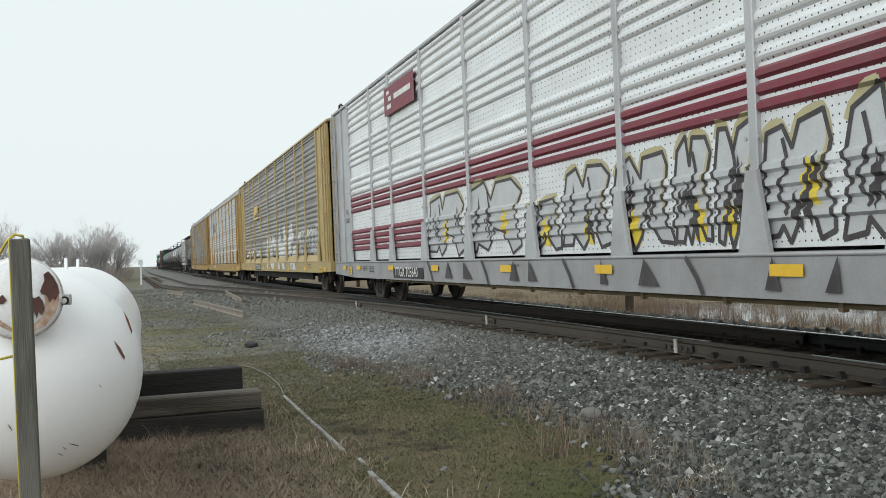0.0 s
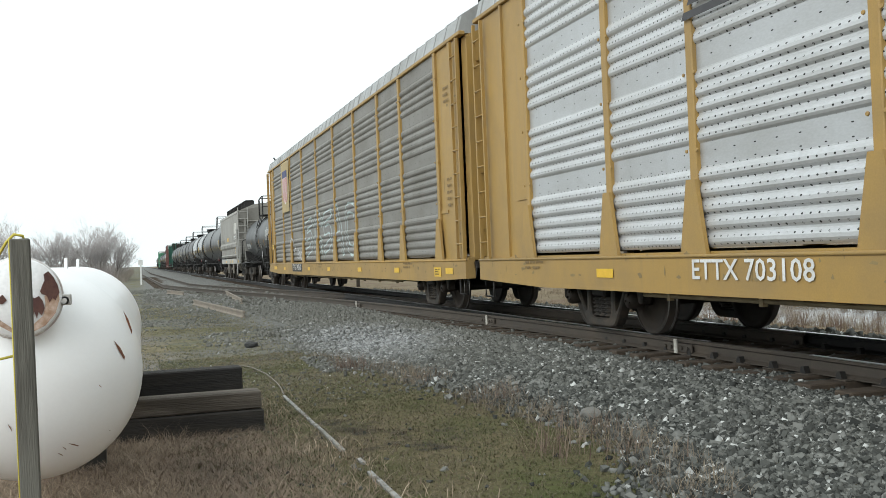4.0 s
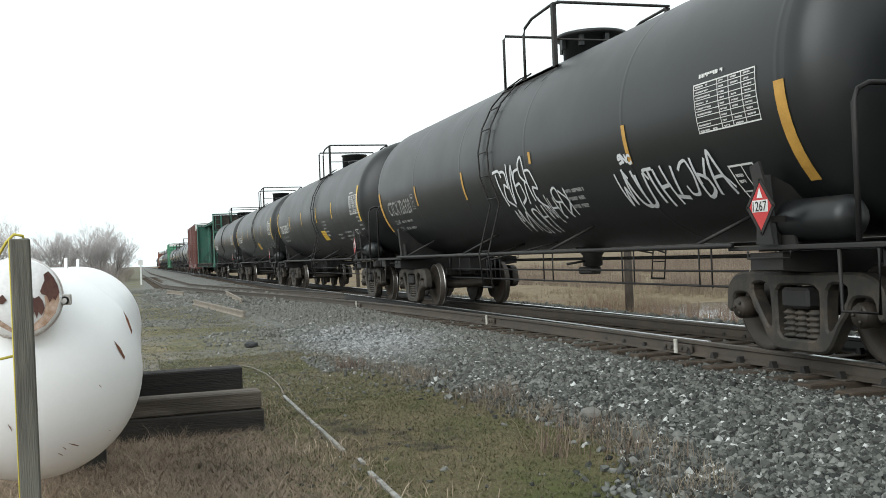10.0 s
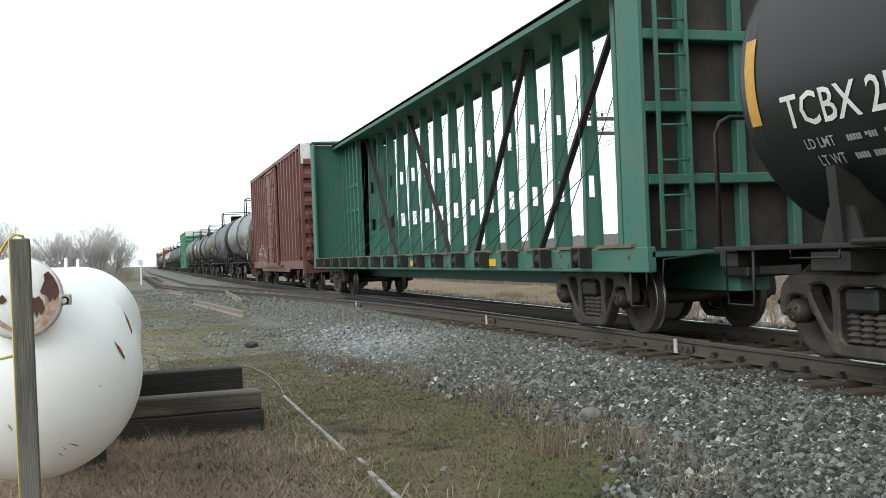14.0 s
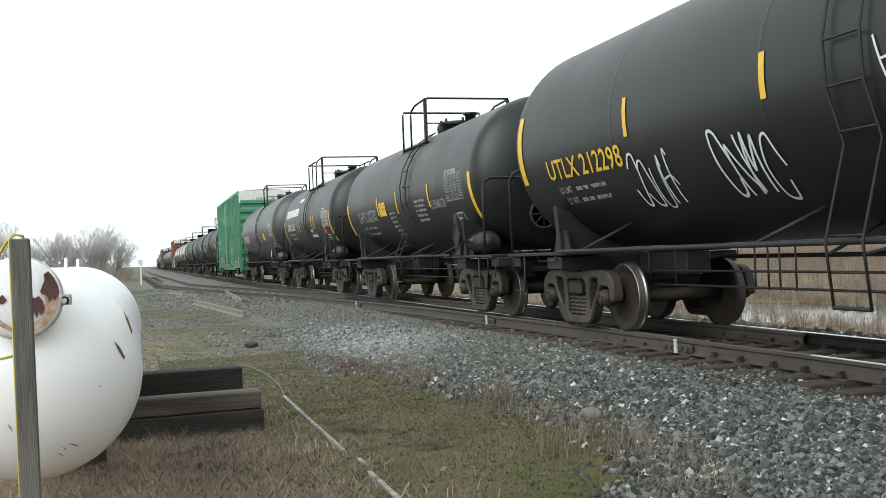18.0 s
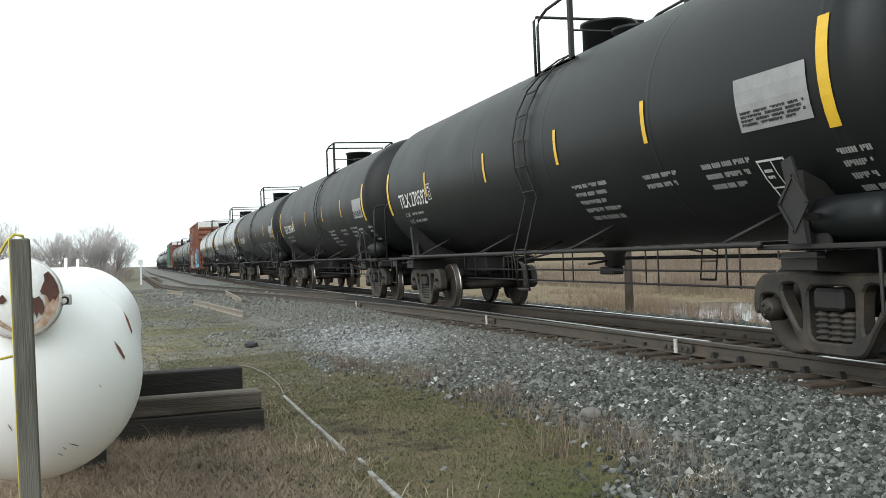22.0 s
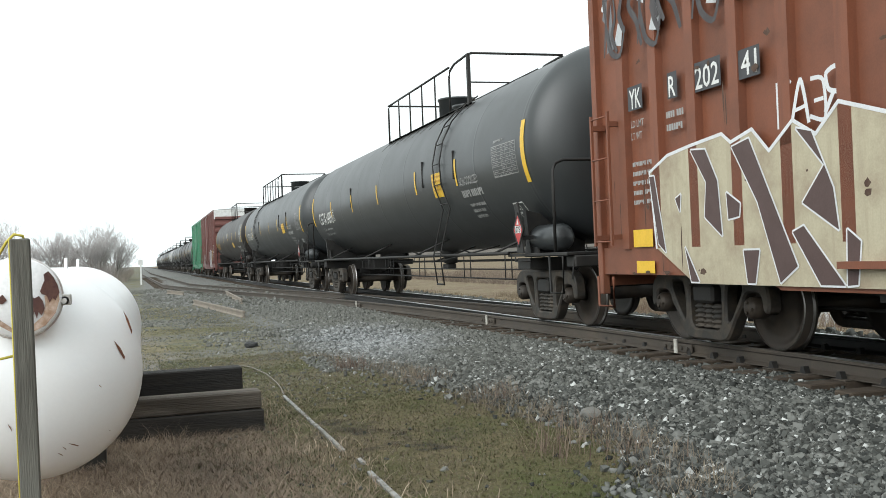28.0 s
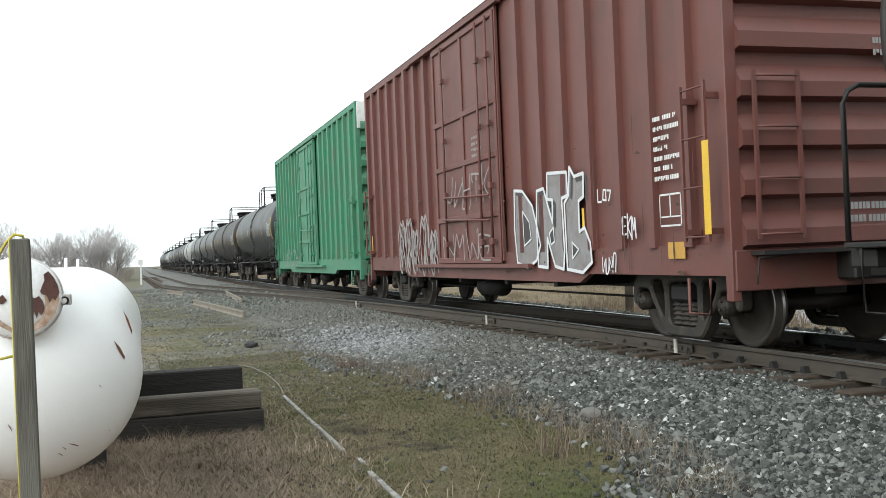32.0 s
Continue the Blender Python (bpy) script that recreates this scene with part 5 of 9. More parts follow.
# ---- centre beam flat car ----
def centerbeam(u_front, u_rear, label, paint):
    car, half = rolling_stock("centerbeam_flat_car", u_front, u_rear, label, "flat car")
    L = half + 2.25
    ends(car, L + .3)
    g = Geo()
    for q in (-1, 1):
        g.box(-L, L, min(q * 1.42, q * 1.30), max(q * 1.42, q * 1.30), .82, 1.12, .012)
    g.box(-L, L, -.2, .2, .55, 1.0)
    g.box(-L, L, -1.35, 1.35, 1.0, 1.06)
    part("deck", g.mesh("deck", paint), car)
    board = Geo().box(0, .95, -.13, .13, 1.12, 1.16).mesh("deck_board", surface("worn_deck_wood", (.16, .12, .085), .85, dirt=(.07, .055, .04), amount=.7, scale=4))
    for q in (-1, 1):
        for i in range(int(L * 2 / 1.22)):
            part("deck_board", board, car, at(-L + .8 + i * 1.22, q * 1.33))
    nb = 15
    x0, x1 = -8.38, 8.28
    for i in range(nb):
        x = x0 + (x1 - x0) * i / (nb - 1)

        def post():
            g = Geo()
            # a tapered post with three oval holes, wider at its foot
            zs = [1.06, 1.3, 1.95, 2.0, 2.12, 2.24, 2.3, 3.1, 3.15, 3.27, 3.39, 3.45, 4.3, 4.82]
            def half_w(z):
                return .14 - .07 * (z - 1.06) / 3.76
            holes = {(1.95, 2.3): .06, (3.1, 3.45): .05}
            for a, b in zip(zs, zs[1:]):
                hw0, hw1 = half_w(a), half_w(b)
                hole = [h for (c, d), h in holes.items() if a >= c - .001 and b <= d + .001]
                if hole:
                    g.prism([(-hw0, a), (-hole[0], a), (-hole[0], b), (-hw1, b)], "x", -.03, .03)
                    g.prism([(hole[0], a), (hw0, a), (hw1, b), (hole[0], b)], "x", -.03, .03)
                else:
                    g.prism([(-hw0, a), (hw0, a), (hw1, b), (-hw1, b)], "x", -.03, .03)
            for q in (-1, 1):
                g.prism([(q * .14, 1.06), (q * .158, 1.06), (q * .088, 4.82), (q * .07, 4.82)], "x", -.05, .05)
            return g.mesh("centre_post", paint)
        part("centre_post", kept("cbpost", post), car, at(x))
    g = Geo()
    g.box(-L + .4, L - .4, -.72, .72, 4.82, 4.9, .01)
    for q in (-1, 1):
        g.box(-L + .4, L - .4, min(q * .72, q * .66), max(q * .72, q * .66), 4.74, 4.9)
    part("top_chord", g.mesh("top_chord", paint), car)
    rust_and_shade = surface("rusty_black_steel", (.022, .02, .018), .75, dirt=(.075, .05, .035), amount=.7, scale=3, streak=.6)
    for a, b in ((5.3, 8.75), (1.8, 5.0), (-.1, -3.2), (-5.0, -8.2)):
        g = Geo().prism([(-.05, -.03), (.05, -.03), (.05, .03), (-.05, .03)], "x", 0, math.hypot(b - a, 3.6))
        ob = part("diagonal_brace", g.mesh("diagonal_brace", rust_and_shade), car)
        ob.matrix_basis = pose(a, -.17, 1.15, 0, -math.degrees(math.atan2(3.6, b - a)), 0)
    for s in (-1, 1):
        turn = pose(0, 0, 0, 0, 0, 0 if s > 0 else 180)
        g = Geo()
        g.box(L - .35, L - .28, -1.38, 1.38, 1.06, 4.9, .01)
        bh = part("bulkhead", g.mesh("bulkhead", paint), car, turn)
        # dark rusty sheet; its colour also carries the shade behind ribs and posts
        part("bulkhead_sheet", Geo().box(L - .277, L - .268, -1.32, 1.32, 1.08, 4.9).mesh("bulkhead_sheet", rust_and_shade), bh, None, "rusty sheet darkened for the shade behind the ribs")
        for q in (-1, 1):
            part("bulkhead_side", Geo().box(L - .6, L - .05, min(q * 1.40, q * 1.33), max(q * 1.40, q * 1.33), 1.06, 4.95, .012).mesh("bulkhead_side", paint), bh)
        part("bulkhead_cap", Geo().box(L - .62, L - .04, -1.42, 1.42, 4.95, 5.02, .015).mesh("bulkhead_cap", paint), bh)
        for z in (1.9, 2.75, 3.6):
            part("bulkhead_rib", kept("bhrib", lambda: Geo().box(L - .28, L - .05, -1.33, 1.33, -.06, .06, .01).mesh("bulkhead_rib", paint)), bh, at(0, 0, z))
        for y in (-.75, 0, .75):
            part("bulkhead_post", kept("bhpost", lambda: Geo().box(L - .28, L - .14, -.06, .06, 1.06, 4.9, .01).mesh("bulkhead_post", paint)), bh, at(0, y, 0))
        for q in (-1, 1):
            ep = part("end_panel", Geo().box(L - 2.7, L - .3, min(q * .3, q * .24), max(q * .3, q * .24), 1.06, 4.85, .01).mesh("end_panel", paint), car, turn)
            for k in range(5):
                part("panel_rib", kept(("eprib", q), lambda: Geo().box(-.06, .06, min(q * .3, q * .4), max(q * .3, q * .4), 1.06, 4.85, .01).mesh("panel_rib", paint)), ep, at(L - 2.62 + k * .56))
            for z in (2.6, 3.4):
                part("panel_rail", kept(("eprail", q), lambda: Geo().box(L - 2.7, L - .3, min(q * .3, q * .36), max(q * .3, q * .36), 0, .1).mesh("panel_rail", paint)), ep, at(0, 0, z))
        g = Geo()
        for a in (-.2, .2):
            g.box(L - .02, L + .02, -1.0 + a - .02, -1.0 + a + .02, 1.1, 4.8)
        lo = part("ladder", g.mesh("ladder", paint), car, turn)
        for k in range(9):
            part("rung", kept("cbrung", lambda: Geo().tube([(0, -.2, 0), (0, .2, 0)], .014, 6).mesh("rung", paint)), lo, at(L, -1.0, 1.3 + k * .41))
        part("end_sill", Geo().box(L - .2, L + .3, -.3, .3, .72, 1.02, .02).mesh("end_sill", DARKSTEEL), car, turn)
        g = Geo()
        g.tube([(L - .5, -1.38, .85), (L - .5, -1.38, .42), (L - .1, -1.38, .42), (L - .1, -1.38, .85)], .02, 6)
        part("foot_step", g.mesh("foot_step", DARKSTEEL), car, turn)
    for i in range(16):
        x = -L + 1.6 + i * (2 * L - 3.2) / 15
        for q in (-1, 1):
            def winch():
                g = Geo()
                g.lathe([(-.1, .09), (.1, .09)], "x", 12)
                g.box(-.14, -.1, -.1, .1, -.12, .14, .01).box(.1, .14, -.1, .1, -.12, .14, .01)
                return g.mesh("winch", DARKSTEEL)
            part("winch", kept("winch", winch), car, at(x, q * 1.5, 1.0))
    rnd = random.Random(5)
    cables = (Geo().tube([(0, -1.42, 1.15), (1.2, -.55, 2.3), (2.2, -.25, 4.2)], .008, 4).mesh("tie_down_cable", DARKSTEEL), Geo().tube([(1.8, -1.42, 1.15), (1.0, -.6, 2.2), (.2, -.25, 3.9)], .008, 4).mesh("tie_down_cable", DARKSTEEL))
    for i in range(13):
        for c in cables:
            part("tie_down_cable", c, car, at(x0 + (x1 - x0) * i / 13))
    for x in np.arange(-L + 2.6, L - 1, 4.9):
        part("reflector", Skin(on_flat(-1.42)).rect(float(x), float(x) + .45, .9, 1.02).mesh("reflector", YELLOW), car)
    return car


# ---- the ground ----
def smooth(a, b, x):
    t = min(max((x - a) / (b - a), 0), 1)
    return t * t * (3 - 2 * t)


def ground_z(x, y):
    """Height of the ground: yard, ballast shoulder, track bed, and the lower field with its pond beyond."""
    edge = -3.75 - .06 * max(0, min(-x, 60) - 5) + .35 * noise.noise((x * .25, y * .1, 0))
    if x < -25:
        edge -= 1.2 * smooth(-25, -60, x)
    near = -.27 + .03 * noise.noise((x * .5, y * .5, 3)) + .012 * noise.noise((x * 2.2, y * 2.2, 9))
    bed = -.225
    if y < 0:
        k = smooth(edge, -1.75 - (1.7 * smooth(-14, -60, x)), y)
        z = near * (1 - k) + bed * k + .05 * k * (1 - smooth(-1.9, -1.5, y))
        z += .035 * noise.noise((x * .9, y * .9, 5)) * k
        return z
    k = smooth(2.0, 6.5, y)
    field = -1.15 + .1 * noise.noise((x * .08, y * .08, 2))
    pond = math.exp(-(((x + 17) / 19) ** 4 + ((y - 14.2 - .8 * noise.noise((x * .12, 0, 5))) / 3.6) ** 4)) * (1 + .45 * noise.noise((x * .22, y * .5, 8)))
    return bed * (1 - k) + field * k - .45 * pond


def ground_sheet():
    xs = np.concatenate([[-3000, -1500, -800, -500, -350, -250, -180], np.arange(-140, -40, 4.0), np.arange(-40, -16, .8), np.arange(-16, 1, .2), np.arange(1, 12, 1.0), [20, 60, 200, 800, 3000]])
    ys = np.concatenate([[-3000, -1000, -300, -120, -60, -40, -25, -16], np.arange(-12, -8, .5), np.arange(-8, -1.4, .15), np.arange(-1.4, 2.0, .4), np.arange(2.0, 30, .8), [35, 45, 60, 90, 140, 220, 400, 900, 3000]])
    vs, cols = [], []
    for x in xs:
        for y in ys:
            vs.append((x, y, ground_z(float(x), float(y))))
    ny = len(ys)
    fs = [(i * ny + j, (i + 1) * ny + j, (i + 1) * ny + j + 1, i * ny + j + 1) for i in range(len(xs) - 1) for j in range(ny - 1)]
    me = bpy.data.meshes.new("ground")
    me.from_pydata(vs, [], fs)
    me.polygons.foreach_set("use_smooth", [True] * len(fs))
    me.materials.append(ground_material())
    ob = tagged(new("ground", me), "turf, dead grass and grey gravel yard beside a railway", "ground", kind="structure")
    return ob


def ground_material():
    m = bpy.data.materials.new("yard_ground")
    m.use_nodes = True
    n, l = m.node_tree.nodes, m.node_tree.links
    b = n["Principled BSDF"]
    b.inputs["Roughness"].default_value = .95
    b.inputs["Specular IOR Level"].default_value = .15
    tc = n.new("ShaderNodeTexCoord")
    sep = n.new("ShaderNodeSeparateXYZ")
    l.new(tc.outputs["Object"], sep.inputs[0])

    def noi(scale, detail=6.0, rough=.65):
        t = n.new("ShaderNodeTexNoise")
        t.inputs["Scale"].default_value, t.inputs["Detail"].default_value, t.inputs["Roughness"].default_value = scale, detail, rough
        l.new(tc.outputs["Object"], t.inputs["Vector"])
        return t.outputs["Fac"]

    def math2(op, a, c):
        q = n.new("ShaderNodeMath")
        q.operation = op
        for i, v in enumerate((a, c)):
            if isinstance(v, (int, float)):
                q.inputs[i].default_value = v
            else:
                l.new(v, q.inputs[i])
        return q.outputs[0]

    def ramp(v, a, c):
        q = n.new("ShaderNodeMapRange")
        q.inputs["From Min"].default_value, q.inputs["From Max"].default_value = a, c
        q.interpolation_type = "SMOOTHSTEP"
        l.new(v, q.inputs["Value"])
        return q.outputs[0]

    def mix(f, a, c):
        q = n.new("ShaderNodeMix")
        q.data_type = "RGBA"
        for k, v in (("A", a), ("B", c)):
            if isinstance(v, tuple):
                q.inputs[k].default_value = (*v, 1)
            else:
                l.new(v, q.inputs[k])
        l.new(f, q.inputs["Factor"])
        return q.outputs["Result"]
    big, mid, fine = noi(.35), noi(2.0), noi(28.0)
    turf = mix(ramp(noi(.9, 5.0), .36, .64), (.072, .088, .026), (.16, .13, .075))
    turf = mix(ramp(fine, .4, .75), turf, (.07, .06, .038))
    turf = mix(ramp(noi(1.7, 7.0, .7), .55, .68), turf, (.05, .044, .034))
    dead = mix(ramp(fine, .3, .7), (.154, .118, .087), (.350, .273, .199))
    # dead grass in the near yard corner, turf between, gravel towards the track
    wob = math2("MULTIPLY", math2("SUBTRACT", mid, .5), 1.6)
    yw = math2("ADD", sep.outputs["Y"], wob)
    xw = math2("ADD", sep.outputs["X"], wob)
    k_turf = ramp(math2("SUBTRACT", yw, math2("MULTIPLY", xw, .06)), -5.9, -5.3)
    soil = mix(k_turf, dead, turf)
    # farther along the yard, soil and gravel turn greyer and paler
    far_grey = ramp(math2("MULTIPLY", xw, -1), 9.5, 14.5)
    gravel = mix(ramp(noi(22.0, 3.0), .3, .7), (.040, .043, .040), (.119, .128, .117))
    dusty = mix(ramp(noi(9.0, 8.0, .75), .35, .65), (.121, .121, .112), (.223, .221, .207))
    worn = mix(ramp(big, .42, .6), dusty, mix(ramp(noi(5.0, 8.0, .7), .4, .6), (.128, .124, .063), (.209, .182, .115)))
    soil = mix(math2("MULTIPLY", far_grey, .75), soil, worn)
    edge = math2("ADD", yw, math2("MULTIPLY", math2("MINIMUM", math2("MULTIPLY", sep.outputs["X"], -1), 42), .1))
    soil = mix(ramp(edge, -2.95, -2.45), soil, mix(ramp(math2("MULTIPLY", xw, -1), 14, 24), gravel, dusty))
    # between the rails: oil stain plus the train's shade put into the colour
    oily_shade = math2("MULTIPLY", ramp(sep.outputs["Y"], -.9, -.55), ramp(math2("MULTIPLY", sep.outputs["Y"], -1), -1.0, -.7))
    soil = mix(oily_shade, soil, (.009, .0085, .008))
    field = mix(ramp(mid, .3, .7), (.149, .115, .071), (.230, .186, .121))
    field = mix(ramp(big, .48, .66), field, (.149, .098, .071))
    soil = mix(ramp(sep.outputs["Y"], 3.2, 5.0), soil, field)
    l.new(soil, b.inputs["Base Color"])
    bp = n.new("ShaderNodeBump")
    bp.inputs["Strength"].default_value, bp.inputs["Distance"].default_value = .6, .03
    l.new(fine, bp.inputs["Height"])
    l.new(bp.outputs[0], b.inputs["Normal"])
    return m


# ---- the track: straight main line and a siding that leaves it through a turnout ----
BEND_X, BEND_R = -345.0, 700.0


def along(s):
    """Pose on the main track at s metres; far off the line bends away."""
    if s >= BEND_X:
        return pose(s, 0, 0)
    a = (BEND_X - s) / BEND_R
    return pose(BEND_X - BEND_R * math.sin(a), BEND_R * (1 - math.cos(a)), 0, 0, 0, -math.degrees(a))


POINT_X = -8.2


def siding_y(x):
    """How far the siding's centre line lies from the main one, on the camera's side."""
    d = POINT_X - x
    if d <= 0:
        return 0.0
    if d < 28:
        return -d * d / 370.0
    y28 = -28 * 28 / 370.0
    if d < 52:
        return y28 - (d - 28) * 56 / 370.0 * (1 - (d - 28) / 100)
    y52 = y28 - 24 * 56 / 370.0 * .76
    return y52 - .012 * min(d - 52, 100)


RAIL = [(-.07, -.172), (.07, -.172), (.07, -.160), (.012, -.135), (.009, -.05), (.034, -.038), (.036, -.006), (.028, 0), (-.028, 0), (-.036, -.006), (-.034, -.038), (-.009, -.05), (-.012, -.135), (-.07, -.160)]


def rail(points, label, name="rail", drop=0.0, top=None, web=None):
    """One rail swept along points (x, y)."""
    n = len(RAIL)
    g = Geo()
    vs = []
    for i, (x, y) in enumerate(points):
        a, b = points[max(i - 1, 0)], points[min(i + 1, len(points) - 1)]
        d = math.hypot(b[0] - a[0], b[1] - a[1])
        nx, ny = -(b[1] - a[1]) / d, (b[0] - a[0]) / d
        vs += [(x + nx * p, y + ny * p, q - drop) for p, q in RAIL]
    g.v = vs
    for i in range(len(points) - 1):
        for j in range(n):
            g.f.append((i * n + j, i * n + (j + 1) % n, (i + 1) * n + (j + 1) % n, (i + 1) * n + j))
            g.s.append(False)
            g.k.append(1 if j in (6, 7, 8) else 0)
    g.f += [tuple(range(n)), tuple((len(points) - 1) * n + j for j in range(n))]
    g.s += [False, False]
    g.k += [0, 0]
    return tagged(new(name, g.mesh(name, web or DARKWEB, top or RAILTOP)), label, "rail", kind="structure")


def build_track():
    main = [(30, 0)] + [(x, 0) for x in range(20, -345, -15)]
    for s in range(-345, -1000, -25):
        m = along(s)
        main.append((m.translation.x, m.translation.y))
    for y in (-.7525, .7525):
        pts = []
        for i, (px, py) in enumerate(main):
            pts.append((px, py + y))
        if y < 0:
            rail([p for p in pts if p[0] < POINT_X], "worn steel rail of the main track with a bright head")
        else:
            rail(pts, "worn steel rail of the main track with a bright head")
    xs = list(np.arange(POINT_X, -90, -2.0)) + list(range(-90, -400, -20))
    near = [(30.0, -.7525), (10.0, -.7525), (POINT_X + .01, -.7525)] + [(x - .02, siding_y(x) - .7525 - .072 * smooth(0, 3, POINT_X - x)) for x in xs]
    rail(near[:3], "brown stock rail with a head polished by wheels", web=RAILWEB)
    rail([near[2]] + near[4:], "rusty stock rail that bends away into the siding", top=DULLTOP, web=RAILWEB)
    rail([(x, siding_y(x) + .7525 - .075) for x in xs if x < POINT_X - 1], "rusty rail of the siding", top=DULLTOP, web=RAILWEB)
    # sleepers
    rnd = random.Random(11)
    tie = surface("weathered_sleeper", (.05, .036, .025), .85, dirt=(.105, .078, .054), amount=.7, scale=6, bump=.4, grain=30)
    tm = kept("tie", lambda: Geo().box(-.115, .115, -1.3, 1.3, -.36, -.178, .012).mesh("sleeper", tie))
    plate = kept("tieplate", lambda: Geo().box(-.1, .1, -.17, .17, -.178, -.166, .004).mesh("tie_plate", RAILWEB))
    spike = kept("spike", lambda: Geo().prism([(-.045, -.17), (.045, -.17), (.02, -.1), (-.02, -.1)], "y", -.03, .03).mesh("spike", DARKSTEEL))
    bed = tagged(new("track_bed"), "wooden sleepers under a railway track", "sleepers", kind="structure")
    count = 0
    x = 12.0
    while x > -120:
        w = abs(siding_y(x))
        k = 1 + w / 2.6 if -POINT_X < -x < 45 else 1
        ob = part("sleeper", tm, bed, Matrix.LocRotScale((x, -w / 2 if k > 1 else 0, rnd.uniform(-.006, .006)), Euler((0, 0, rnd.uniform(-.03, .03))), (1, k, 1)))
        count += 1
        if x > -24:
            for y in (-.7525, .7525):
                part("tie_plate", plate, bed, at(x, y, 0))
                for e in (-.11, .11):
                    part("spike", spike, bed, at(x + rnd.uniform(-.04, .04), y + e, 0))
        if -x > 45:
            part("sleeper", tm, bed, pose(x, siding_y(x), -.02, 0, 0, rnd.uniform(-2, 2)))
        x -= .53 if x > -60 else 1.06
    # joint bars with a pale mark on the near rail
    for x in (-10.51, -16.75, -25.2):
        y = siding_y(x) - .7525 - .07
        g = Geo()
        g.box(-.32, .32, -.05, -.015, -.15, -.05, .008)
        for e in (-.25, -.12, .12, .25):
            g.lathe([(-.075, .02), (-.05, .024)], "y", 6, at=(e, 0, -.1))
        jb = tagged(new("joint_bar", g.mesh("joint_bar", RAILWEB)), "bolted rusty joint bar on the rail", "joint bar", "rail joints")
        jb.matrix_basis = at(x, y, 0)
        part("pale_mark", Geo().box(-.03, .03, -.078, -.051, -.17, .0, .006).mesh("pale_mark", surface("chalky_mark", (.5, .48, .43), .8, dirt=(.25, .22, .18), amount=.6, scale=12)), jb, None, "pale painted mark")


def build_rocks():
    """Ballast: broken grey stones on the shoulder, joined into one mesh."""
    rng = np.random.default_rng(4)
    base = np.array([(x, y, z) for x in (-1, 1) for y in (-1, 1) for z in (-1, 1)]) * .72
    tri = np.array([(0, 1, 3), (0, 3, 2), (4, 6, 7), (4, 7, 5), (0, 4, 5), (0, 5, 1), (2, 3, 7), (2, 7, 6), (0, 2, 6), (0, 6, 4), (1, 5, 7), (1, 7, 3)])
    spots = []
    for (xa, xb, ya, yb, count, lo, hi) in ((-9.5, -3.0, -5.0, -1.3, 42000, .011, .028), (-16, -9.5, -4.9, -1.4, 34000, .012, .029), (-30, -16, -6.0, -1.4, 14000, .015, .034), (-60, -30, -7, -1.8, 4500, .025, .05), (-16, 2, -.66, .66, 700, .014, .028), (-26, -3, -1.4, -.92, 3000, .014, .03), (-40, 0, .85, 3.2, 4000, .03, .06), (-16, -4, -6.5, -4.2, 160, .008, .018), (-32, -9.5, -9.0, -4.0, 5000, .006, .016), (-60, -22, -9.0, -5.0, 4000, .015, .03), (-3, 12, -4.4, -1.3, 9000, .014, .034)):
        xs, ys = rng.uniform(xa, xb, count), rng.uniform(ya, yb, count)
        for x, y in zip(xs, ys):
            edge = -3.62 + .1 * (min(x, -7) + 7) - .5 * min(max(x + 6.2, 0), 2)
            worn = noise.noise((x * .3, y * .5, 7))
            if hi < .031 and ya < -6:
                pass
            elif x < -18 and y < -3.4 + .03 * x and (worn < -.05 or rng.random() < .45):
                continue
            elif y < edge + .22 * rng.normal() + .25 * worn and not (x < -12 and worn > .1 and rng.random() < .3):
                continue
            if abs(y + .7525) < .1 or abs(y - .7525) < .1:
                continue
            spots.append((x, y, rng.uniform(lo, hi) * (1.5 if rng.random() < .06 else 1)))
    n = len(spots)
    P = np.empty((n, 8, 3))
    for i, (x, y, r) in enumerate(spots):
        v = base * rng.uniform(.75, 1.2, (8, 1)) * rng.uniform(.82, 1.18, (8, 3)) * (r * np.array((1.35, 1.0, .68)) * rng.uniform(.8, 1.2, 3))
        q = rng.normal(0, 1, (3, 3)) + np.diag((0, 0, 1.5))
        v = v @ np.linalg.qr(q)[0]
        P[i] = v + (x, y, ground_z(x, y) + r * .25)
    F = (tri[None] + 8 * np.arange(n)[:, None, None]).reshape(-1, 3)
    me = bpy.data.meshes.new("ballast_stones")
    me.from_pydata(P.reshape(-1, 3), [], F)
    me.polygons.foreach_set("use_smooth", np.repeat(rng.random(n) < .55, 12))
    m = bpy.data.materials.new("ballast_stone")
    m.use_nodes = True
    nn, ll = m.node_tree.nodes, m.node_tree.links
    geo = nn.new("ShaderNodeNewGeometry")
    rp = nn.new("ShaderNodeValToRGB")
    for pos, c in ((0.0, (.04, .042, .04)), (.25, (.072, .074, .068)), (.5, (.105, .108, .1)), (.75, (.15, .152, .139)), (.95, (.22, .222, .208)), (1.0, (.6, .61, .59))):
        e = rp.color_ramp.elements[0] if pos == 0 else (rp.color_ramp.elements[-1] if pos == 1 else rp.color_ramp.elements.new(pos))
        e.position, e.color = pos, (*c, 1)
    ll.new(geo.outputs["Random Per Island"], rp.inputs["Fac"])
    # a dusty pale heap of fresher stone spilt on the shoulder
    tc = nn.new("ShaderNodeTexCoord")
    mp = nn.new("ShaderNodeMapping")
    mp.inputs["Location"].default_value, mp.inputs["Scale"].default_value = (4.4, 2.75, 0), (.27, .78, 0)
    ll.new(tc.outputs["Object"], mp.inputs["Vector"])
    ln = nn.new("ShaderNodeVectorMath")
    ln.operation = "LENGTH"
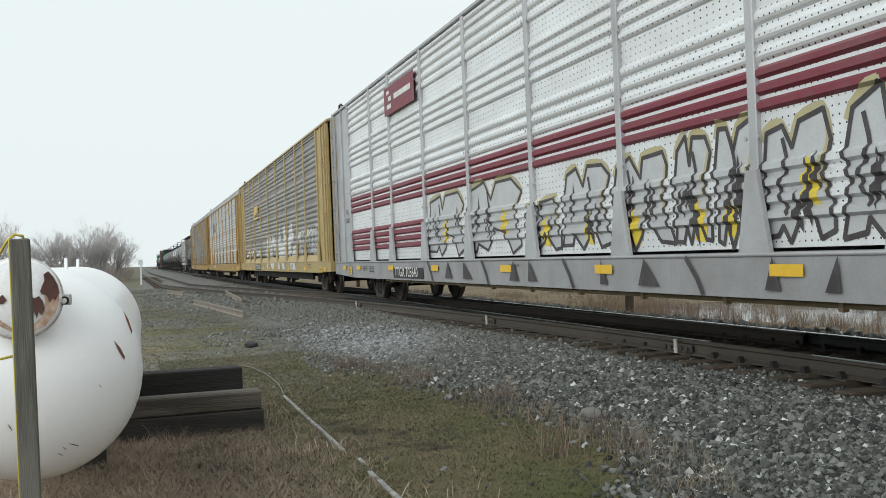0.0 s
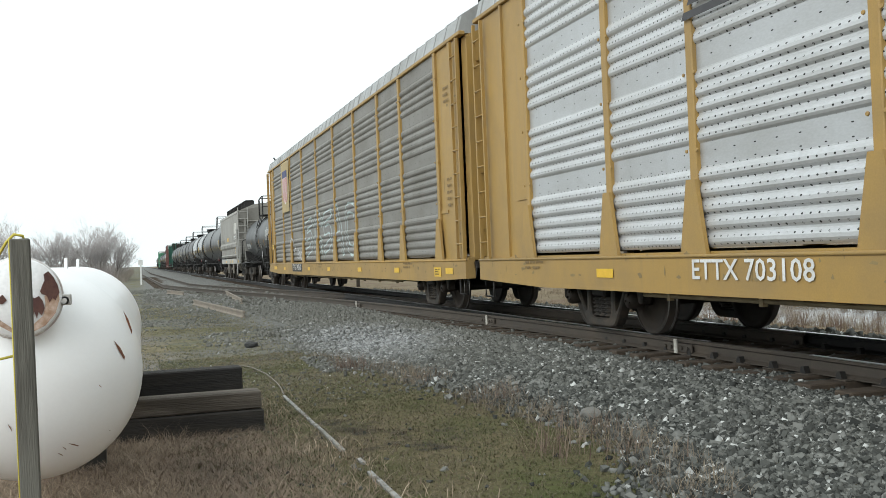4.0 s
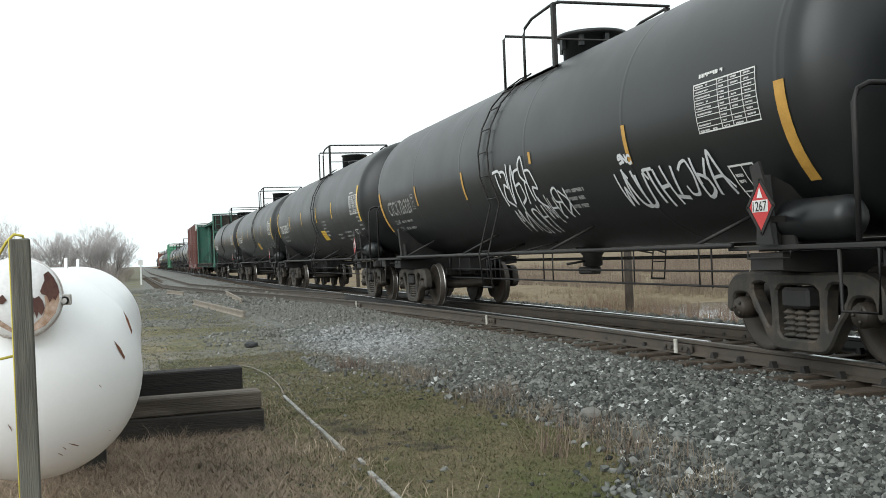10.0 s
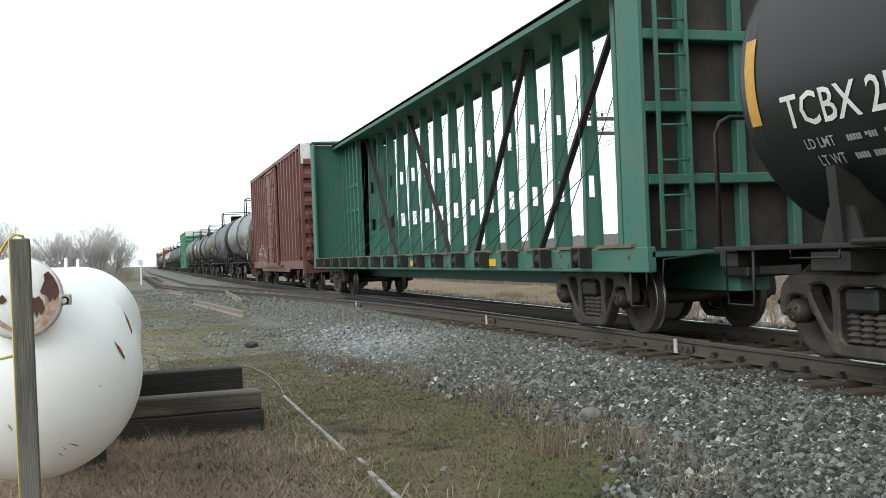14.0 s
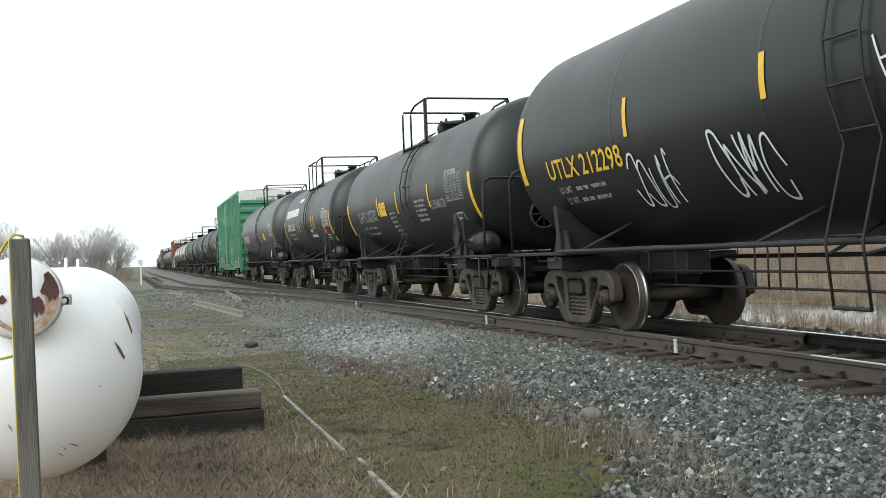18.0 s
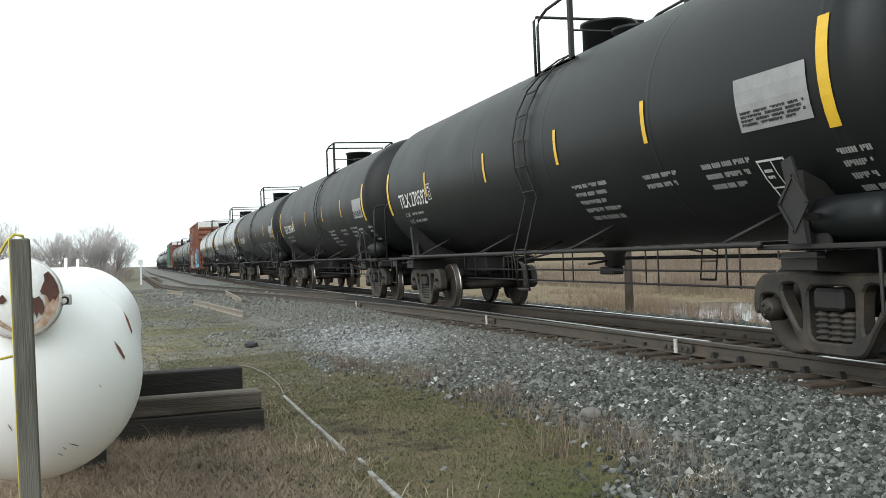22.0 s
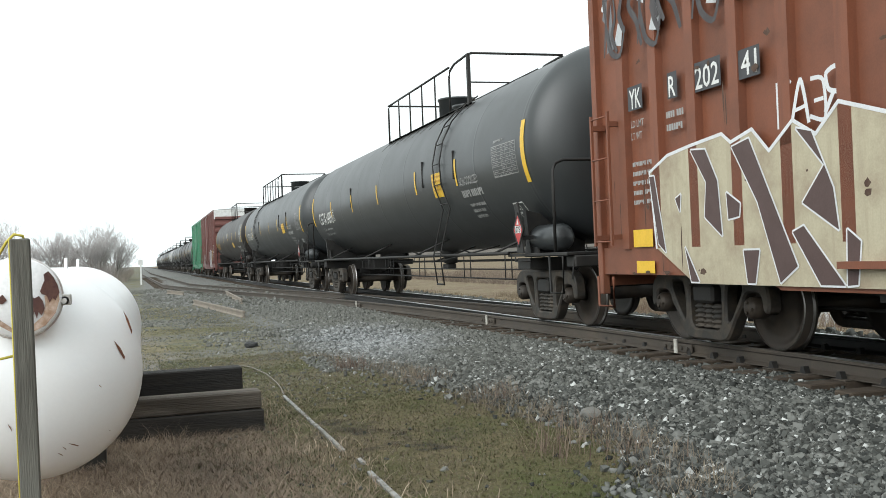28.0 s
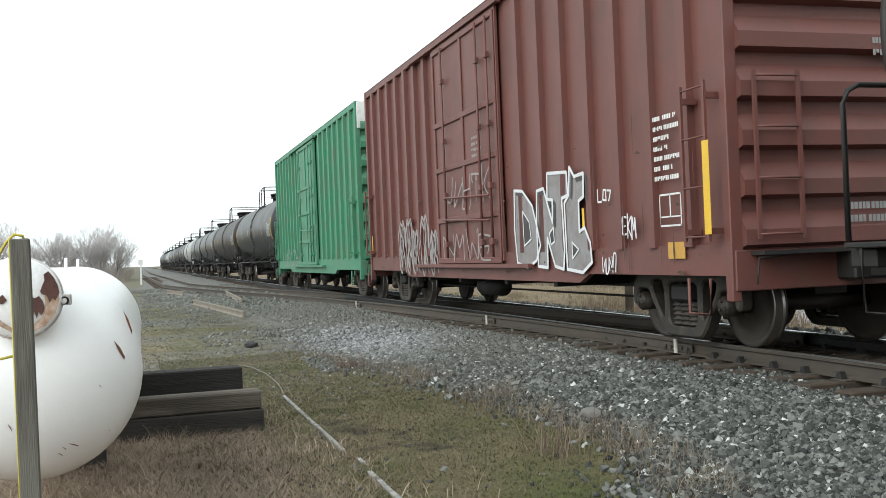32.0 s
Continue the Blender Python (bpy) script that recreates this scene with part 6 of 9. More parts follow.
    ll.new(mp.outputs[0], ln.inputs[0])
    no = nn.new("ShaderNodeTexNoise")
    no.inputs["Scale"].default_value, no.inputs["Detail"].default_value = 1.6, 4.0
    ll.new(tc.outputs["Object"], no.inputs["Vector"])
    ad = nn.new("ShaderNodeMath")
    ad.operation = "MULTIPLY_ADD"
    ad.inputs[1].default_value = 1.1
    ll.new(no.outputs["Fac"], ad.inputs[0])
    ll.new(ln.outputs["Value"], ad.inputs[2])
    mr = nn.new("ShaderNodeMapRange")
    mr.inputs["From Min"].default_value, mr.inputs["From Max"].default_value = 1.7, .9
    mr.inputs["To Min"].default_value, mr.inputs["To Max"].default_value = 0.0, .7
    ll.new(ad.outputs[0], mr.inputs["Value"])
    mxp = nn.new("ShaderNodeMix")
    mxp.data_type = "RGBA"
    pr = nn.new("ShaderNodeValToRGB")
    pr.color_ramp.elements[0].color, pr.color_ramp.elements[1].color = (.13, .136, .138, 1), (.46, .47, .475, 1)
    ll.new(geo.outputs["Random Per Island"], pr.inputs["Fac"])
    ll.new(mr.outputs[0], mxp.inputs["Factor"])
    ll.new(pr.outputs[0], mxp.inputs["B"])
    # farther along the yard haze is put into the colour, over pale dust
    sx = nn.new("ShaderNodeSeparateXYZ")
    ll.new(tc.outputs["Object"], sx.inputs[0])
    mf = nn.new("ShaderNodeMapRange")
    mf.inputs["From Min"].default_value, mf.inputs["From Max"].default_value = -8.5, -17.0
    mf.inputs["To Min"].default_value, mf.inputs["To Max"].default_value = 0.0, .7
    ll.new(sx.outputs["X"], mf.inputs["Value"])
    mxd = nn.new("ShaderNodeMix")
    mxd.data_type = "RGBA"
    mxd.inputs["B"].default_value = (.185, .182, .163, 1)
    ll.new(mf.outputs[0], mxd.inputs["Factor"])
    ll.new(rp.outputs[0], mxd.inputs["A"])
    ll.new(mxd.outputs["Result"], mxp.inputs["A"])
    ll.new(mxp.outputs["Result"], nn["Principled BSDF"].inputs["Base Color"])
    nn["Principled BSDF"].inputs["Roughness"].default_value = .9
    nn["Principled BSDF"].inputs["Specular IOR Level"].default_value = .06
    me.materials.append(m)
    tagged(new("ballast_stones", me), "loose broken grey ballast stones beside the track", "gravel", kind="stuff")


def blades(name, label, count, region, height, colours, seed, lean=.5, width=.005, keep=None):
    """Grass as many thin curved blades in one mesh."""
    rng = np.random.default_rng(seed)
    V, F = [], []
    k = 0
    while k < count:
        x, y = rng.uniform(region[0], region[1]), rng.uniform(region[2], region[3])
        if keep and not keep(x, y, rng):
            k += 1
            continue
        z = ground_z(x, y)
        for j in range(rng.integers(2, 5)):
            a, h = rng.uniform(0, 6.28), height * rng.uniform(.35, 1.15)
            dx, dy = math.cos(a), math.sin(a)
            w = width * rng.uniform(.6, 1.5)
            bx, by = x + rng.normal() * .02, y + rng.normal() * .02
            ln = lean * rng.uniform(.3, 1.4) * h
            o = len(V)
            V += [(bx - dy * w, by + dx * w, z - .01), (bx + dy * w, by - dx * w, z - .01), (bx + dx * ln * .4 + dy * w * .7, by + dy * ln * .4 - dx * w * .7, z + h * .6), (bx + dx * ln * .4 - dy * w * .7, by + dy * ln * .4 + dx * w * .7, z + h * .6), (bx + dx * ln, by + dy * ln, z + h)]
            F += [(o, o + 1, o + 2, o + 3), (o + 3, o + 2, o + 4)]
        k += 1
    me = bpy.data.meshes.new(name)
    me.from_pydata(V, [], F)
    m = bpy.data.materials.new(name)
    m.use_nodes = True
    nn, ll = m.node_tree.nodes, m.node_tree.links
    geo = nn.new("ShaderNodeNewGeometry")
    rp = nn.new("ShaderNodeValToRGB")
    rp.color_ramp.elements[0].color, rp.color_ramp.elements[1].color = (*colours[0], 1), (*colours[-1], 1)
    for i, c in enumerate(colours[1:-1]):
        e = rp.color_ramp.elements.new((i + 1) / (len(colours) - 1))
        e.color = (*c, 1)
    tc = nn.new("ShaderNodeTexCoord")
    no = nn.new("ShaderNodeTexNoise")
    no.inputs["Scale"].default_value, no.inputs["Detail"].default_value = 1.3, 5.0
    ll.new(tc.outputs["Object"], no.inputs["Vector"])
    st = nn.new("ShaderNodeMapRange")
    st.inputs["From Min"].default_value, st.inputs["From Max"].default_value = .32, .68
    ll.new(no.outputs["Fac"], st.inputs["Value"])
    bl = nn.new("ShaderNodeMix")
    bl.inputs["Factor"].default_value = .5
    ll.new(geo.outputs["Random Per Island"], bl.inputs["A"])
    ll.new(st.outputs[0], bl.inputs["B"])
    ll.new(bl.outputs["Result"], rp.inputs["Fac"])
    ll.new(rp.outputs[0], nn["Principled BSDF"].inputs["Base Color"])
    nn["Principled BSDF"].inputs["Roughness"].default_value = .8
    me.materials.append(m)
    return tagged(new(name, me), label, "grass", kind="stuff")


ground_sheet()
build_track()
build_rocks()


# ---- the yard ----
TANKWHITE = surface("white_tank_paint", (.94, .945, .95), .3, dirt=(.8, .75, .74), amount=.2, scale=1.5, streak=.2, bump=.015, tint=-.12)
OLDWOOD = surface("grey_old_timber", (.15, .145, .125), .9, dirt=(.04, .036, .032), amount=.95, scale=2.4, bump=.35, grain=22, along=(7, 7, .5))
TIMBER = surface("worn_brown_timber", (.075, .062, .05), .9, dirt=(.27, .235, .195), amount=.75, scale=1.6, bump=.5, grain=18, along=(7, .5, 7))
CREOSOTE = surface("dark_creosoted_timber", (.02, .0185, .0175), .85, dirt=(.075, .064, .054), amount=.6, scale=1.5, bump=.5, grain=18, along=(7, .5, 7))


def propane_tank():
    root = tagged(new("propane_tank"), "white painted horizontal propane tank with rusty hood", "gas tank")
    R, X0, X1, Y, Z = .52, -9.1, -5.25, -7.535, .627
    prof = []
    for i in range(13):
        a = math.pi / 2 * i / 12
        prof.append((X0 - .42 * math.cos(a), R * math.sin(a)))
    prof += [(X0 + .02, R + .006), (X0 + .06, R), (X1 - .06, R), (X1 - .02, R + .006)]
    for i in range(12, -1, -1):
        a = math.pi / 2 * i / 12
        prof.append((X1 + .42 * math.cos(a), R * math.sin(a)))
    prof[0], prof[-1] = (X0 - .42, 0), (X1 + .42, 0)
    part("tank", Geo().lathe(prof, "x", 64, at=(0, Y, Z)).mesh("tank", TANKWHITE), root)
    hood = part("hood", Geo().lathe([(-.1, .172), (.13, .176), (.17, .18), (.19, .178), (.2, .17), (.2, 0)], "x", 48).mesh("hood", surface("hood_white_paint", (.88, .88, .89), .4, dirt=(.6, .55, .52), amount=.3, scale=4, bump=.02)), root, pose(-4.98, -7.545, 1.0, 0, -4, 6), "white hood with peeling paint and a rusted rim")
    part("hood_rim", Geo().lathe([(.155, .18), (.16, .187), (.178, .187), (.183, .18)], "x", 48).mesh("hood_rim", surface("hood_rim_paint", (.7, .68, .67), .7, dirt=(.3, .2, .16), amount=.8, scale=9, bump=.1)), hood)
    bare = surface("bare_rusted_steel", (.075, .03, .026), .75, dirt=(.16, .075, .05), amount=.8, scale=16, bump=.2)
    run = surface("rust_run_on_white", (.33, .2, .13), .7, dirt=(.62, .5, .42), amount=.9, scale=24)

    def onhood(a, b):
        k = .172 * min(1, .98 / max(math.hypot(a, b), .01))
        return (.203, a * k, b * k)
    patches = ((run, ((.95, .12), (.97, -.1), (.86, -.45), (.6, -.76), (.2, -.95), (.05, -.93), (.02, -.82), (.3, -.72), (.55, -.5), (.62, -.2), (.6, .0), (.72, .1))),
               (bare, ((.6, .58), (.72, .66), (.86, .5), (.95, .28), (.985, .08), (.92, .0), (.87, -.12), (.8, -.04), (.72, -.16), (.66, .02), (.54, .06), (.5, .14), (.56, .3), (.62, .42))),
               (bare, ((-.03, .3), (.06, .27), (.09, .14), (.14, .02), (.22, -.01), (.27, .05), (.36, -.04), (.47, .02), (.56, -.12), (.6, -.3), (.52, -.5), (.44, -.4), (.4, -.58), (.34, -.38), (.29, -.62), (.24, -.42), (.2, -.68), (.15, -.45), (.1, -.7), (.05, -.48), (-.05, -.44))),
               (bare, ((-.86, -.02), (-.72, .05), (-.6, -.06), (-.4, .1), (-.3, -.05), (-.4, -.14), (-.62, -.16), (-.8, -.15))),
               (run, ((-.95, -.2), (-.8, -.4), (-.5, -.7), (-.2, -.9), (-.12, -.84), (-.4, -.62), (-.7, -.35), (-.88, -.18))))
    for m, pts in patches:
        sk = Skin(onhood)
        flat = [Vector((a, b, 0)) for a, b in pts]
        o = sk.poly(list(pts), tessellate_polygon([flat]))
        part("bare_patch" if m is bare else "rust_run", o.mesh("bare_patch", m), hood, at(0, 0, 0) if m is run else at(.002, 0, 0))
    g = Geo()
    g.lathe([(0, .02), (.05, .02), (.05, .012), (.09, .012)], "x", 12)
    g.box(.03, .05, -.03, .03, -.02, .03, .004)
    part("valve", g.mesh("valve", surface("dull_brass", (.5, .49, .47), .45, .6)), root, pose(-4.86, -7.338, .99))
    for x, y in ((-6.3, -7.425), (-7.2, -7.41)):
        part("lifting_lug", Geo().prism([(-.04, 0), (.04, 0), (.03, .062), (-.03, .062)], "y", -.008, .008).mesh("lifting_lug", TANKWHITE), root, at(x, y, Z + R - .01))
    for x in (X0 + .6, X1 - 2.0):
        g = Geo()
        g.box(-.1, .1, -.3, .26, -.32, .2, .01)
        # concrete colour darkened to stand in for the shade beneath the tank
        part("leg", g.mesh("leg", surface("shaded_concrete", (.03, .028, .024), .9, amount=.6, scale=6)), root, at(x, Y, 0))
    # scratches and rust flecks on the head
    fleck = surface("rust_fleck", (.2, .08, .045), .8, amount=.6, scale=30)

    def onhead(a, b):
        r = min(math.hypot(a, b) / R, .97)
        return (X1 + .42 * math.sqrt(1 - r * r) + .004, Y + a, Z + b)
    for a, b, w, h in ((.42, .105, .022, .05), (.462, .23, .018, .06), (.33, -.05, .006, .008), (.20, -.32, .02, .012), (.14, -.36, .01, .01), (.05, -.06, .008, .012), (.16, -.33, .008, .01), (-.06, -.2, .008, .02), (.36, -.28, .005, .005)):
        sk = Skin(onhead).poly([(a - w, b + h), (a - w * .2, b + h * .1), (a + w, b - h), (a + w * 1.15, b - h * .7), (a + w * .25, b + h * .25)])
        part("rust_mark", sk.mesh("rust_mark", fleck), root)
    return root


def fence_post():
    root = tagged(new("wooden_post"), "weathered grey square wooden post with a yellow cord", "post")
    g = Geo()
    g.box(-.038, .038, -.037, .037, -.7, 1.26, .005)
    part("post", g.mesh("post", OLDWOOD), root)
    cord = surface("yellow_cord", (.6, .5, .08), .6)
    g = Geo().tube([(-.04, .02, 1.24), (-.03, .01, 1.272), (.0, -.02, 1.278), (-.03, -.05, 1.25), (-.06, -.1, 1.17), (-.1, -.25, 1.08)], .006, 7)
    g.tube([(-.06, -.03, .8), (-.1, -.15, .775), (-.15, -.35, .78)], .006, 6)
    g.tube([(.0, -.04, 1.26), (.0, -.041, .4), (.0, -.04, -.3)], .003, 5)
    part("cord", g.mesh("cord", cord), root, None, "yellow plastic cord")
    root.matrix_basis = pose(-4.2, -7.445, 0, .3, 0, 4)
    return root


def timbers():
    for x, y0, y1, z0, z1, m, tilt in ((-8.35, -8.6, -6.07, -.30, -.085, CREOSOTE, 0), (-8.37, -8.7, -6.085, -.08, .065, TIMBER, .3), (-9.25, -8.7, -6.08, -.30, -.05, CREOSOTE, 0), (-9.25, -8.6, -6.15, -.045, .18, CREOSOTE, 0)):
        h = .12
        g = Geo().box(-h, h, y0, y1, z0, z1, .012)
        ob = tagged(new("timber", g.mesh("timber", m)), "old squared railway timber stacked on the grass" if m is TIMBER else "dark creosoted railway timber lying in a stack", "timber", "stacked timbers")
        ob.matrix_basis = pose(x, 0, 0, 0, tilt, 0)


def ground_litter():
    flaked = surface("flaking_white_board", (.36, .36, .34), .9, dirt=(.06, .052, .042), amount=1.0, scale=17, bump=.4, grain=40)
    for xa, xb, y, lean in ((-10.15, -8.35, -5.645, 4), (-8.3, -7.1, -5.64, -3), (-6.28, -5.2, -5.63, 3), (-6.75, -6.6, -5.6, 9)):
        g = Geo().box(0, xb - xa, -.017, .017, -.02, .016, .004)
        ob = tagged(new("edging_board", g.mesh("edging_board", flaked)), "narrow board with flaking white paint sunk in the turf", "board", "edging boards")
        za, zb = ground_z(xa, y), ground_z(xb, y)
        ob.matrix_basis = pose(xa, y, za + .006, lean, -math.degrees(math.atan2(zb - za, xb - xa)), 0)
    for (xa, ya), (xb, yb) in (((-34.5, -5.3), (-25.2, -4.55)), ((-42.0, -3.65), (-32.4, -3.9)), ((-49, -5.8), (-45.5, -5.2))):
        d = math.hypot(xb - xa, yb - ya)
        g = Geo().prism([(a * 1.2, b * 1.7) for a, b in ((-.05, 0), (.05, 0), (.05, .012), (.01, .025), (.01, .065), (.027, .075), (.027, .1), (-.027, .1), (-.027, .075), (-.01, .065), (-.01, .025), (-.05, .012))], "x", 0, d)
        ob = tagged(new("spare_rail", g.mesh("spare_rail", surface("old_rail_rust", (.24, .205, .165), .8, dirt=(.14, .12, .1), amount=.6, scale=4))), "rusty length of spare rail lying on the gravel", "rail length", "spare rails")
        z0, z1 = ground_z(xa, ya), ground_z(xb, yb)
        ob.matrix_basis = pose(xa, ya, max(z0, -.24), 0, -math.degrees(math.atan2(z1 - max(z0, -.24), d)), math.degrees(math.atan2(yb - ya, xb - xa)))
    # one large pale stone and a dark block
    for x, y, r, c in ((-7.45, -3.5, (.14, .08, .06), (.17, .165, .15)), (-16.5, -5.3, (.16, .12, .06), (.04, .04, .04))):
        bm = bmesh.new()
        bmesh.ops.create_icosphere(bm, subdivisions=2, radius=1.0)
        for w in bm.verts:
            w.co *= 1 + .25 * noise.noise(w.co * 1.4 + Vector((x, y, 0)))
            w.co = Vector((w.co.x * r[0], w.co.y * r[1], w.co.z * r[2]))
        me = bpy.data.meshes.new("stone")
        bm.to_mesh(me)
        bm.free()
        me.materials.append(surface("stone_%d" % int(c[0] * 100), c, .9, amount=.5, scale=12, bump=.3))
        ob = tagged(new("stone", me), "large rough stone lying on the gravel", "stone")
        ob.matrix_basis = at(x, y, ground_z(x, y) + .03)
    g = Geo().box(-.06, .06, -.06, .06, -.5, 1.55, .01)
    g.box(-.04, .04, -.16, .16, 1.5, 1.9, .01)
    mk = tagged(new("marker_post", g.mesh("marker_post", surface("white_marker", (.7, .7, .68), .7, amount=.4, scale=6))), "white trackside marker post", "post")
    mk.matrix_basis = at(-76, -6.95, -.3)


def dry_clumps():
    """Small clumps of dry weeds along the edge of the gravel."""
    for k, (x, y, n, h) in enumerate(((-12.2, -4.5, 260, .22), (-10.6, -4.1, 160, .18), (-6.4, -4.3, 240, .26), (-6.9, -3.7, 220, .2), (-9.0, -3.75, 150, .16), (-8.1, -6.85, 90, .2), (-5.9, -3.9, 120, .2))):
        blades("dry_weed", "dry brown weed clump at the edge of the gravel", n, (x - .5, x + .5, y - .32, y + .32), h, ((.1, .06, .05), (.17, .12, .09), (.3, .25, .17)), 60 + k, lean=.9, width=.002, keep=lambda a, b, r: math.hypot((a - x) / .5, (b - y) / .32) < .5 + .3 * r.normal())
    # a pale bent stalk between the timbers and the edging
    g = Geo().tube([(a, b, ground_z(a, b) + .02) for a, b in rounded([(-13.3, -6.1), (-13.3, -5.75), (-12.6, -5.6), (-11.8, -5.56), (-10.9, -5.58), (-10.2, -5.64)], 4)], .007, 6)
    tagged(new("bent_hose", g.mesh("bent_hose", surface("pale_hose", (.2, .18, .145), .8, amount=.4, scale=8))), "thin pale bent hose lying on the turf", "hose")


def pole_line():
    wood = surface("pole_wood", (.09, .075, .065), .9, dirt=(.16, .14, .12), amount=.6, scale=3, streak=.5, bump=.4)
    for i, x in enumerate((-30.7, -75.0, 14.0)):
        root = tagged(new("utility_pole"), "old wooden telegraph pole with two crossarms", "utility pole", "pole line")
        g = Geo().lathe([(-1.8, .15), (5.7, .11), (5.72, 0)], "z", 12)
        part("pole", g.mesh("pole", wood), root)
        for z in (5.05, 5.55):
            arm = part("crossarm", Geo().box(-.05, .05, -1.3, 1.3, z - .06, z + .06, .01).mesh("crossarm", wood), root)
            for y in (-1.2, -.75, .75, 1.2):
                part("insulator", kept("insulator", lambda: Geo().lathe([(0, .02), (.05, .02), (.05, .04), (.11, .045), (.14, .025), (.15, 0)], "z", 8).mesh("insulator", DARKSTEEL)), arm, at(0, y, z + .06))
        root.matrix_basis = at(x, 9.1, 0)
    g = Geo()
    for z in (5.2, 5.7):
        for y in (-1.2, -.75, .75, 1.2):
            for a, b in ((-75.0, -30.7), (-30.7, 14.0)):
                g.tube([(a + (b - a) * k / 8, 9.1 + y, z - .5 * 4 * (k / 8) * (1 - k / 8)) for k in range(9)], .006, 4)
    tagged(new("telegraph_wires", g.mesh("telegraph_wires", DARKSTEEL)), "thin wires strung between the poles", "wires", kind="stuff")


def pond():
    xs, ys = np.linspace(-50, 14, 30), np.linspace(7.5, 21, 12)
    vs = [(x, y, -1.30) for x in xs for y in ys]
    fs = [(i * 12 + j, (i + 1) * 12 + j, (i + 1) * 12 + j + 1, i * 12 + j + 1) for i in range(29) for j in range(11)]
    me = bpy.data.meshes.new("water")
    me.from_pydata(vs, [], fs)
    m = surface("still_pond_water", (.05, .045, .035), .06, amount=.3, scale=.6, bump=.03, grain=5.0, spec=.6)
    me.materials.append(m)
    tagged(new("water", me), "still grey pond water in the field", "water", kind="structure")


def bare_tree(x, y, height, spread, seed, label):
    """A leafless tree: trunk, limbs and a crown of very many fine twigs."""
    rnd = random.Random(seed)
    bark = surface("bare_bark", (.36, .33, .31), .9, dirt=(.42, .39, .36), amount=.6, scale=3, bump=.3)
    root = tagged(new("bare_tree"), label, "tree", "bare trees")
    trunk, twigs = Geo(), Geo()

    def grow(p, d, length, r, depth):
        q = p + d * length
        mid = (p + q) / 2 + Vector((rnd.uniform(-.1, .1), rnd.uniform(-.1, .1), 0)) * length * .4
        if depth < 4:
            (trunk if depth < 2 else twigs).tube([p, mid, q], r, 5 if depth < 2 else 3)
        else:      # the finest twigs are single slivers
            e = Vector((rnd.uniform(-1, 1), rnd.uniform(-1, 1), .2)).normalized() * r * 1.6
            twigs.add([p - e, p + e, q], [(0, 1, 2)])
        if depth >= 5:
            return
        for k in range(4):
            e = (d + Vector((rnd.uniform(-1, 1), rnd.uniform(-1, 1), rnd.uniform(-.1, .6))) * spread).normalized()
            grow(p + d * length * rnd.uniform(.45, 1.0), e, length * rnd.uniform(.5, .8), max(r * .48, .0048), depth + 1)
    for s in range(4):
        grow(Vector((rnd.uniform(-.2, .2), rnd.uniform(-.2, .2), -.4)), Vector((rnd.uniform(-.45, .45), rnd.uniform(-.45, .45), 1)).normalized(), height * .36, height * .012, 0)
    part("trunk", trunk.mesh("trunk", bark), root)
    part("crown", twigs.mesh("crown", surface("fine_twigs", (.5, .47, .46), .9, amount=.4, scale=2)), root)
    root.matrix_basis = at(x, y, ground_z(x, y))
    return root


def thicket(name, label, count, place, colours, seed, height):
    """Dense leafless brush as crossed twigs, one mesh."""
    rng = np.random.default_rng(seed)
    V, F = [], []
    for k in range(count):
        x, y = place(rng)
        z = ground_z(x, y)
        h0 = height(x, y, rng)
        for j in range(9):
            a, h = rng.uniform(0, 6.28), h0 * rng.uniform(.4, 1.1)
            r = h * rng.uniform(.1, .5)
            w = .004 + h * .004
            bx, by = x + rng.normal() * .12 * h0, y + rng.normal() * .12 * h0
            dx, dy = math.cos(a), math.sin(a)
            o = len(V)
            mx, my, mz, q = bx + dx * r * .4, by + dy * r * .4, z + h * .45, w * .8
            V += [(bx - dy * w, by + dx * w, z), (bx + dy * w, by - dx * w, z), (bx + dx * r, by + dy * r, z + h), (mx - q, my, mz), (mx + q, my, mz), (mx - dx * r * .5 + dy * r * .5, my - dy * r * .5, z + h * .92), (mx, my, mz - q), (mx, my, mz + q), (mx + dx * r * .9 - dy * r * .4, my + dy * r * .9, z + h * .8)]
            F += [(o, o + 1, o + 2), (o + 3, o + 4, o + 5), (o + 6, o + 7, o + 8)]
    me = bpy.data.meshes.new(name)
    me.from_pydata(V, [], F)
    m = bpy.data.materials.new(name)
    m.use_nodes = True
    nn, ll = m.node_tree.nodes, m.node_tree.links
    geo = nn.new("ShaderNodeNewGeometry")
    rp = nn.new("ShaderNodeValToRGB")
    rp.color_ramp.elements[0].color, rp.color_ramp.elements[1].color = (*colours[0], 1), (*colours[1], 1)
    ll.new(geo.outputs["Random Per Island"], rp.inputs["Fac"])
    ll.new(rp.outputs[0], nn["Principled BSDF"].inputs["Base Color"])
    nn["Principled BSDF"].inputs["Roughness"].default_value = .9
    me.materials.append(m)
    return tagged(new(name, me), label, "brush", kind="stuff")


def tuft_place(r):
    """A spot on one of the uneven sedge islands in the pond."""
    while True:
        x, y = r.uniform(-48, -12), r.uniform(10.2, 18.5)
        if noise.noise((x * .16, y * .55, 6)) > .02 + .12 * r.normal():
            return x, y


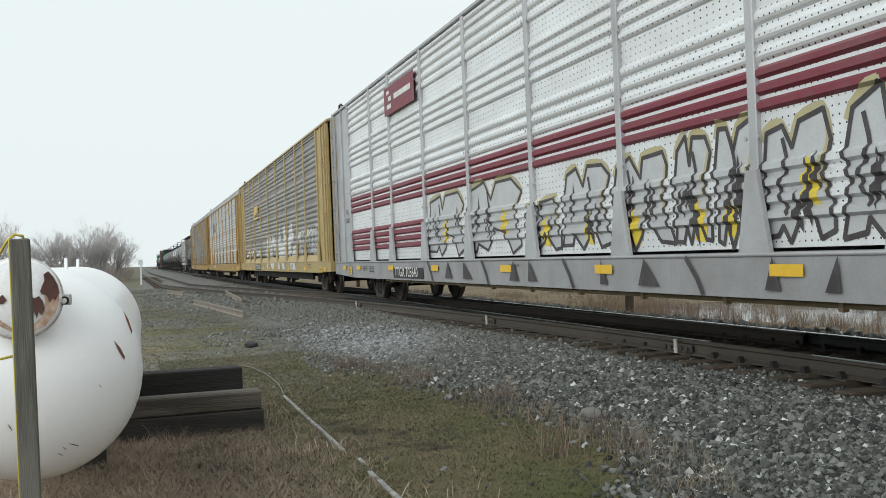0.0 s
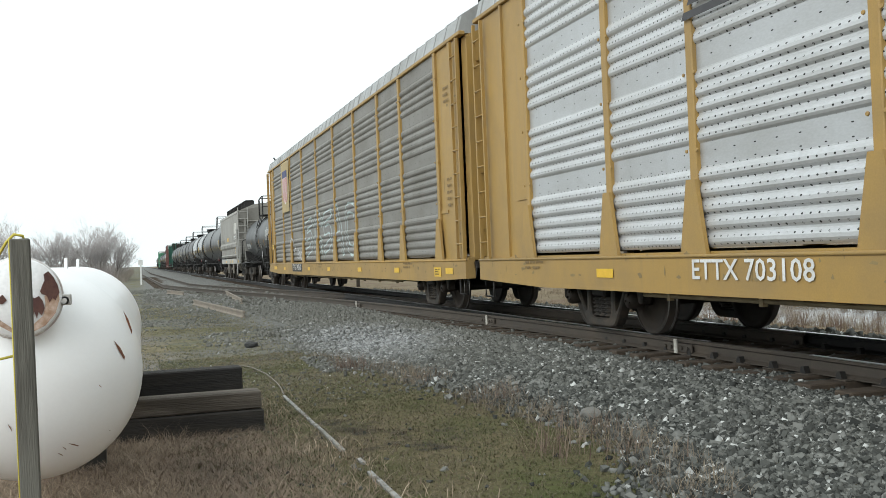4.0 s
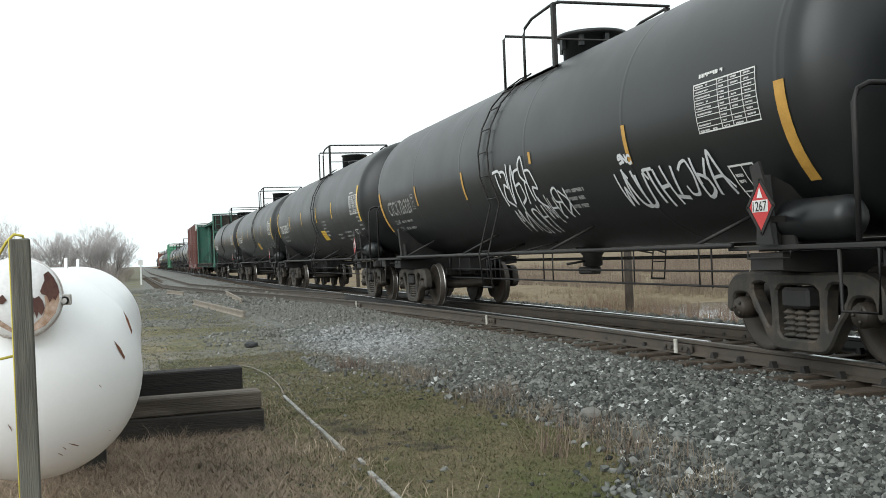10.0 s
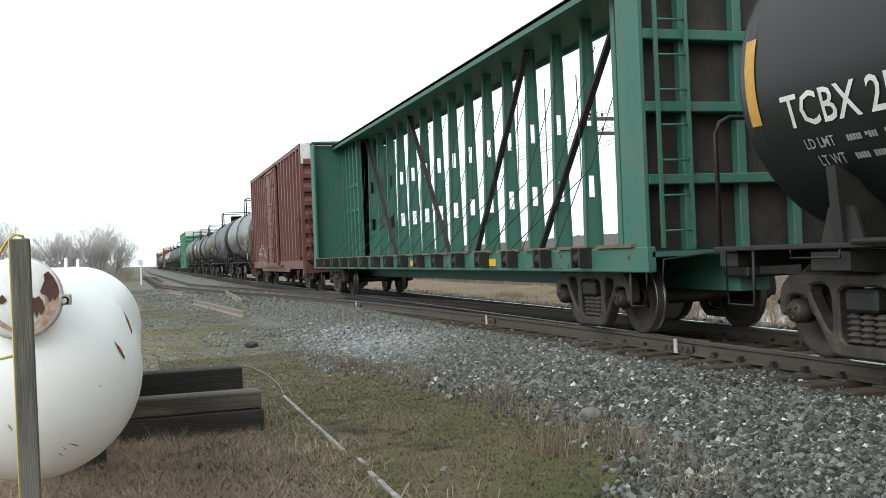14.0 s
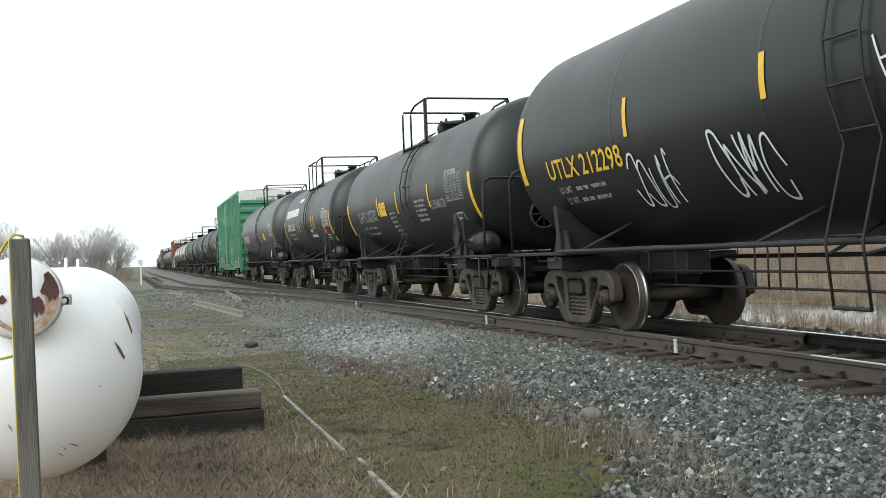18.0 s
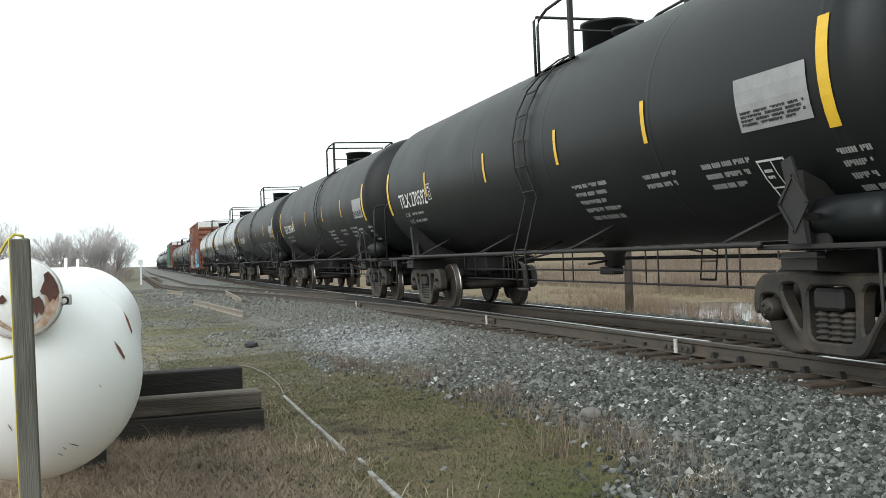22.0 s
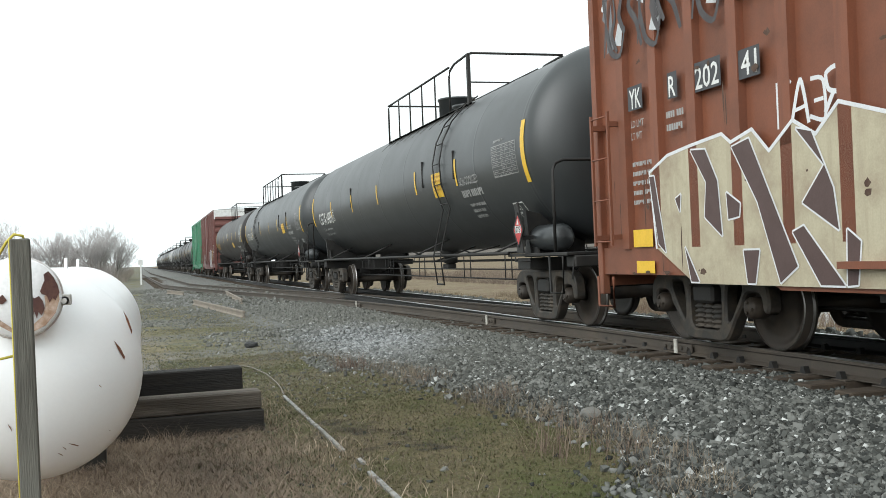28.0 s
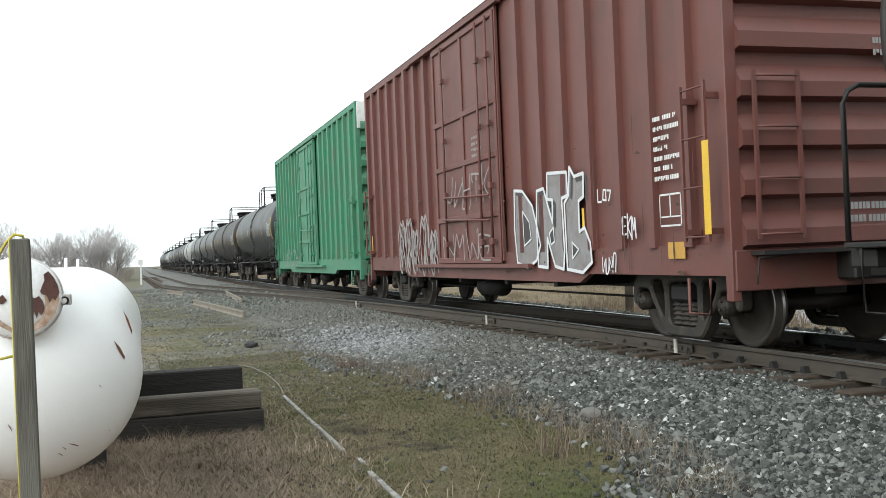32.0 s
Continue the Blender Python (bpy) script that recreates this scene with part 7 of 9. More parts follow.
def far_hill():
    """The low wooded rise on the horizon."""
    rng = np.random.default_rng(8)
    V, F = [], []
    n = 260
    for i in range(n):
        a = radians(8 + 62 * i / (n - 1))
        d = 900
        x, y = -d * math.cos(a), d * math.sin(a)
        k = smooth(8, 34, math.degrees(a))
        top = 4 + 11 * k + 1.6 * noise.noise((i * .05, 0, 0)) + (1.2 if i % 2 else 0) * rng.uniform(.2, 1)
        V += [(x, y, -3), (x, y, top), (x * 1.1, y * 1.1, top - 2)]
    for i in range(n - 1):
        F += [(3 * i, 3 * i + 3, 3 * i + 4, 3 * i + 1), (3 * i + 1, 3 * i + 4, 3 * i + 5, 3 * i + 2)]
    me = bpy.data.meshes.new("backdrop")
    me.from_pydata(V, [], F)
    me.materials.append(surface("far_woods", (.2, .185, .17), .95, dirt=(.11, .12, .11), amount=.8, scale=.05, bump=.1, grain=.5))
    tagged(new("backdrop", me), "low wooded rise far off under a pale sky", "woods", kind="structure")


propane_tank()
fence_post()
timbers()
ground_litter()
pole_line()
pond()
far_hill()
for k, (tx, ty, th) in enumerate(((-105, -12.6, 5.6), (-107, -10.5, 7.8), (-109, -9.9, 6.4), (-104, -11.2, 6.6), (-112, -9.4, 4.6), (-103, -14.8, 6.6), (-101, -15.6, 5.8), (-95, -18.5, 7.2), (-118, -14.0, 6.0), (-104, -21.0, 6.6), (-110, -12.0, 5.2), (-97, -17.2, 5.4))):
    bare_tree(tx, ty, th, .62, 20 + k, "leafless grey-brown tree in a hedgerow")
thicket("hedge_brush", "low tangle of leafless brush along the hedgerow", 4600, lambda r: (r.uniform(-170, -95), r.uniform(-26, -8.6)), ((.3, .26, .245), (.48, .44, .42)), 5, lambda x, y, r: r.uniform(.8, 2.7) * smooth(-7.6, -11, y))
thicket("far_hedge", "leafless hedge brush beside the siding", 1100, lambda r: (r.uniform(-210, -92), r.uniform(-11, -8.3)), ((.2, .17, .145), (.36, .32, .27)), 12, lambda x, y, r: r.uniform(.4, 1.5))
thicket("field_brush", "russet dogwood and dead reeds in the wet field", 11000, lambda r: (r.uniform(-110, 2), 17.2 + 65 * r.random() ** 1.9), ((.13, .092, .078), (.26, .21, .155)), 6, lambda x, y, r: (r.uniform(.25, .6) + .5 * max(0, noise.noise((x * .25, y * .25, 3))) * 2 + 1.3 * smooth(24, 60, y)))
thicket("bank_reeds", "pale dead reeds and red twigs on the pond bank", 3000, lambda r: (r.uniform(-70, 0), 4.6 + 5.2 * r.random()), ((.2, .14, .09), (.34, .28, .19)), 7, lambda x, y, r: r.uniform(.06, .26))
thicket("dogwood_twigs", "red dogwood twigs and dead stalks at the water's edge", 340, lambda r: (r.uniform(-36, -14), 6.5 + 5.0 * r.random() ** .6), ((.14, .075, .065), (.28, .22, .15)), 9, lambda x, y, r: r.uniform(.2, .75))
thicket("pond_tufts", "tufts of pale dead sedge and brush standing in the pond", 2600, tuft_place, ((.17, .125, .09), (.36, .295, .2)), 13, lambda x, y, r: r.uniform(.12, .5))
blades("turf_grass", "short green and straw-coloured turf", 60000, (-15, -2.0, -6.8, -2.8), .02, ((.050, .061, .019), (.083, .095, .034), (.127, .111, .056), (.199, .166, .105)), 31, lean=2.2, width=.0026, keep=lambda x, y, r: x < -4.0 + 1.2 * r.normal() and y < -3.6 + .09 * (x + 7) - .5 * min(max(x + 6.2, 0), 2) + .2 * r.normal() and noise.noise((x * .8, y * .8, 2)) > -.12 + .3 * r.normal())
blades("dry_turf", "dry brown turf with moss between", 24000, (-15, -4.0, -6.8, -2.8), .024, ((.067, .053, .036), (.129, .101, .067), (.224, .179, .121)), 36, lean=2.2, width=.0024, keep=lambda x, y, r: y < -3.6 + .09 * (x + 7) - .5 * max(x + 6.2, 0) + .2 * r.normal() and noise.noise((x * .8, y * .8, 2)) < .05 + .25 * r.normal())
blades("worn_turf", "thin patchy turf on the gravelly yard", 26000, (-34, -9, -8.8, -4.0), .022, ((.101, .101, .046), (.162, .149, .081), (.270, .230, .155)), 34, lean=1.5, width=.005, keep=lambda x, y, r: noise.noise((x * .3, y * .5, 7)) < .02 + .4 * r.normal() and y < -4.6 - .02 * (x + 10) + .3 * r.normal())
blades("dead_grass", "long matted dead brown grass", 50000, (-11, -1.5, -9.0, -5.0), .07, ((.081, .059, .045), (.203, .149, .108), (.351, .270, .196), (.648, .527, .392)), 32, lean=2.6, width=.0019, keep=lambda x, y, r: x < -3.2 + .8 * r.normal() and y > -8.0 + .5 * r.normal() and y < -5.9 + .5 * r.normal() + .06 * x)
blades("weeds", "dry brown weeds at the edge of the gravel", 5200, (-14, -4.2, -4.9, -2.7), .12, ((.090, .070, .055), (.170, .135, .100), (.260, .220, .160)), 33, lean=1.2, width=.0022, keep=lambda x, y, r: abs(y - (-3.72 + .1 * (min(x, -7) + 7) - .3 * max(x + 6, 0))) < .3 and noise.noise((x * .9, y * .9, 4)) > .0)
dry_clumps()
blades("sparse_turf", "thin dry turf round the yard", 8000, (-4, 14, -14, -3.9), .06, ((.09, .08, .035), (.18, .15, .09), (.33, .27, .18)), 71, lean=1.6, width=.005)


# ---- the train, from its front to its rear ----
ROOF = surface("galvanised_roof", (.42, .43, .43), .5, .35, dirt=(.2, .19, .17), amount=.6, scale=1.0, bump=.05)
GREEN = surface("green_box_car_paint", (.042, .235, .128), .5, dirt=(.125, .165, .115), amount=.75, scale=1.3, streak=.7, bump=.04)
CBGREEN = surface("faded_green_flat_car_paint", (.03, .135, .098), .55, dirt=(.09, .14, .115), amount=.75, scale=1.7, streak=.7, bump=.05)
OXIDE = surface("oxide_red_box_car_paint", (.155, .054, .044), .5, dirt=(.1, .056, .047), amount=.6, scale=1.2, streak=.8, bump=.04)
RUSTRED = surface("rust_red_box_car_paint", (.21, .07, .035), .55, dirt=(.1, .045, .03), amount=.6, scale=1.5, streak=.9, bump=.06)
RACKYELLOW = surface("faded_yellow_rack_paint", (.43, .315, .125), .5, dirt=(.3, .25, .16), amount=.65, scale=1.0, streak=.7, bump=.03)
RACKOCHRE = surface("ochre_rack_paint", (.38, .235, .065), .5, dirt=(.25, .175, .085), amount=.65, scale=1.0, streak=.7, bump=.03)
RACKGREY = surface("grey_rack_paint", (.47, .475, .49), .5, .2, dirt=(.22, .21, .2), amount=.5, scale=1.0, streak=.6, bump=.03)
RACKSILL = surface("weathered_grey_sill", (.34, .34, .35), .5, .2, dirt=(.2, .185, .17), amount=.6, scale=1.2, streak=.7, bump=.04)
SILVERSHEET = surface("galvanised_sheet", (.8, .815, .825), .36, .4, dirt=(.56, .56, .55), amount=.55, scale=1.6, streak=.8, bump=.03, holes=(23.0, 12.5, .13, .45))
DULLSHEET = surface("dirty_galvanised_sheet", (0.312, 0.300, 0.285), .5, .3, dirt=(0.164, 0.154, 0.140), amount=.6, scale=1.6, streak=.8, bump=.03, holes=(23.0, 12.5, .13, .45))
ZINCSHEET = surface("weathered_zinc_sheet", (.6, .61, .62), .4, .45, dirt=(.4, .4, .385), amount=.6, scale=1.6, streak=.8, bump=.03, holes=(23.0, 12.5, .13, .45))
OLDSHEET = surface("darkened_zinc_sheet", (.25, .24, .22), .55, .25, dirt=(.13, .12, .1), amount=.65, scale=1.6, streak=.9, bump=.03, holes=(23.0, 12.5, .13, .45))
OLDFLAT = surface("flat_darkened_strip", (.25, .24, .22), .55, .25, dirt=(.14, .13, .11), amount=.6, scale=1.6, streak=.8, bump=.03, holes=(8.0, 8.2, .055, .2))
MAROON = surface("maroon_stripe", (.2, .025, .045), .5, .1, dirt=(.2, .12, .12), amount=.5, scale=2.0, streak=.6, bump=.03)
HOPGREY = surface("warm_grey_hopper_paint", (.29, .28, .255), .55, dirt=(.165, .15, .125), amount=.6, scale=1.0, streak=.8, bump=.04)
HOPLIGHT = surface("light_grey_hopper_paint", (.42, .415, .39), .55, dirt=(.22, .2, .165), amount=.6, scale=1.4, streak=.8, bump=.04)
CREAM = surface("cream_spray_fill", (.46, .41, .29), .55, dirt=(.26, .19, .13), amount=.75, scale=2.5, streak=.8)
SILVERSPRAY = surface("silver_spray_fill", (.55, .56, .57), .4, .4, dirt=(.4, .4, .4), amount=.4, scale=3)
SKYBLUE = surface("light_blue_spray_fill", (.12, .42, .65), .5, amount=.3, scale=3)
SILVERFLAT = surface("flat_galvanised_strip", (.5, .51, .52), .42, .5, dirt=(.33, .32, .3), amount=.5, scale=1.6, streak=.6, bump=.03, holes=(8.0, 8.2, .055, .2))
DULLFLAT = surface("flat_dirty_strip", (0.234, 0.225, 0.212), .5, .3, dirt=(0.140, 0.131, 0.121), amount=.6, scale=1.6, streak=.7, bump=.03, holes=(8.0, 8.2, .055, .2))
SPRAYWHITE = surface("white_spray", (.68, .69, .7), .55, dirt=(.5, .5, .5), amount=.4, scale=4)
DUSTYSPRAY = surface("dusty_grey_spray", (.33, .3, .29), .6, dirt=(.2, .15, .14), amount=.6, scale=4)
BROWNINK = surface("faded_brown_stencil", (.2, .13, .05), .6, amount=.5, scale=8)
GREYINK = surface("dark_grey_stencil", (.06, .06, .065), .6, amount=.4, scale=6)
NAVY = surface("navy_paint", (.03, .04, .15), .5, amount=.3, scale=6)
PALETANK = surface("pale_grey_tank_paint", (.4, .4, .39), .5, dirt=(.2, .19, .17), amount=.5, scale=.8, streak=.6, bump=.02)
GREYSPRAY = surface("dark_grey_spray", (.04, .032, .034), .5, dirt=(.12, .12, .12), amount=.5, scale=5)
YELLOWHAZE = surface("thin_yellow_overspray", (.48, .42, .22), .5, .2, dirt=(.45, .44, .38), amount=.7, scale=6)
DUSTYWHITE = surface("thin_white_spray", (.66, .66, .64), .6, dirt=(.3, .29, .27), amount=.75, scale=5, streak=.6)
FADEDSPRAY = surface("faded_white_spray", (.7, .7, .69), .5, .1, dirt=(.45, .44, .42), amount=.7, scale=1.6, streak=.8, bump=.03, holes=(23.0, 12.5, .13, .45))
SCUFFGREY = surface("grey_spray_line", (.2, .2, .2), .6, dirt=(.33, .33, .31), amount=.7, scale=7)
PALETEAL = surface("pale_teal_spray", (.46, .55, .55), .5, dirt=(.3, .34, .33), amount=.5, scale=5)
SCUFFRUST = surface("rusty_scrape", (.07, .036, .024), .8, dirt=(.15, .11, .08), amount=.7, scale=9)
FADEDSILVER = surface("faded_silver_spray", (.15, .22, .18), .5, .1, dirt=(.07, .19, .12), amount=.95, scale=2.2, streak=.95)
GRIME = surface("brown_grime", (.27, .2, .09), .7, dirt=(.15, .105, .06), amount=.7, scale=7)
DULLSILVER = surface("dull_silver_spray", (.27, .26, .26), .5, .1, dirt=(.17, .13, .12), amount=.7, scale=4, streak=.6)
SPRAYYELLOW = surface("yellow_spray", (.72, .55, .06), .5, amount=.3, scale=3)

WORDS = words_flat(["TTGX 705640", "TTGX 962396", "TTGX 995560", "ETTX 703108", "ACTX 95178", "SODIUM CHLORATE", "CRWX 931020", "SR5735", "1495", "1230", "1267", "1075", "2922", "1719", "3475",
                    "GATX 29852", "CTCX 719503", "CTCX 726320", "TILX 255820", "TILX 255805", "TCBX 251763", "UTLX 68502", "UTLX 212298", "SHPX 202702", "PROX 61245", "GATX 15837", "CR", "LE", "119", "70", "3", "CLOSE AND LOCK", "DOORS BEFORE", "MOVING CAR", "LIQUEFIED PETROLEUM", "GAS", "CAPY", "SR-8754 FRA AIP",
                    "TILX 270592", "TILX 270764", "TILX 270757", "GATX 222016", "YK", "R", "202", "41", "CGTX 64893", "CGTX 64857", "GATX 62465", "EXCESS HEIGHT CAR", "LD LMT", "LT WT", "NON-ODORIZED", "SULFUR MOLTEN", "SHPX", "TCBX", "PROX", "TILX", "GATX", "UTLX", "CGTX", "C", "FXE", "210671"])

def ribs_at(sort):
    return lambda eps: OnRibs(sort, eps)


def flat_at(y):
    return lambda eps: on_flat(y, eps)


def tags(*rows):
    """Hand-sprayed white tags on a tank's side."""
    def put_tags(car, half, put, R, zc):
        for x0, x1, z0, z1, w, seed, n in rows:
            part("sprayed_tag", scrawl(Skin(on_round(R, zc, .012)), x0, x1, z0, z1, w, seed, n).mesh("sprayed_tag", SPRAYWHITE), car)
    return put_tags


SIX = [(-8.0, 2.1, 3.03), (-4.85, 2.35, 2.8), (-1.9, 2.33, 2.8), (1.2, 2.33, 2.8), (4.15, 2.33, 2.8), (7.5, 2.1, 3.03)]


def wild_letter(car, x0, x1, z0, z1, seed):
    """One tall letter of the long mural: pale silver fill, thin black outline, dark tongues and a little yellow."""
    rnd = random.Random(seed)
    w, h = x1 - x0, z1 - z0
    j = lambda q=.05: rnd.uniform(-q, q)
    shape = [(.02, 0), (.1, .4), (.03, .62), (.12, .93), (.36, 1.0), (.47, .72), (.56, .97), (.86, 1.0), (.97, .8), (.88, .55), (.96, .3), (1.0, .02), (.8, -.03), (.7, .22), (.6, .3), (.52, .1), (.4, -.04), (.28, .12), (.2, -.02)]
    out = [(x0 + w * (a + j(.04)), z0 + h * (b + j(.045))) for a, b in shape]
    o = part("graffiti", Skin(OnRibs("striped", .002)).poly(out).mesh("graffiti", SILVERSPRAY), car, None, "silver sprayed letter with a black outline")
    ring = rounded(out + out[:1], 3)
    part("paint_haze", Skin(OnRibs("striped", .001)).stroke([(a, b + .03) for a, b in ring[8:30]], .08).mesh("paint_haze", YELLOWHAZE), o)
    dark = Skin(OnRibs("striped", .008)).stroke([(a + .02, b) for a, b in out + out[:1]], .05)
    for k in range(4):
        b, t = x0 + w * rnd.uniform(.15, .85), z0 + h * rnd.uniform(.2, .6)
        q = h * rnd.uniform(.14, .3)
        dark.lift += .0003
        dark.poly([(b, t + q), (b + .05, t + q * .3), (b + .04 + j(), t - q), (b - .05, t - q * .3)])
    b = x0 + w * rnd.uniform(.25, .6)
    dark.stroke(rounded([(b, z0 + h * .85), (b + .06, z0 + h * .6), (b - .05, z0 + h * .42), (b + .08, z0 + h * .2)]), .05)
    part("paint_haze", dark.mesh("paint_haze", GREYSPRAY), o)
    gold = Skin(OnRibs("striped", .006))
    b, t = x0 + w * rnd.uniform(.2, .75), z0 + h * rnd.uniform(.0, .35)
    gold.poly([(b, t), (b + .22, t - .03), (b + .26, t + .2), (b + .12, t + .42), (b + .02, t + .25)])
    part("paint_fill", gold.mesh("paint_fill", SPRAYYELLOW), o, None, "yellow sprayed fill")


def rack_a(car, half, put, sill, L):
    """Shapes on the striped carrier: a maroon plate with a mark, and a long silver, black and yellow mural."""
    plate = part("name_plate", Skin(on_flat(-1.5)).rect(-7.1, -4.55, 4.32, 4.95).mesh("name_plate", MAROON), car, None, "maroon name plate")
    part("emblem", Skin(on_flat(-1.5, .012)).rect(-6.85, -6.45, 4.45, 4.55).rect(-6.7, -6.45, 4.62, 4.72).rect(-6.85, -6.6, 4.78, 4.86).rect(-6.2, -4.8, 4.6, 4.72).mesh("emblem", WHITE), plate)
    part("number_field", Skin(on_flat(-1.53, .006)).rect(-6.75, -4.3, .645, .87).mesh("number_field", DARKINK), car)
    part("rack_number", Skin(on_flat(-1.435, .012)).word("FXE", -12.2, 2.32, .13, .3).word("210671", -12.3, 2.1, .13, .55).mesh("rack_number", DARKINK), car)
    part("warning_label", Skin(on_flat(-1.53, .01)).rect(-11.72, -11.3, .68, .87).mesh("warning_label", YELLOW), car, None, "yellow warning label")
    part("label_print", Skin(on_flat(-1.53, .014)).lines(-11.66, .82, [.3, .25, .3], .02, .025, 3).mesh("label_print", DARKINK), car)
    part("small_stencil", Skin(on_flat(-1.53, .012)).lines(-9.87, .88, [.46, .42, .2], .025, .02, 4).lines(-9.16, .88, [.5, .45, .5, .48], .02, .02, 5).lines(.6, .9, [.4, .3], .03, .03, 6).mesh("small_stencil", DARKINK), car)
    number = part("car_number", Skin(on_flat(-1.53, .012)).word("TTGX 705640", -6.6, .68, .2, 1.9).mesh("car_number", WHITE), car)
    edges = (-4.2, -1.85, 1.0, 2.4, 3.9, 5.37, 6.15, 6.95, 8.0, 9.4, 11.4)
    peaks = (2.25, 2.3, 1.85, 2.2, 2.18, 2.25, 2.3, 2.2, 2.3, 2.2)
    for k in range(10):
        wild_letter(car, edges[k] + .03, edges[k + 1] - .03, 1.16, peaks[k], 40 + k)
    dk = Skin(on_flat(-1.53, .012))
    rnd = random.Random(5)
    for k in range(15):
        x = -4.0 + k * 1.1 + rnd.uniform(-.2, .2)
        if k % 3:
            dk.poly([(x, .68), (x + rnd.uniform(.2, .5), .68), (x + rnd.uniform(0, .2), .99)])
        else:
            dk.stroke([(x, .99), (x + .2, .78), (x + .3, .62)], .06)
    part("drip_mark", dk.mesh("drip_mark", GREYSPRAY), car)
    for x in (-12.5, -10.66, -7.2, -3.7, .2, 3.6, 7.2):
        part("reflector", Skin(on_flat(-1.53, .014)).rect(x, x + .48, .81, .92).mesh("reflector", YELLOW), car)


def rack_marks(number, x=-6.9, logo=None, words=None, dark=False):
    def put_marks(car, half, put, sill, L):
        if dark:
            part("number_field", Skin(on_flat(-1.52, .008)).rect(x - .15, x + 2.15, .71, .99).mesh("number_field", DARKINK), car)
        if number:
            part("car_number", Skin(on_flat(-1.52, .014)).word(number, x, .77, .2, 1.95).mesh("car_number", WHITE), car)
        scuffs(car, -1.52, -13.4, 13.4, .76, 1.05, 130, int(x * 10) + 200, GRIME)
        scuffs(car, -1.43, 11.7, 13.2, 1.0, 4.8, 16, int(x * 10) + 300, GRIME)
        for a in (-9.2, -3.4, .3, 4.69, 8.6, 12.5):
            part("reflector", Skin(on_flat(-1.52, .012)).rect(a, a + .45, .76, .87).mesh("reflector", YELLOW), car)
        part("warning_label", Skin(on_flat(-1.52, .01)).rect(11.75, 12.2, .7, .88).mesh("warning_label", YELLOW), car, None, "yellow warning label")
        part("label_print", Skin(on_flat(-1.52, .014)).lines(11.82, .83, [.3, .25, .3], .02, .025, 3).mesh("label_print", DARKINK), car)
        sk = Skin(on_flat(-1.52, .012))
        for a in (-11.6, -1.3, 9.4):
            sk.lines(a, .94, [.7, .55], .04, .04, int(a * 7) + 99)
        part("small_stencil", sk.mesh("small_stencil", BROWNINK), car)
        part("end_stencil", Skin(on_flat(-1.44, .012)).lines(12.55, 2.5, [.4, .3, .35, .3, .3], .05, .07, 8).lines(12.5, 4.2, [.4, .35, .4], .05, .07, 9).mesh("end_stencil", BROWNINK), car)
        if logo:
            logo(car)
        if words:
            words(car)
    return put_marks


def mark_b(car):
    """A yellow mark of three bold figures over a bar."""
    sk = Skin(on_flat(-1.5, .012))
    for a in (-6.4, -5.85, -5.3):
        sk.poly([(a, 3.4), (a + .42, 3.43), (a + .47, 3.82), (a + .06, 3.8)])
    sk.rect(-6.4, -4.85, 3.18, 3.27)
    part("yellow_mark", sk.mesh("yellow_mark", YELLOW), car)


def bulging(car, outline):
    """One block letter in thin white spray: a dusty fill inside a broad white line with a grey core."""
    ring = outline + outline[:1]
    o = part("graffiti", Skin(OnRibs("lipped", .002)).poly(outline).mesh("graffiti", FADEDSPRAY), car, None, "dusty white sprayed block letter")
    part("paint_haze", Skin(OnRibs("lipped", .010)).stroke(ring, .085).mesh("paint_haze", SPRAYWHITE), o)
    part("paint_haze", Skin(OnRibs("lipped", .014)).stroke([(x * .985 + outline[0][0] * .015, z * .97 + outline[0][1] * .03) for x, z in ring], .022).mesh("paint_haze", SCUFFGREY), o)


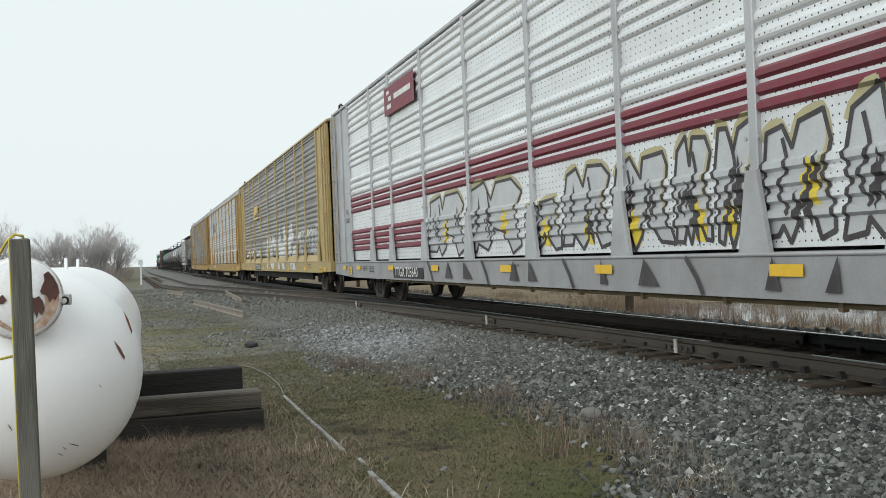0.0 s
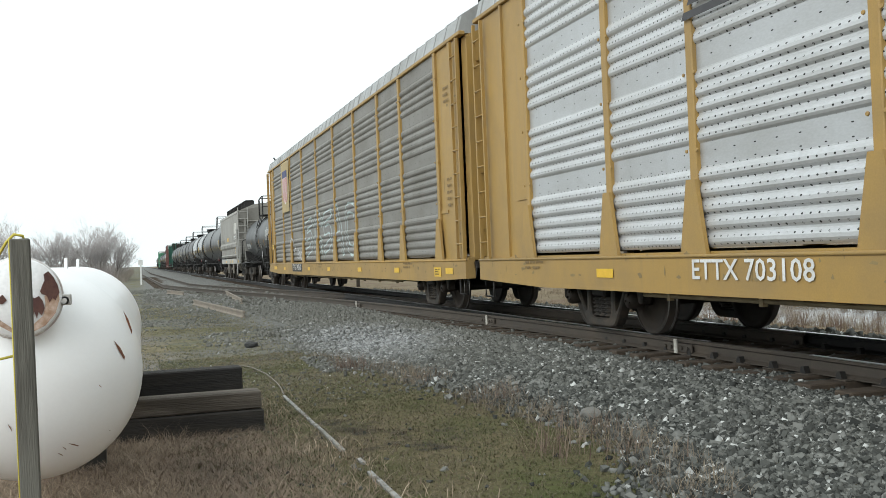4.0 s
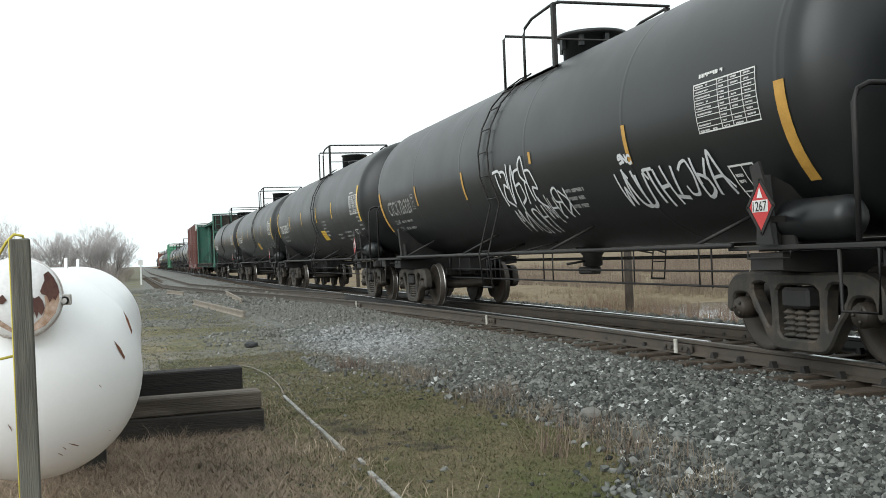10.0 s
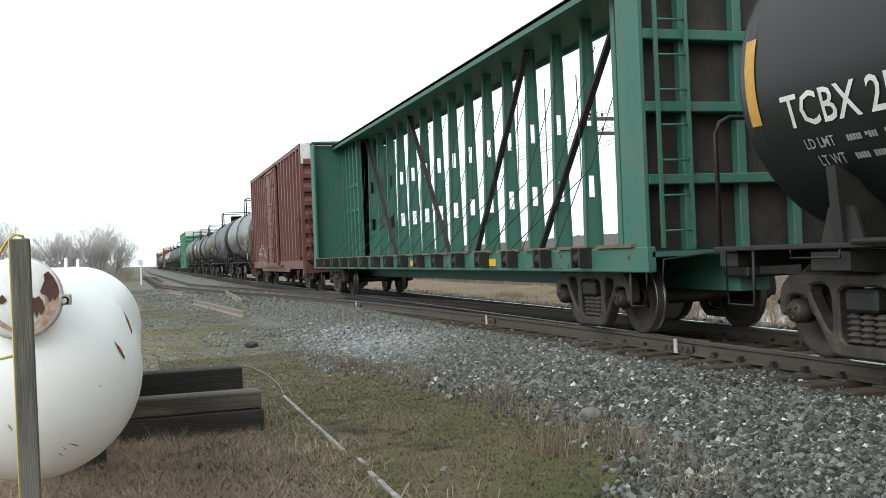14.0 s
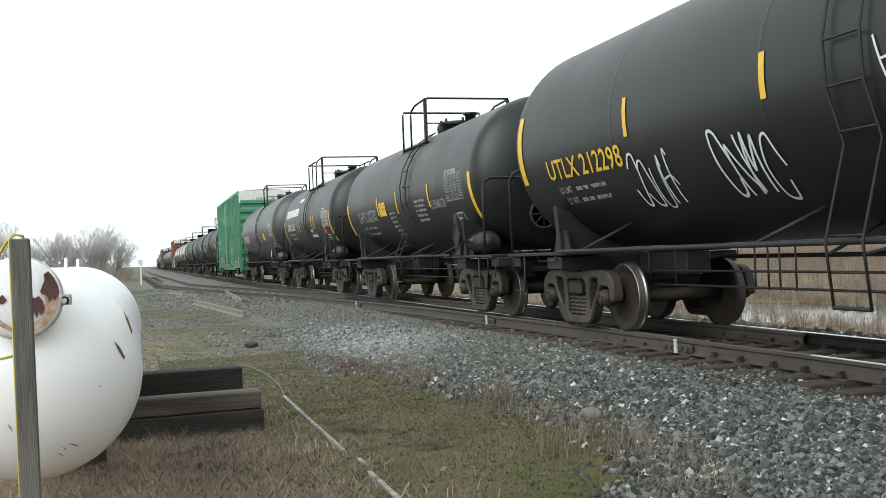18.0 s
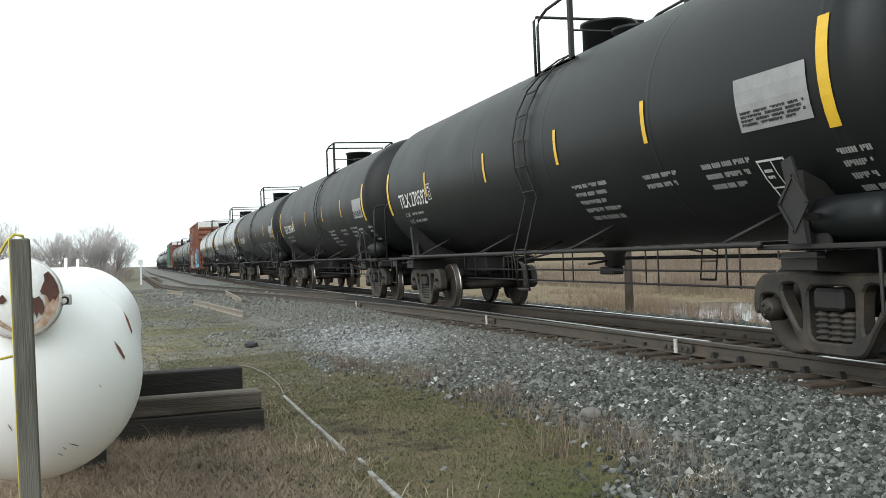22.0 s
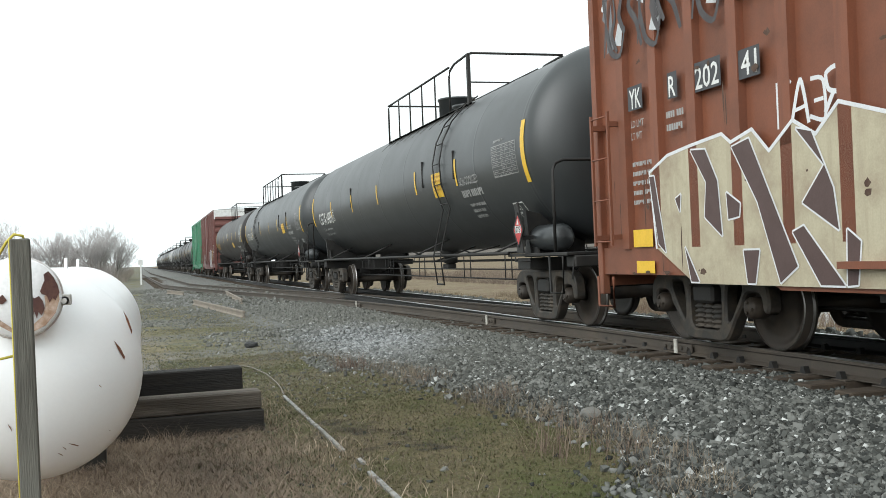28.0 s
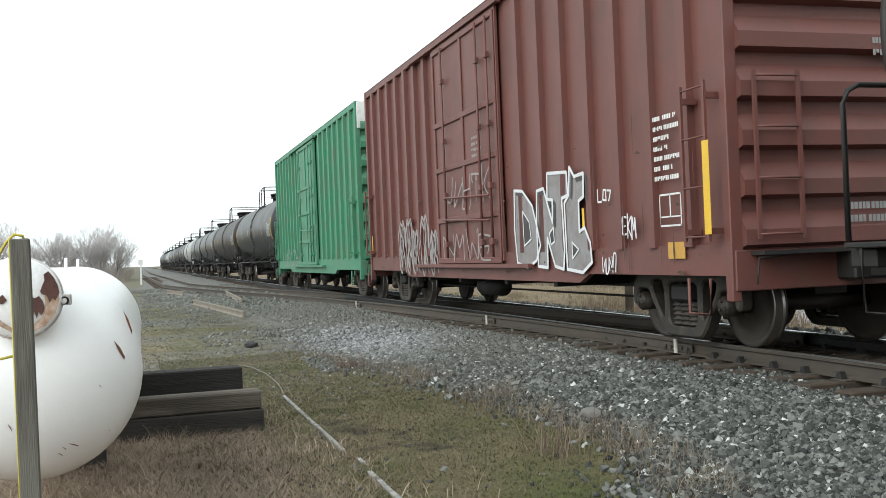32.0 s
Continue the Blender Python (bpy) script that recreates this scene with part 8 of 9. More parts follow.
def spray_b(car):
    mural(car, ribs_at("lipped"), -11.2, -4.5, 1.36, 1.8, [4, 0, 3, 8, 10, 4, 10], SPRAYWHITE, DUSTYWHITE, 8, .11, .02, "white_lettering_shapes")
    part("sprayed_tag", scrawl(Skin(OnRibs("lipped", .01)), -4.1, -2.6, 1.75, 1.95, .05, 16, 7).mesh("sprayed_tag", DUSTYWHITE), car)
    part("sprayed_tag", scrawl(Skin(OnRibs("lipped", .01)), -4.1, -2.6, 1.42, 1.6, .05, 17, 7).mesh("sprayed_tag", DUSTYWHITE), car)
    # bulging letters: one with two uprights, a round open one, one with two peaks, a hooked one with a mound
    bulging(car, [(-2.52, 1.33), (-2.46, 1.74), (-2.25, 1.75), (-2.22, 2.19), (-1.8, 2.18), (-1.86, 1.77), (-1.37, 1.78), (-1.36, 2.17), (-.85, 2.17), (-.93, 1.33)])
    bulging(car, [(-.78, 1.33), (-.77, 1.75), (-.58, 2.03), (-.2, 2.19), (.2, 2.17), (.55, 1.99), (.82, 1.95), (.82, 1.57), (.25, 1.59), (.07, 1.82), (-.18, 1.79), (-.34, 1.63), (-.36, 1.43), (-.27, 1.33)])
    bulging(car, [(1.55, 1.33), (1.6, 2.05), (2.0, 2.2), (2.2, 2.5), (2.38, 1.85), (2.85, 1.87), (3.25, 1.75), (3.12, 2.4), (3.7, 2.5), (3.95, 1.33)])
    bulging(car, [(4.42, 1.33), (4.48, 1.9), (4.85, 2.32), (5.3, 2.52), (5.65, 2.42), (5.93, 1.9), (5.45, 1.8), (5.25, 1.9), (5.15, 1.62), (5.3, 1.4)])
    bulging(car, [(5.5, 1.34), (5.76, 1.58), (6.12, 1.66), (6.5, 1.55), (6.72, 1.34)])
    spiky(car, ribs_at("lipped"), 7.0, 11.42, 1.34, 2.2, 7, 10, SCUFFGREY, FADEDSPRAY, DUSTYWHITE, .42, FADEDSPRAY)
    # the same spray runs down over the lip and the sill
    sill = Skin(on_flat(-1.52, .006))
    for a, b in ((1.7, 2.35), (2.9, 3.75), (5.2, 6.6), (-1.9, -1.5), (-1.28, -.95)):
        sill.poly([(a, 1.03), (b - .1, 1.03), (b + .08, .78), (a + .12, .78)])
    sill.poly([(-.67, 1.03), (-.4, .86), (.1, .77), (.48, .86), (.82, 1.03)])
    part("paint_fill", sill.mesh("paint_fill", FADEDSPRAY), car, None, "thin whitish sprayed ground")
    edge = Skin(on_flat(-1.52, .01))
    for a in (1.72, 2.4, 2.9, 3.78, 5.2, 6.6):
        edge.stroke([(a, 1.04), (a + .04, .9), (a + .14, .78)], .07)
    for k in range(5):
        edge.stroke([(5.5 + .02 * k, .8 + .045 * k), (6.05 - .02 * k, .8 + .045 * k)], .02)
    part("paint_haze", edge.mesh("paint_haze", SCUFFGREY), car, None, "grey sprayed edges")
    for x in (-9.3, -7.2):
        part("red_spray", Skin(on_flat(-1.53, .004)).poly([(x - .07, 1.42), (x - .05, 1.24), (x + .06, 1.2), (x + .08, 1.4), (x, 1.52)]).mesh("red_spray", RED), car)


def mark_c(car):
    """A dark block mark with slanting bars."""
    sk = Skin(on_flat(-1.5, .012))
    for k in range(4):
        sk.poly([(-7.0 + k * .12, 3.45 + k * .14), (-5.9, 3.45 + k * .14), (-5.85, 3.53 + k * .14), (-6.95 + k * .12, 3.53 + k * .14)])
    sk.stroke([(-5.75, 3.45), (-5.7, 4.0), (-5.35, 3.45), (-5.3, 4.0)], .13).stroke([(-4.75, 3.95), (-5.1, 3.9), (-4.8, 3.7), (-5.1, 3.5)], .13)
    part("dark_mark", sk.mesh("dark_mark", GREYINK), car)


def mark_d(car):
    """A shield with a blue head and red stripes on a yellow panel."""
    part("reflector", Skin(on_flat(-1.53, .012)).rect(-12.02, -11.15, .77, .9).mesh("reflector", YELLOW), car)
    lab = part("warning_label", Skin(on_flat(-1.53, .012)).rect(-12.41, -11.92, 1.62, 1.86).mesh("warning_label", YELLOW), car, None, "yellow warning label")
    part("fine_print", Skin(on_flat(-1.53, .016)).lines(-12.34, 1.8, [.34, .3], .05, .04, 4).mesh("fine_print", DARKINK), lab)
    part("shield_panel", Skin(on_flat(-1.5, .008)).rect(-9.2, -7.25, 3.0, 4.95).mesh("shield_panel", RACKYELLOW), car)
    sh = part("shield", Skin(on_flat(-1.5, .014)).poly([(-8.85, 3.7), (-8.6, 3.42), (-8.2, 3.3), (-7.8, 3.42), (-7.6, 3.7), (-7.62, 4.5), (-8.83, 4.5)]).mesh("shield", WHITE), car, None, "white shield with red stripes")
    st = Skin(on_flat(-1.5, .018))
    for k in range(6):
        x = -8.74 + k * .2
        st.rect(x, x + .09, 3.48 if k in (0, 5) else 3.38, 4.32)
    part("stripe", st.mesh("stripe", RED), sh)
    part("shield_head", Skin(on_flat(-1.5, .018)).rect(-8.83, -7.62, 4.34, 4.6).mesh("shield_head", NAVY), sh)


def spray_d(car):
    mural(car, ribs_at("plain"), -4.3, 4.5, 1.15, 2.8, [2, 9, 2, 3, 9], DULLFLAT, PALETEAL, 14, .2, .06)
    part("sprayed_tag", scrawl(Skin(on_flat(-1.48, .012)), -5.8, -4.7, 1.15, 1.5, .04, 6, 8).stroke(rounded([(-7.6, 1.7), (-7.1, 1.95), (-6.6, 1.75), (-6.5, 1.45), (-6.3, 1.5), (-6.35, 1.65), (-6.1, 1.5)]), .04).mesh("sprayed_tag", SPRAYWHITE), car)


autorack(-4.85, -24.95, "silver car carrier with maroon stripes and graffiti", RACKGREY, SILVERSHEET, MAROON, RACKGREY, RACKSILL, sort="striped", extra=rack_a)
autorack(-32.95, -53.05, "yellow car carrier with grey panels and pale letters", RACKYELLOW, DULLSHEET, DULLFLAT, RACKYELLOW, RACKYELLOW, sort="lipped", extra=rack_marks("TTGX 962396", -6.3, mark_b, spray_b, True))
autorack(-61.05, -81.15, "ochre car carrier with bright galvanised side panels", RACKOCHRE, ZINCSHEET, SILVERFLAT, RACKOCHRE, RACKOCHRE, extra=rack_marks("ETTX 703108", -6.95, mark_c))
autorack(-89.15, -109.25, "ochre car carrier with grey panels and white graffiti", RACKOCHRE, OLDSHEET, OLDFLAT, RACKOCHRE, RACKOCHRE, posts=(-12.05, -9.3, -7.2, -4.42, -1.48, 1.48, 4.42, 7.2, 9.3, 12.05), extra=rack_marks("TTGX 995560", -6.8, mark_d, spray_d, True))


def sign_plate(car, half, put, R, zc):
    sign = part("sign_plate", Skin(put).rect(1.08, 1.66, 1.79, 2.07).mesh("sign_plate", DULLWHITE), car)
    part("fine_print", Skin(on_round(R, zc, .012)).lines(1.14, 2.0, [.4, .45], .05, .04, 3).mesh("fine_print", DARKINK), sign)
    part("small_stencil", Skin(put).lines(3.0, 1.9, [.5, .4, .5], .04, .05, 3).lines(3.05, 1.62, [.5, .4], .04, .05, 5).mesh("small_stencil", DULLWHITE), car)
    part("pale_band", Geo().lathe([(-1.2, R + .002), (-1.195, R + .008), (-1.165, R + .008), (-1.16, R + .002)], "x", 56, at=(0, 0, zc)).mesh("pale_band", DULLWHITE), car, None, "thin pale line round the shell")
    for q in (-1, 1):
        web = Geo().prism([(half - .2, 1.05), (half + .3, 1.95), (half + .36, 1.95), (half + .55, 1.05)], "y", min(q * 1.3, q * 1.26), max(q * 1.3, q * 1.26))
        part("saddle_web", web.mesh("saddle_web", DARKSTEEL), car)


tank_car(-115.55, -124.65, "short dark grey tank car with a white number", SLATE, R=1.25, zc=2.32, ladder=.34, dome="low", ticks=[(-2.63, 2.06, 2.27), (.78, 1.83, 2.29), (2.86, 1.89, 2.31), (4.96, 1.72, 2.53)], tick_paint=AMBER, mark="ACTX 95178", mark_at=(-4.93, 1.86, .26, 1.75), extra=sign_plate, placard="1495", placard_paint=WHITE, plat=(-.9, .75), plate="", reservoir=False, table_at=(3.7, 2.63), deck_up=.33)
hopper_car(-128.48, -138.1, "weathered warm grey covered hopper car with ladders", HOPGREY, HOPLIGHT)
tank_car(-142.2, -158.75, "long charcoal black tank car with yellow reflectors", CHARCOAL, ladder=.95, dome="low", ticks=[(-8.9, 1.85, 2.79), (-5.87, 2.1, 2.56), (-3.35, 2.12, 2.57), (-.6, 2.11, 2.57), (1.78, 2.11, 2.57), (4.14, 2.11, 2.57), (6.02, 2.09, 2.55), (8.7, 1.88, 2.78)], mark="GATX 29852", mark_at=(-8.2, 2.18, .28, 1.9), placard="1230", plate="", texts=[(6.2, 1.82, .6, 2), (1.9, 2.02, .9, 1)], plat=(-.4, 1.2))
tank_car(-162.83, -176.35, "glossy black tank car with white lettering", GLOSS, ladder=.4, ticks=[(-8.0, 1.76, 2.68), (-4.95, 2.3, 2.69), (-1.88, 2.24, 2.7), (1.23, 2.2, 2.69), (4.31, 2.2, 2.69), (7.26, 1.76, 2.68)], mark="CTCX 719503", mark_at=(-7.7, 2.12, .32, 2.25), placard="1267", band=True, label_at=(2.3, 2.95, 2.28, 2.72), texts=[(1.2, 2.08, .7, 6), (2.3, 2.08, .5, 3), (-5.0, 2.4, .8, 2), (-4.6, 2.0, .9, 2), (-2.2, 2.0, .5, 2), (4.2, 1.8, .5, 2)], plat=(-.7, 1.1), table_at=(6.15, 2.75), box_at=(5.65, 1.95))
tank_car(-180.5, -194.32, "black tank car with white sprayed tags", BLACK, ladder=-.4, ticks=[(-7.9, 1.7, 2.6), (-4.82, 2.15, 2.55), (-1.72, 2.07, 2.56), (1.47, 2.4, 2.57), (4.4, 2.1, 2.56), (7.37, 1.66, 2.56)], tick_paint=AMBER, mark="CTCX 726320", mark_at=(-7.3, 2.05, .3, 1.9), mark_paint=DULLWHITE, placard="1267", texts=[(2.3, 1.9, .6, 3)], extra=tags((-.15, 1.45, 1.8, 2.5, .06, 2, 6), (.05, 1.25, 1.42, 1.78, .045, 5, 5), (1.3, 2.3, 1.62, 1.98, .045, 7, 4), (3.85, 5.25, 1.64, 2.08, .065, 3, 6), (5.3, 6.1, 1.68, 2.14, .055, 9, 3), (4.12, 4.42, 2.12, 2.24, .05, 11, 3)))
tank_car(-198.46, -212.47, "black tank car with yellow reflectors", BLACK, ladder=.84, dome="pot", ticks=[(-7.8, 2.08, 3.02), (-4.6, 2.31, 2.79), (-1.79, 2.31, 2.79), (1.23, 2.31, 2.79), (3.9, 2.31, 2.79), (7.6, 2.08, 3.02)], mark="TILX 255820", mark_at=(-7.2, 2.2, .3, 1.95), placard="1267", label_at=(1.4, 2.1, 1.72, 2.02), texts=[(2.1, 2.26, .65, 5), (3.8, 1.8, .6, 2), (4.95, 1.84, .85, 3), (7.2, 2.28, .4, 5)], plat=(-.8, 1.26), table_at=(6.55, 2.8))
tank_car(-216.6, -230.42, "black tank car with yellow reflectors", BLACK, ladder=.9, dome="pot", ticks=[(-7.72, 2.08, 3.02), (-4.57, 2.31, 2.79), (-1.8, 2.31, 2.79), (1.32, 2.31, 2.79), (4.04, 2.31, 2.79), (7.73, 2.08, 3.02)], mark="TILX 255805", mark_at=(-7.1, 2.2, .3, 1.95), placard="1267", label_at=(1.5, 2.25, 1.72, 2.02), texts=[(2.15, 2.26, .65, 5), (3.92, 1.8, .6, 2), (5.1, 1.84, .85, 3), (7.3, 2.28, .4, 5)], plat=(-.8, 1.26), table_at=(6.55, 2.8), head="TILX")
tank_car(-234.54, -248.63, "black tank car with amber reflectors", BLACK, ladder=-.5, ticks=[(-7.9, 2.2, 3.0), (-4.83, 2.35, 2.75), (-1.48, 2.32, 2.73), (1.36, 2.32, 2.72), (4.72, 2.26, 2.72), (7.58, 2.03, 2.78)], tick_paint=AMBER, mark="TCBX 251763", mark_at=(-7.5, 2.12, .28, 2.15), placard="1267", texts=[(2.7, 1.65, .4, 2), (.3, 1.65, .35, 1), (5.8, 1.7, .4, 1)], plat=(-.7, 1.4), head="TCBX")
cb = centerbeam(-254.0, -272.3, "empty green centre beam flat car with tie-down cables", CBGREEN)
scuffs(cb, -1.42, -11.2, 11.2, .84, 1.1, 150, 81, SCUFFRUST)
box_car(-278.0, -290.4, "oxide red box car with a white band on its end", OXIDE, top_paint=WHITE, extra=lambda car, half, put, L: part("sprayed_tag", scrawl(Skin(put), -5.5, -2.2, 1.0, 1.9, .06, 21, 6).mesh("sprayed_tag", SPRAYWHITE), car))
tank_car(-294.83, -305.21, "short bluish slate tank car with white tags", BLUESLATE, ladder=.2, dome="low", ticks=[(-6.34, 2.05, 2.96), (-1.9, 2.33, 2.76), (1.38, 2.32, 2.76), (3.67, 2.31, 2.76), (5.95, 2.05, 2.96)], mark="UTLX 68502", mark_at=(-5.02, 2.2, .28, 1.9), placard="2922", placard_paint=WHITE, plate="", label_at=(1.45, 2.1, 1.78, 2.1), plat=(-.9, .35), extra=tags((2.3, 4.3, 1.5, 2.1, .05, 12, 6), (3.2, 4.3, 2.0, 2.5, .05, 13, 3), (.7, 1.2, 1.9, 2.8, .04, 14, 3), (-3.3, -2.3, 1.65, 2.1, .035, 15, 4)), head="UTLX")
tank_car(-309.93, -323.49, "black tank car with white sprayed tags", BLACK, ladder=-.5, dome="pot", ticks=[(-7.6, 2.1, 3.1), (-4.3, 2.42, 2.88), (-1.62, 2.43, 2.86), (1.36, 2.39, 2.85), (4.02, 2.38, 2.84), (7.3, 2.1, 3.05)], mark="UTLX 212298", mark_at=(-6.72, 2.1, .26, 2.2), mark_paint=YELLOW, plate="", placard="3475", plat=(-.9, 1.0), extra=tags((-.2, 1.0, 2.2, 2.85, .035, 31, 3), (.4, 1.95, 1.55, 2.2, .035, 36, 5), (3.2, 4.0, 1.6, 2.35, .04, 33, 3), (4.6, 5.6, 2.05, 2.55, .07, 34, 5), (-4.5, -3.6, 1.6, 2.2, .04, 35, 4), (-2.7, -1.7, 1.6, 2.3, .045, 38, 4)))


def sulphur(car, half, put, R, zc):
    part("content_words", Skin(put).word("SULFUR MOLTEN", 2.35, 2.05, .16, 1.0).mesh("content_words", DULLWHITE), car)
    part("content_stencil", Skin(put).lines(1.2, 2.24, [.75] * 5, .05, .05, 5).lines(-1.1, 2.1, [.5] * 6, .05, .05, 6).lines(3.5, 2.62, [.7], .1, .05, 7).mesh("content_stencil", DULLWHITE), car)


def white_mark(car, half, put, R, zc):
    """A white company mark as plain bars."""
    x = -4.45
    for w in (.3, .42, .44, .44, .42, .46, .42):
        part("white_shape", Skin(put).poly([(x, 2.74), (x + w - .06, 2.74), (x + w - .02, 3.02), (x + .04, 3.02)]).mesh("white_shape", WHITE), car)
        x += w
    part("white_shape", Skin(put).rect(-2.0, -1.2, 3.22, 3.36).mesh("white_shape", WHITE), car)
    for a in (-1.4, 1.6):
        part("reflector", Skin(put).rect(a, a + .085, 2.15, 2.6).mesh("reflector", YELLOW), car)
    part("content_stencil", Skin(put).lines(.8, 2.05, [.4, .9], .09, .08, 5).mesh("content_stencil", WHITE), car)
    part("orange_tag", Skin(put).rect(3.2, 3.6, 1.95, 2.12).mesh("orange_tag", RED), car)


tank_car(-327.7, -336.5, "short black molten sulphur tank car", BLACK, R=1.39, zc=2.53, ladder=.55, dome="low", ticks=[(-5.6, 1.74, 2.58), (-2.13, 2.13, 2.57), (-.27, 2.09, 2.59), (2.3, 2.1, 2.57), (4.96, 1.74, 2.58)], mark="SHPX 202702", mark_at=(-4.35, 2.03, .27, 1.97), mark_paint=DULLWHITE, plate="", label_at=(-2.0, -1.35, 2.1, 2.42), extra=sulphur, plat=(-.95, 1.05), head="SHPX", table="dull")
tank_car(-340.9, -349.2, "short black tank car with white lettering", BLACK, R=1.42, zc=2.55, ladder=.2, dome="low", ticks=[(-4.95, 1.71, 2.6), (-1.82, 2.15, 2.6), (1.22, 2.15, 2.6), (4.5, 1.66, 2.6)], mark="PROX 61245", mark_at=(-4.2, 2.24, .25, 1.8), plate="", extra=white_mark, plat=(-1.5, 1.35), head="PROX", head_up=.4)
tank_car(-353.8, -365.35, "dark grey tank car with amber reflectors", SLATE, ladder=.6, dome="low", ticks=[(-6.4, 1.8, 2.7), (-3.39, 2.21, 2.62), (-1.06, 2.24, 2.61), (1.2, 2.23, 2.62), (3.6, 2.15, 2.61), (6.1, 1.73, 2.61)], tick_paint=AMBER, mark="GATX 15837", mark_at=(-5.7, 2.12, .32, 2.1), plate="", placard="1719", placard_paint=WHITE, label_at=(2.56, 3.15, 2.1, 2.42), texts=[(1.3, 2.2, .6, 3), (3.9, 2.2, .3, 2), (-2.5, 2.2, .4, 3), (2.3, 1.8, .6, 2), (6.3, 1.9, .5, 3)], plat=(-.7, .75))


def green_box(car, half, put, L):
    part("end_words", Skin(lambda a, b: (L + .05, a, b)).word("EXCESS HEIGHT CAR", -.45, 4.72, .09, 1.05).mesh("end_words", DARKINK), car)
    part("car_number", Skin(put).word("CR", -7.08, 2.45, .24, .42).word("LE", -6.3, 2.45, .24, .36).word("119", -7.08, 1.98, .24, .48).word("70", -6.3, 1.98, .24, .38).word("3", -5.5, 1.98, .24, .17).mesh("car_number", WHITE), car)
    spiky(car, flat_at(-1.5), -6.0, -2.1, .8, 1.55, 5, 44, GREYINK, SILVERSPRAY, FADEDSILVER, .45, FADEDSILVER)
    spiky(car, flat_at(-1.5), 1.95, 4.1, 1.08, 2.1, 3, 45, FADEDSILVER, FADEDSILVER, FADEDSILVER, .45, FADEDSILVER)
    scuffs(car, -1.5, -7.6, 7.6, .8, 4.4, 340, 46, SCUFFRUST)
    scuffs(car, -1.53, -1.7, 1.3, 1.0, 4.0, 60, 47, SCUFFRUST)
    scuffs(car, -1.499, -7.5, 7.0, .85, 2.6, 190, 48, FADEDSILVER)
    scuffs(car, -1.534, -1.85, 1.85, 1.0, 2.8, 90, 49, GREYINK)
    part("door_notice", Skin(on_flat(-1.525)).word("CLOSE AND LOCK", .15, 3.42, .1, .85).word("DOORS BEFORE", .2, 3.26, .1, .75).word("MOVING CAR", .28, 3.1, .1, .6).mesh("door_notice", WHITE), car)
    for x in (-6.9, -4.6, -3.1, -.6, 2.6, 5.0):
        part("reflector", Skin(on_flat(-1.52, .008)).rect(x, x + .3, 1.12, 1.26).mesh("reflector", AMBER), car)
    part("stencil_field", Skin(put).rect(6.57, 7.07, 1.39, 1.74).mesh("stencil_field", DARKINK), car)
    sk = Skin(on_flat(-1.49, .011))
    for a, b, c, d in ((0, .5, 0, .025), (0, .5, .325, .35), (0, .03, 0, .35), (.47, .5, 0, .35), (.24, .26, .1, .35), (0, .5, .1, .12)):
        sk.rect(6.57 + a, 6.57 + b, 1.39 + c, 1.39 + d)
    sk.lines(6.63, 1.64, [.14, .12], .025, .03, 3).lines(6.86, 1.64, [.14, .12], .025, .03, 5).lines(6.62, 1.43, [.2], .035, .03, 7)
    part("stencil_box", sk.mesh("stencil_box", WHITE), car)
    part("caution_label", Skin(put).rect(6.58, 7.06, 1.18, 1.37).mesh("caution_label", AMBER), car)
    lab = part("caution_label", Skin(put).rect(6.62, 7.03, .98, 1.13).mesh("caution_label", AMBER), car)
    part("fine_print", Skin(on_flat(-1.49, .012)).lines(6.68, 1.08, [.3, .3], .03, .025, 6).mesh("fine_print", DARKINK), lab)
    part("small_stencil", Skin(put).lines(6.5, 2.5, [.22, .2, .16, .06, .08, .06, .2, .22, .15], .035, .045, 4).lines(6.86, 2.5, [.2] * 9, .035, .045, 9).lines(-7.1, 1.75, [.9, .7], .06, .07, 4).mesh("small_stencil", WHITE), car)


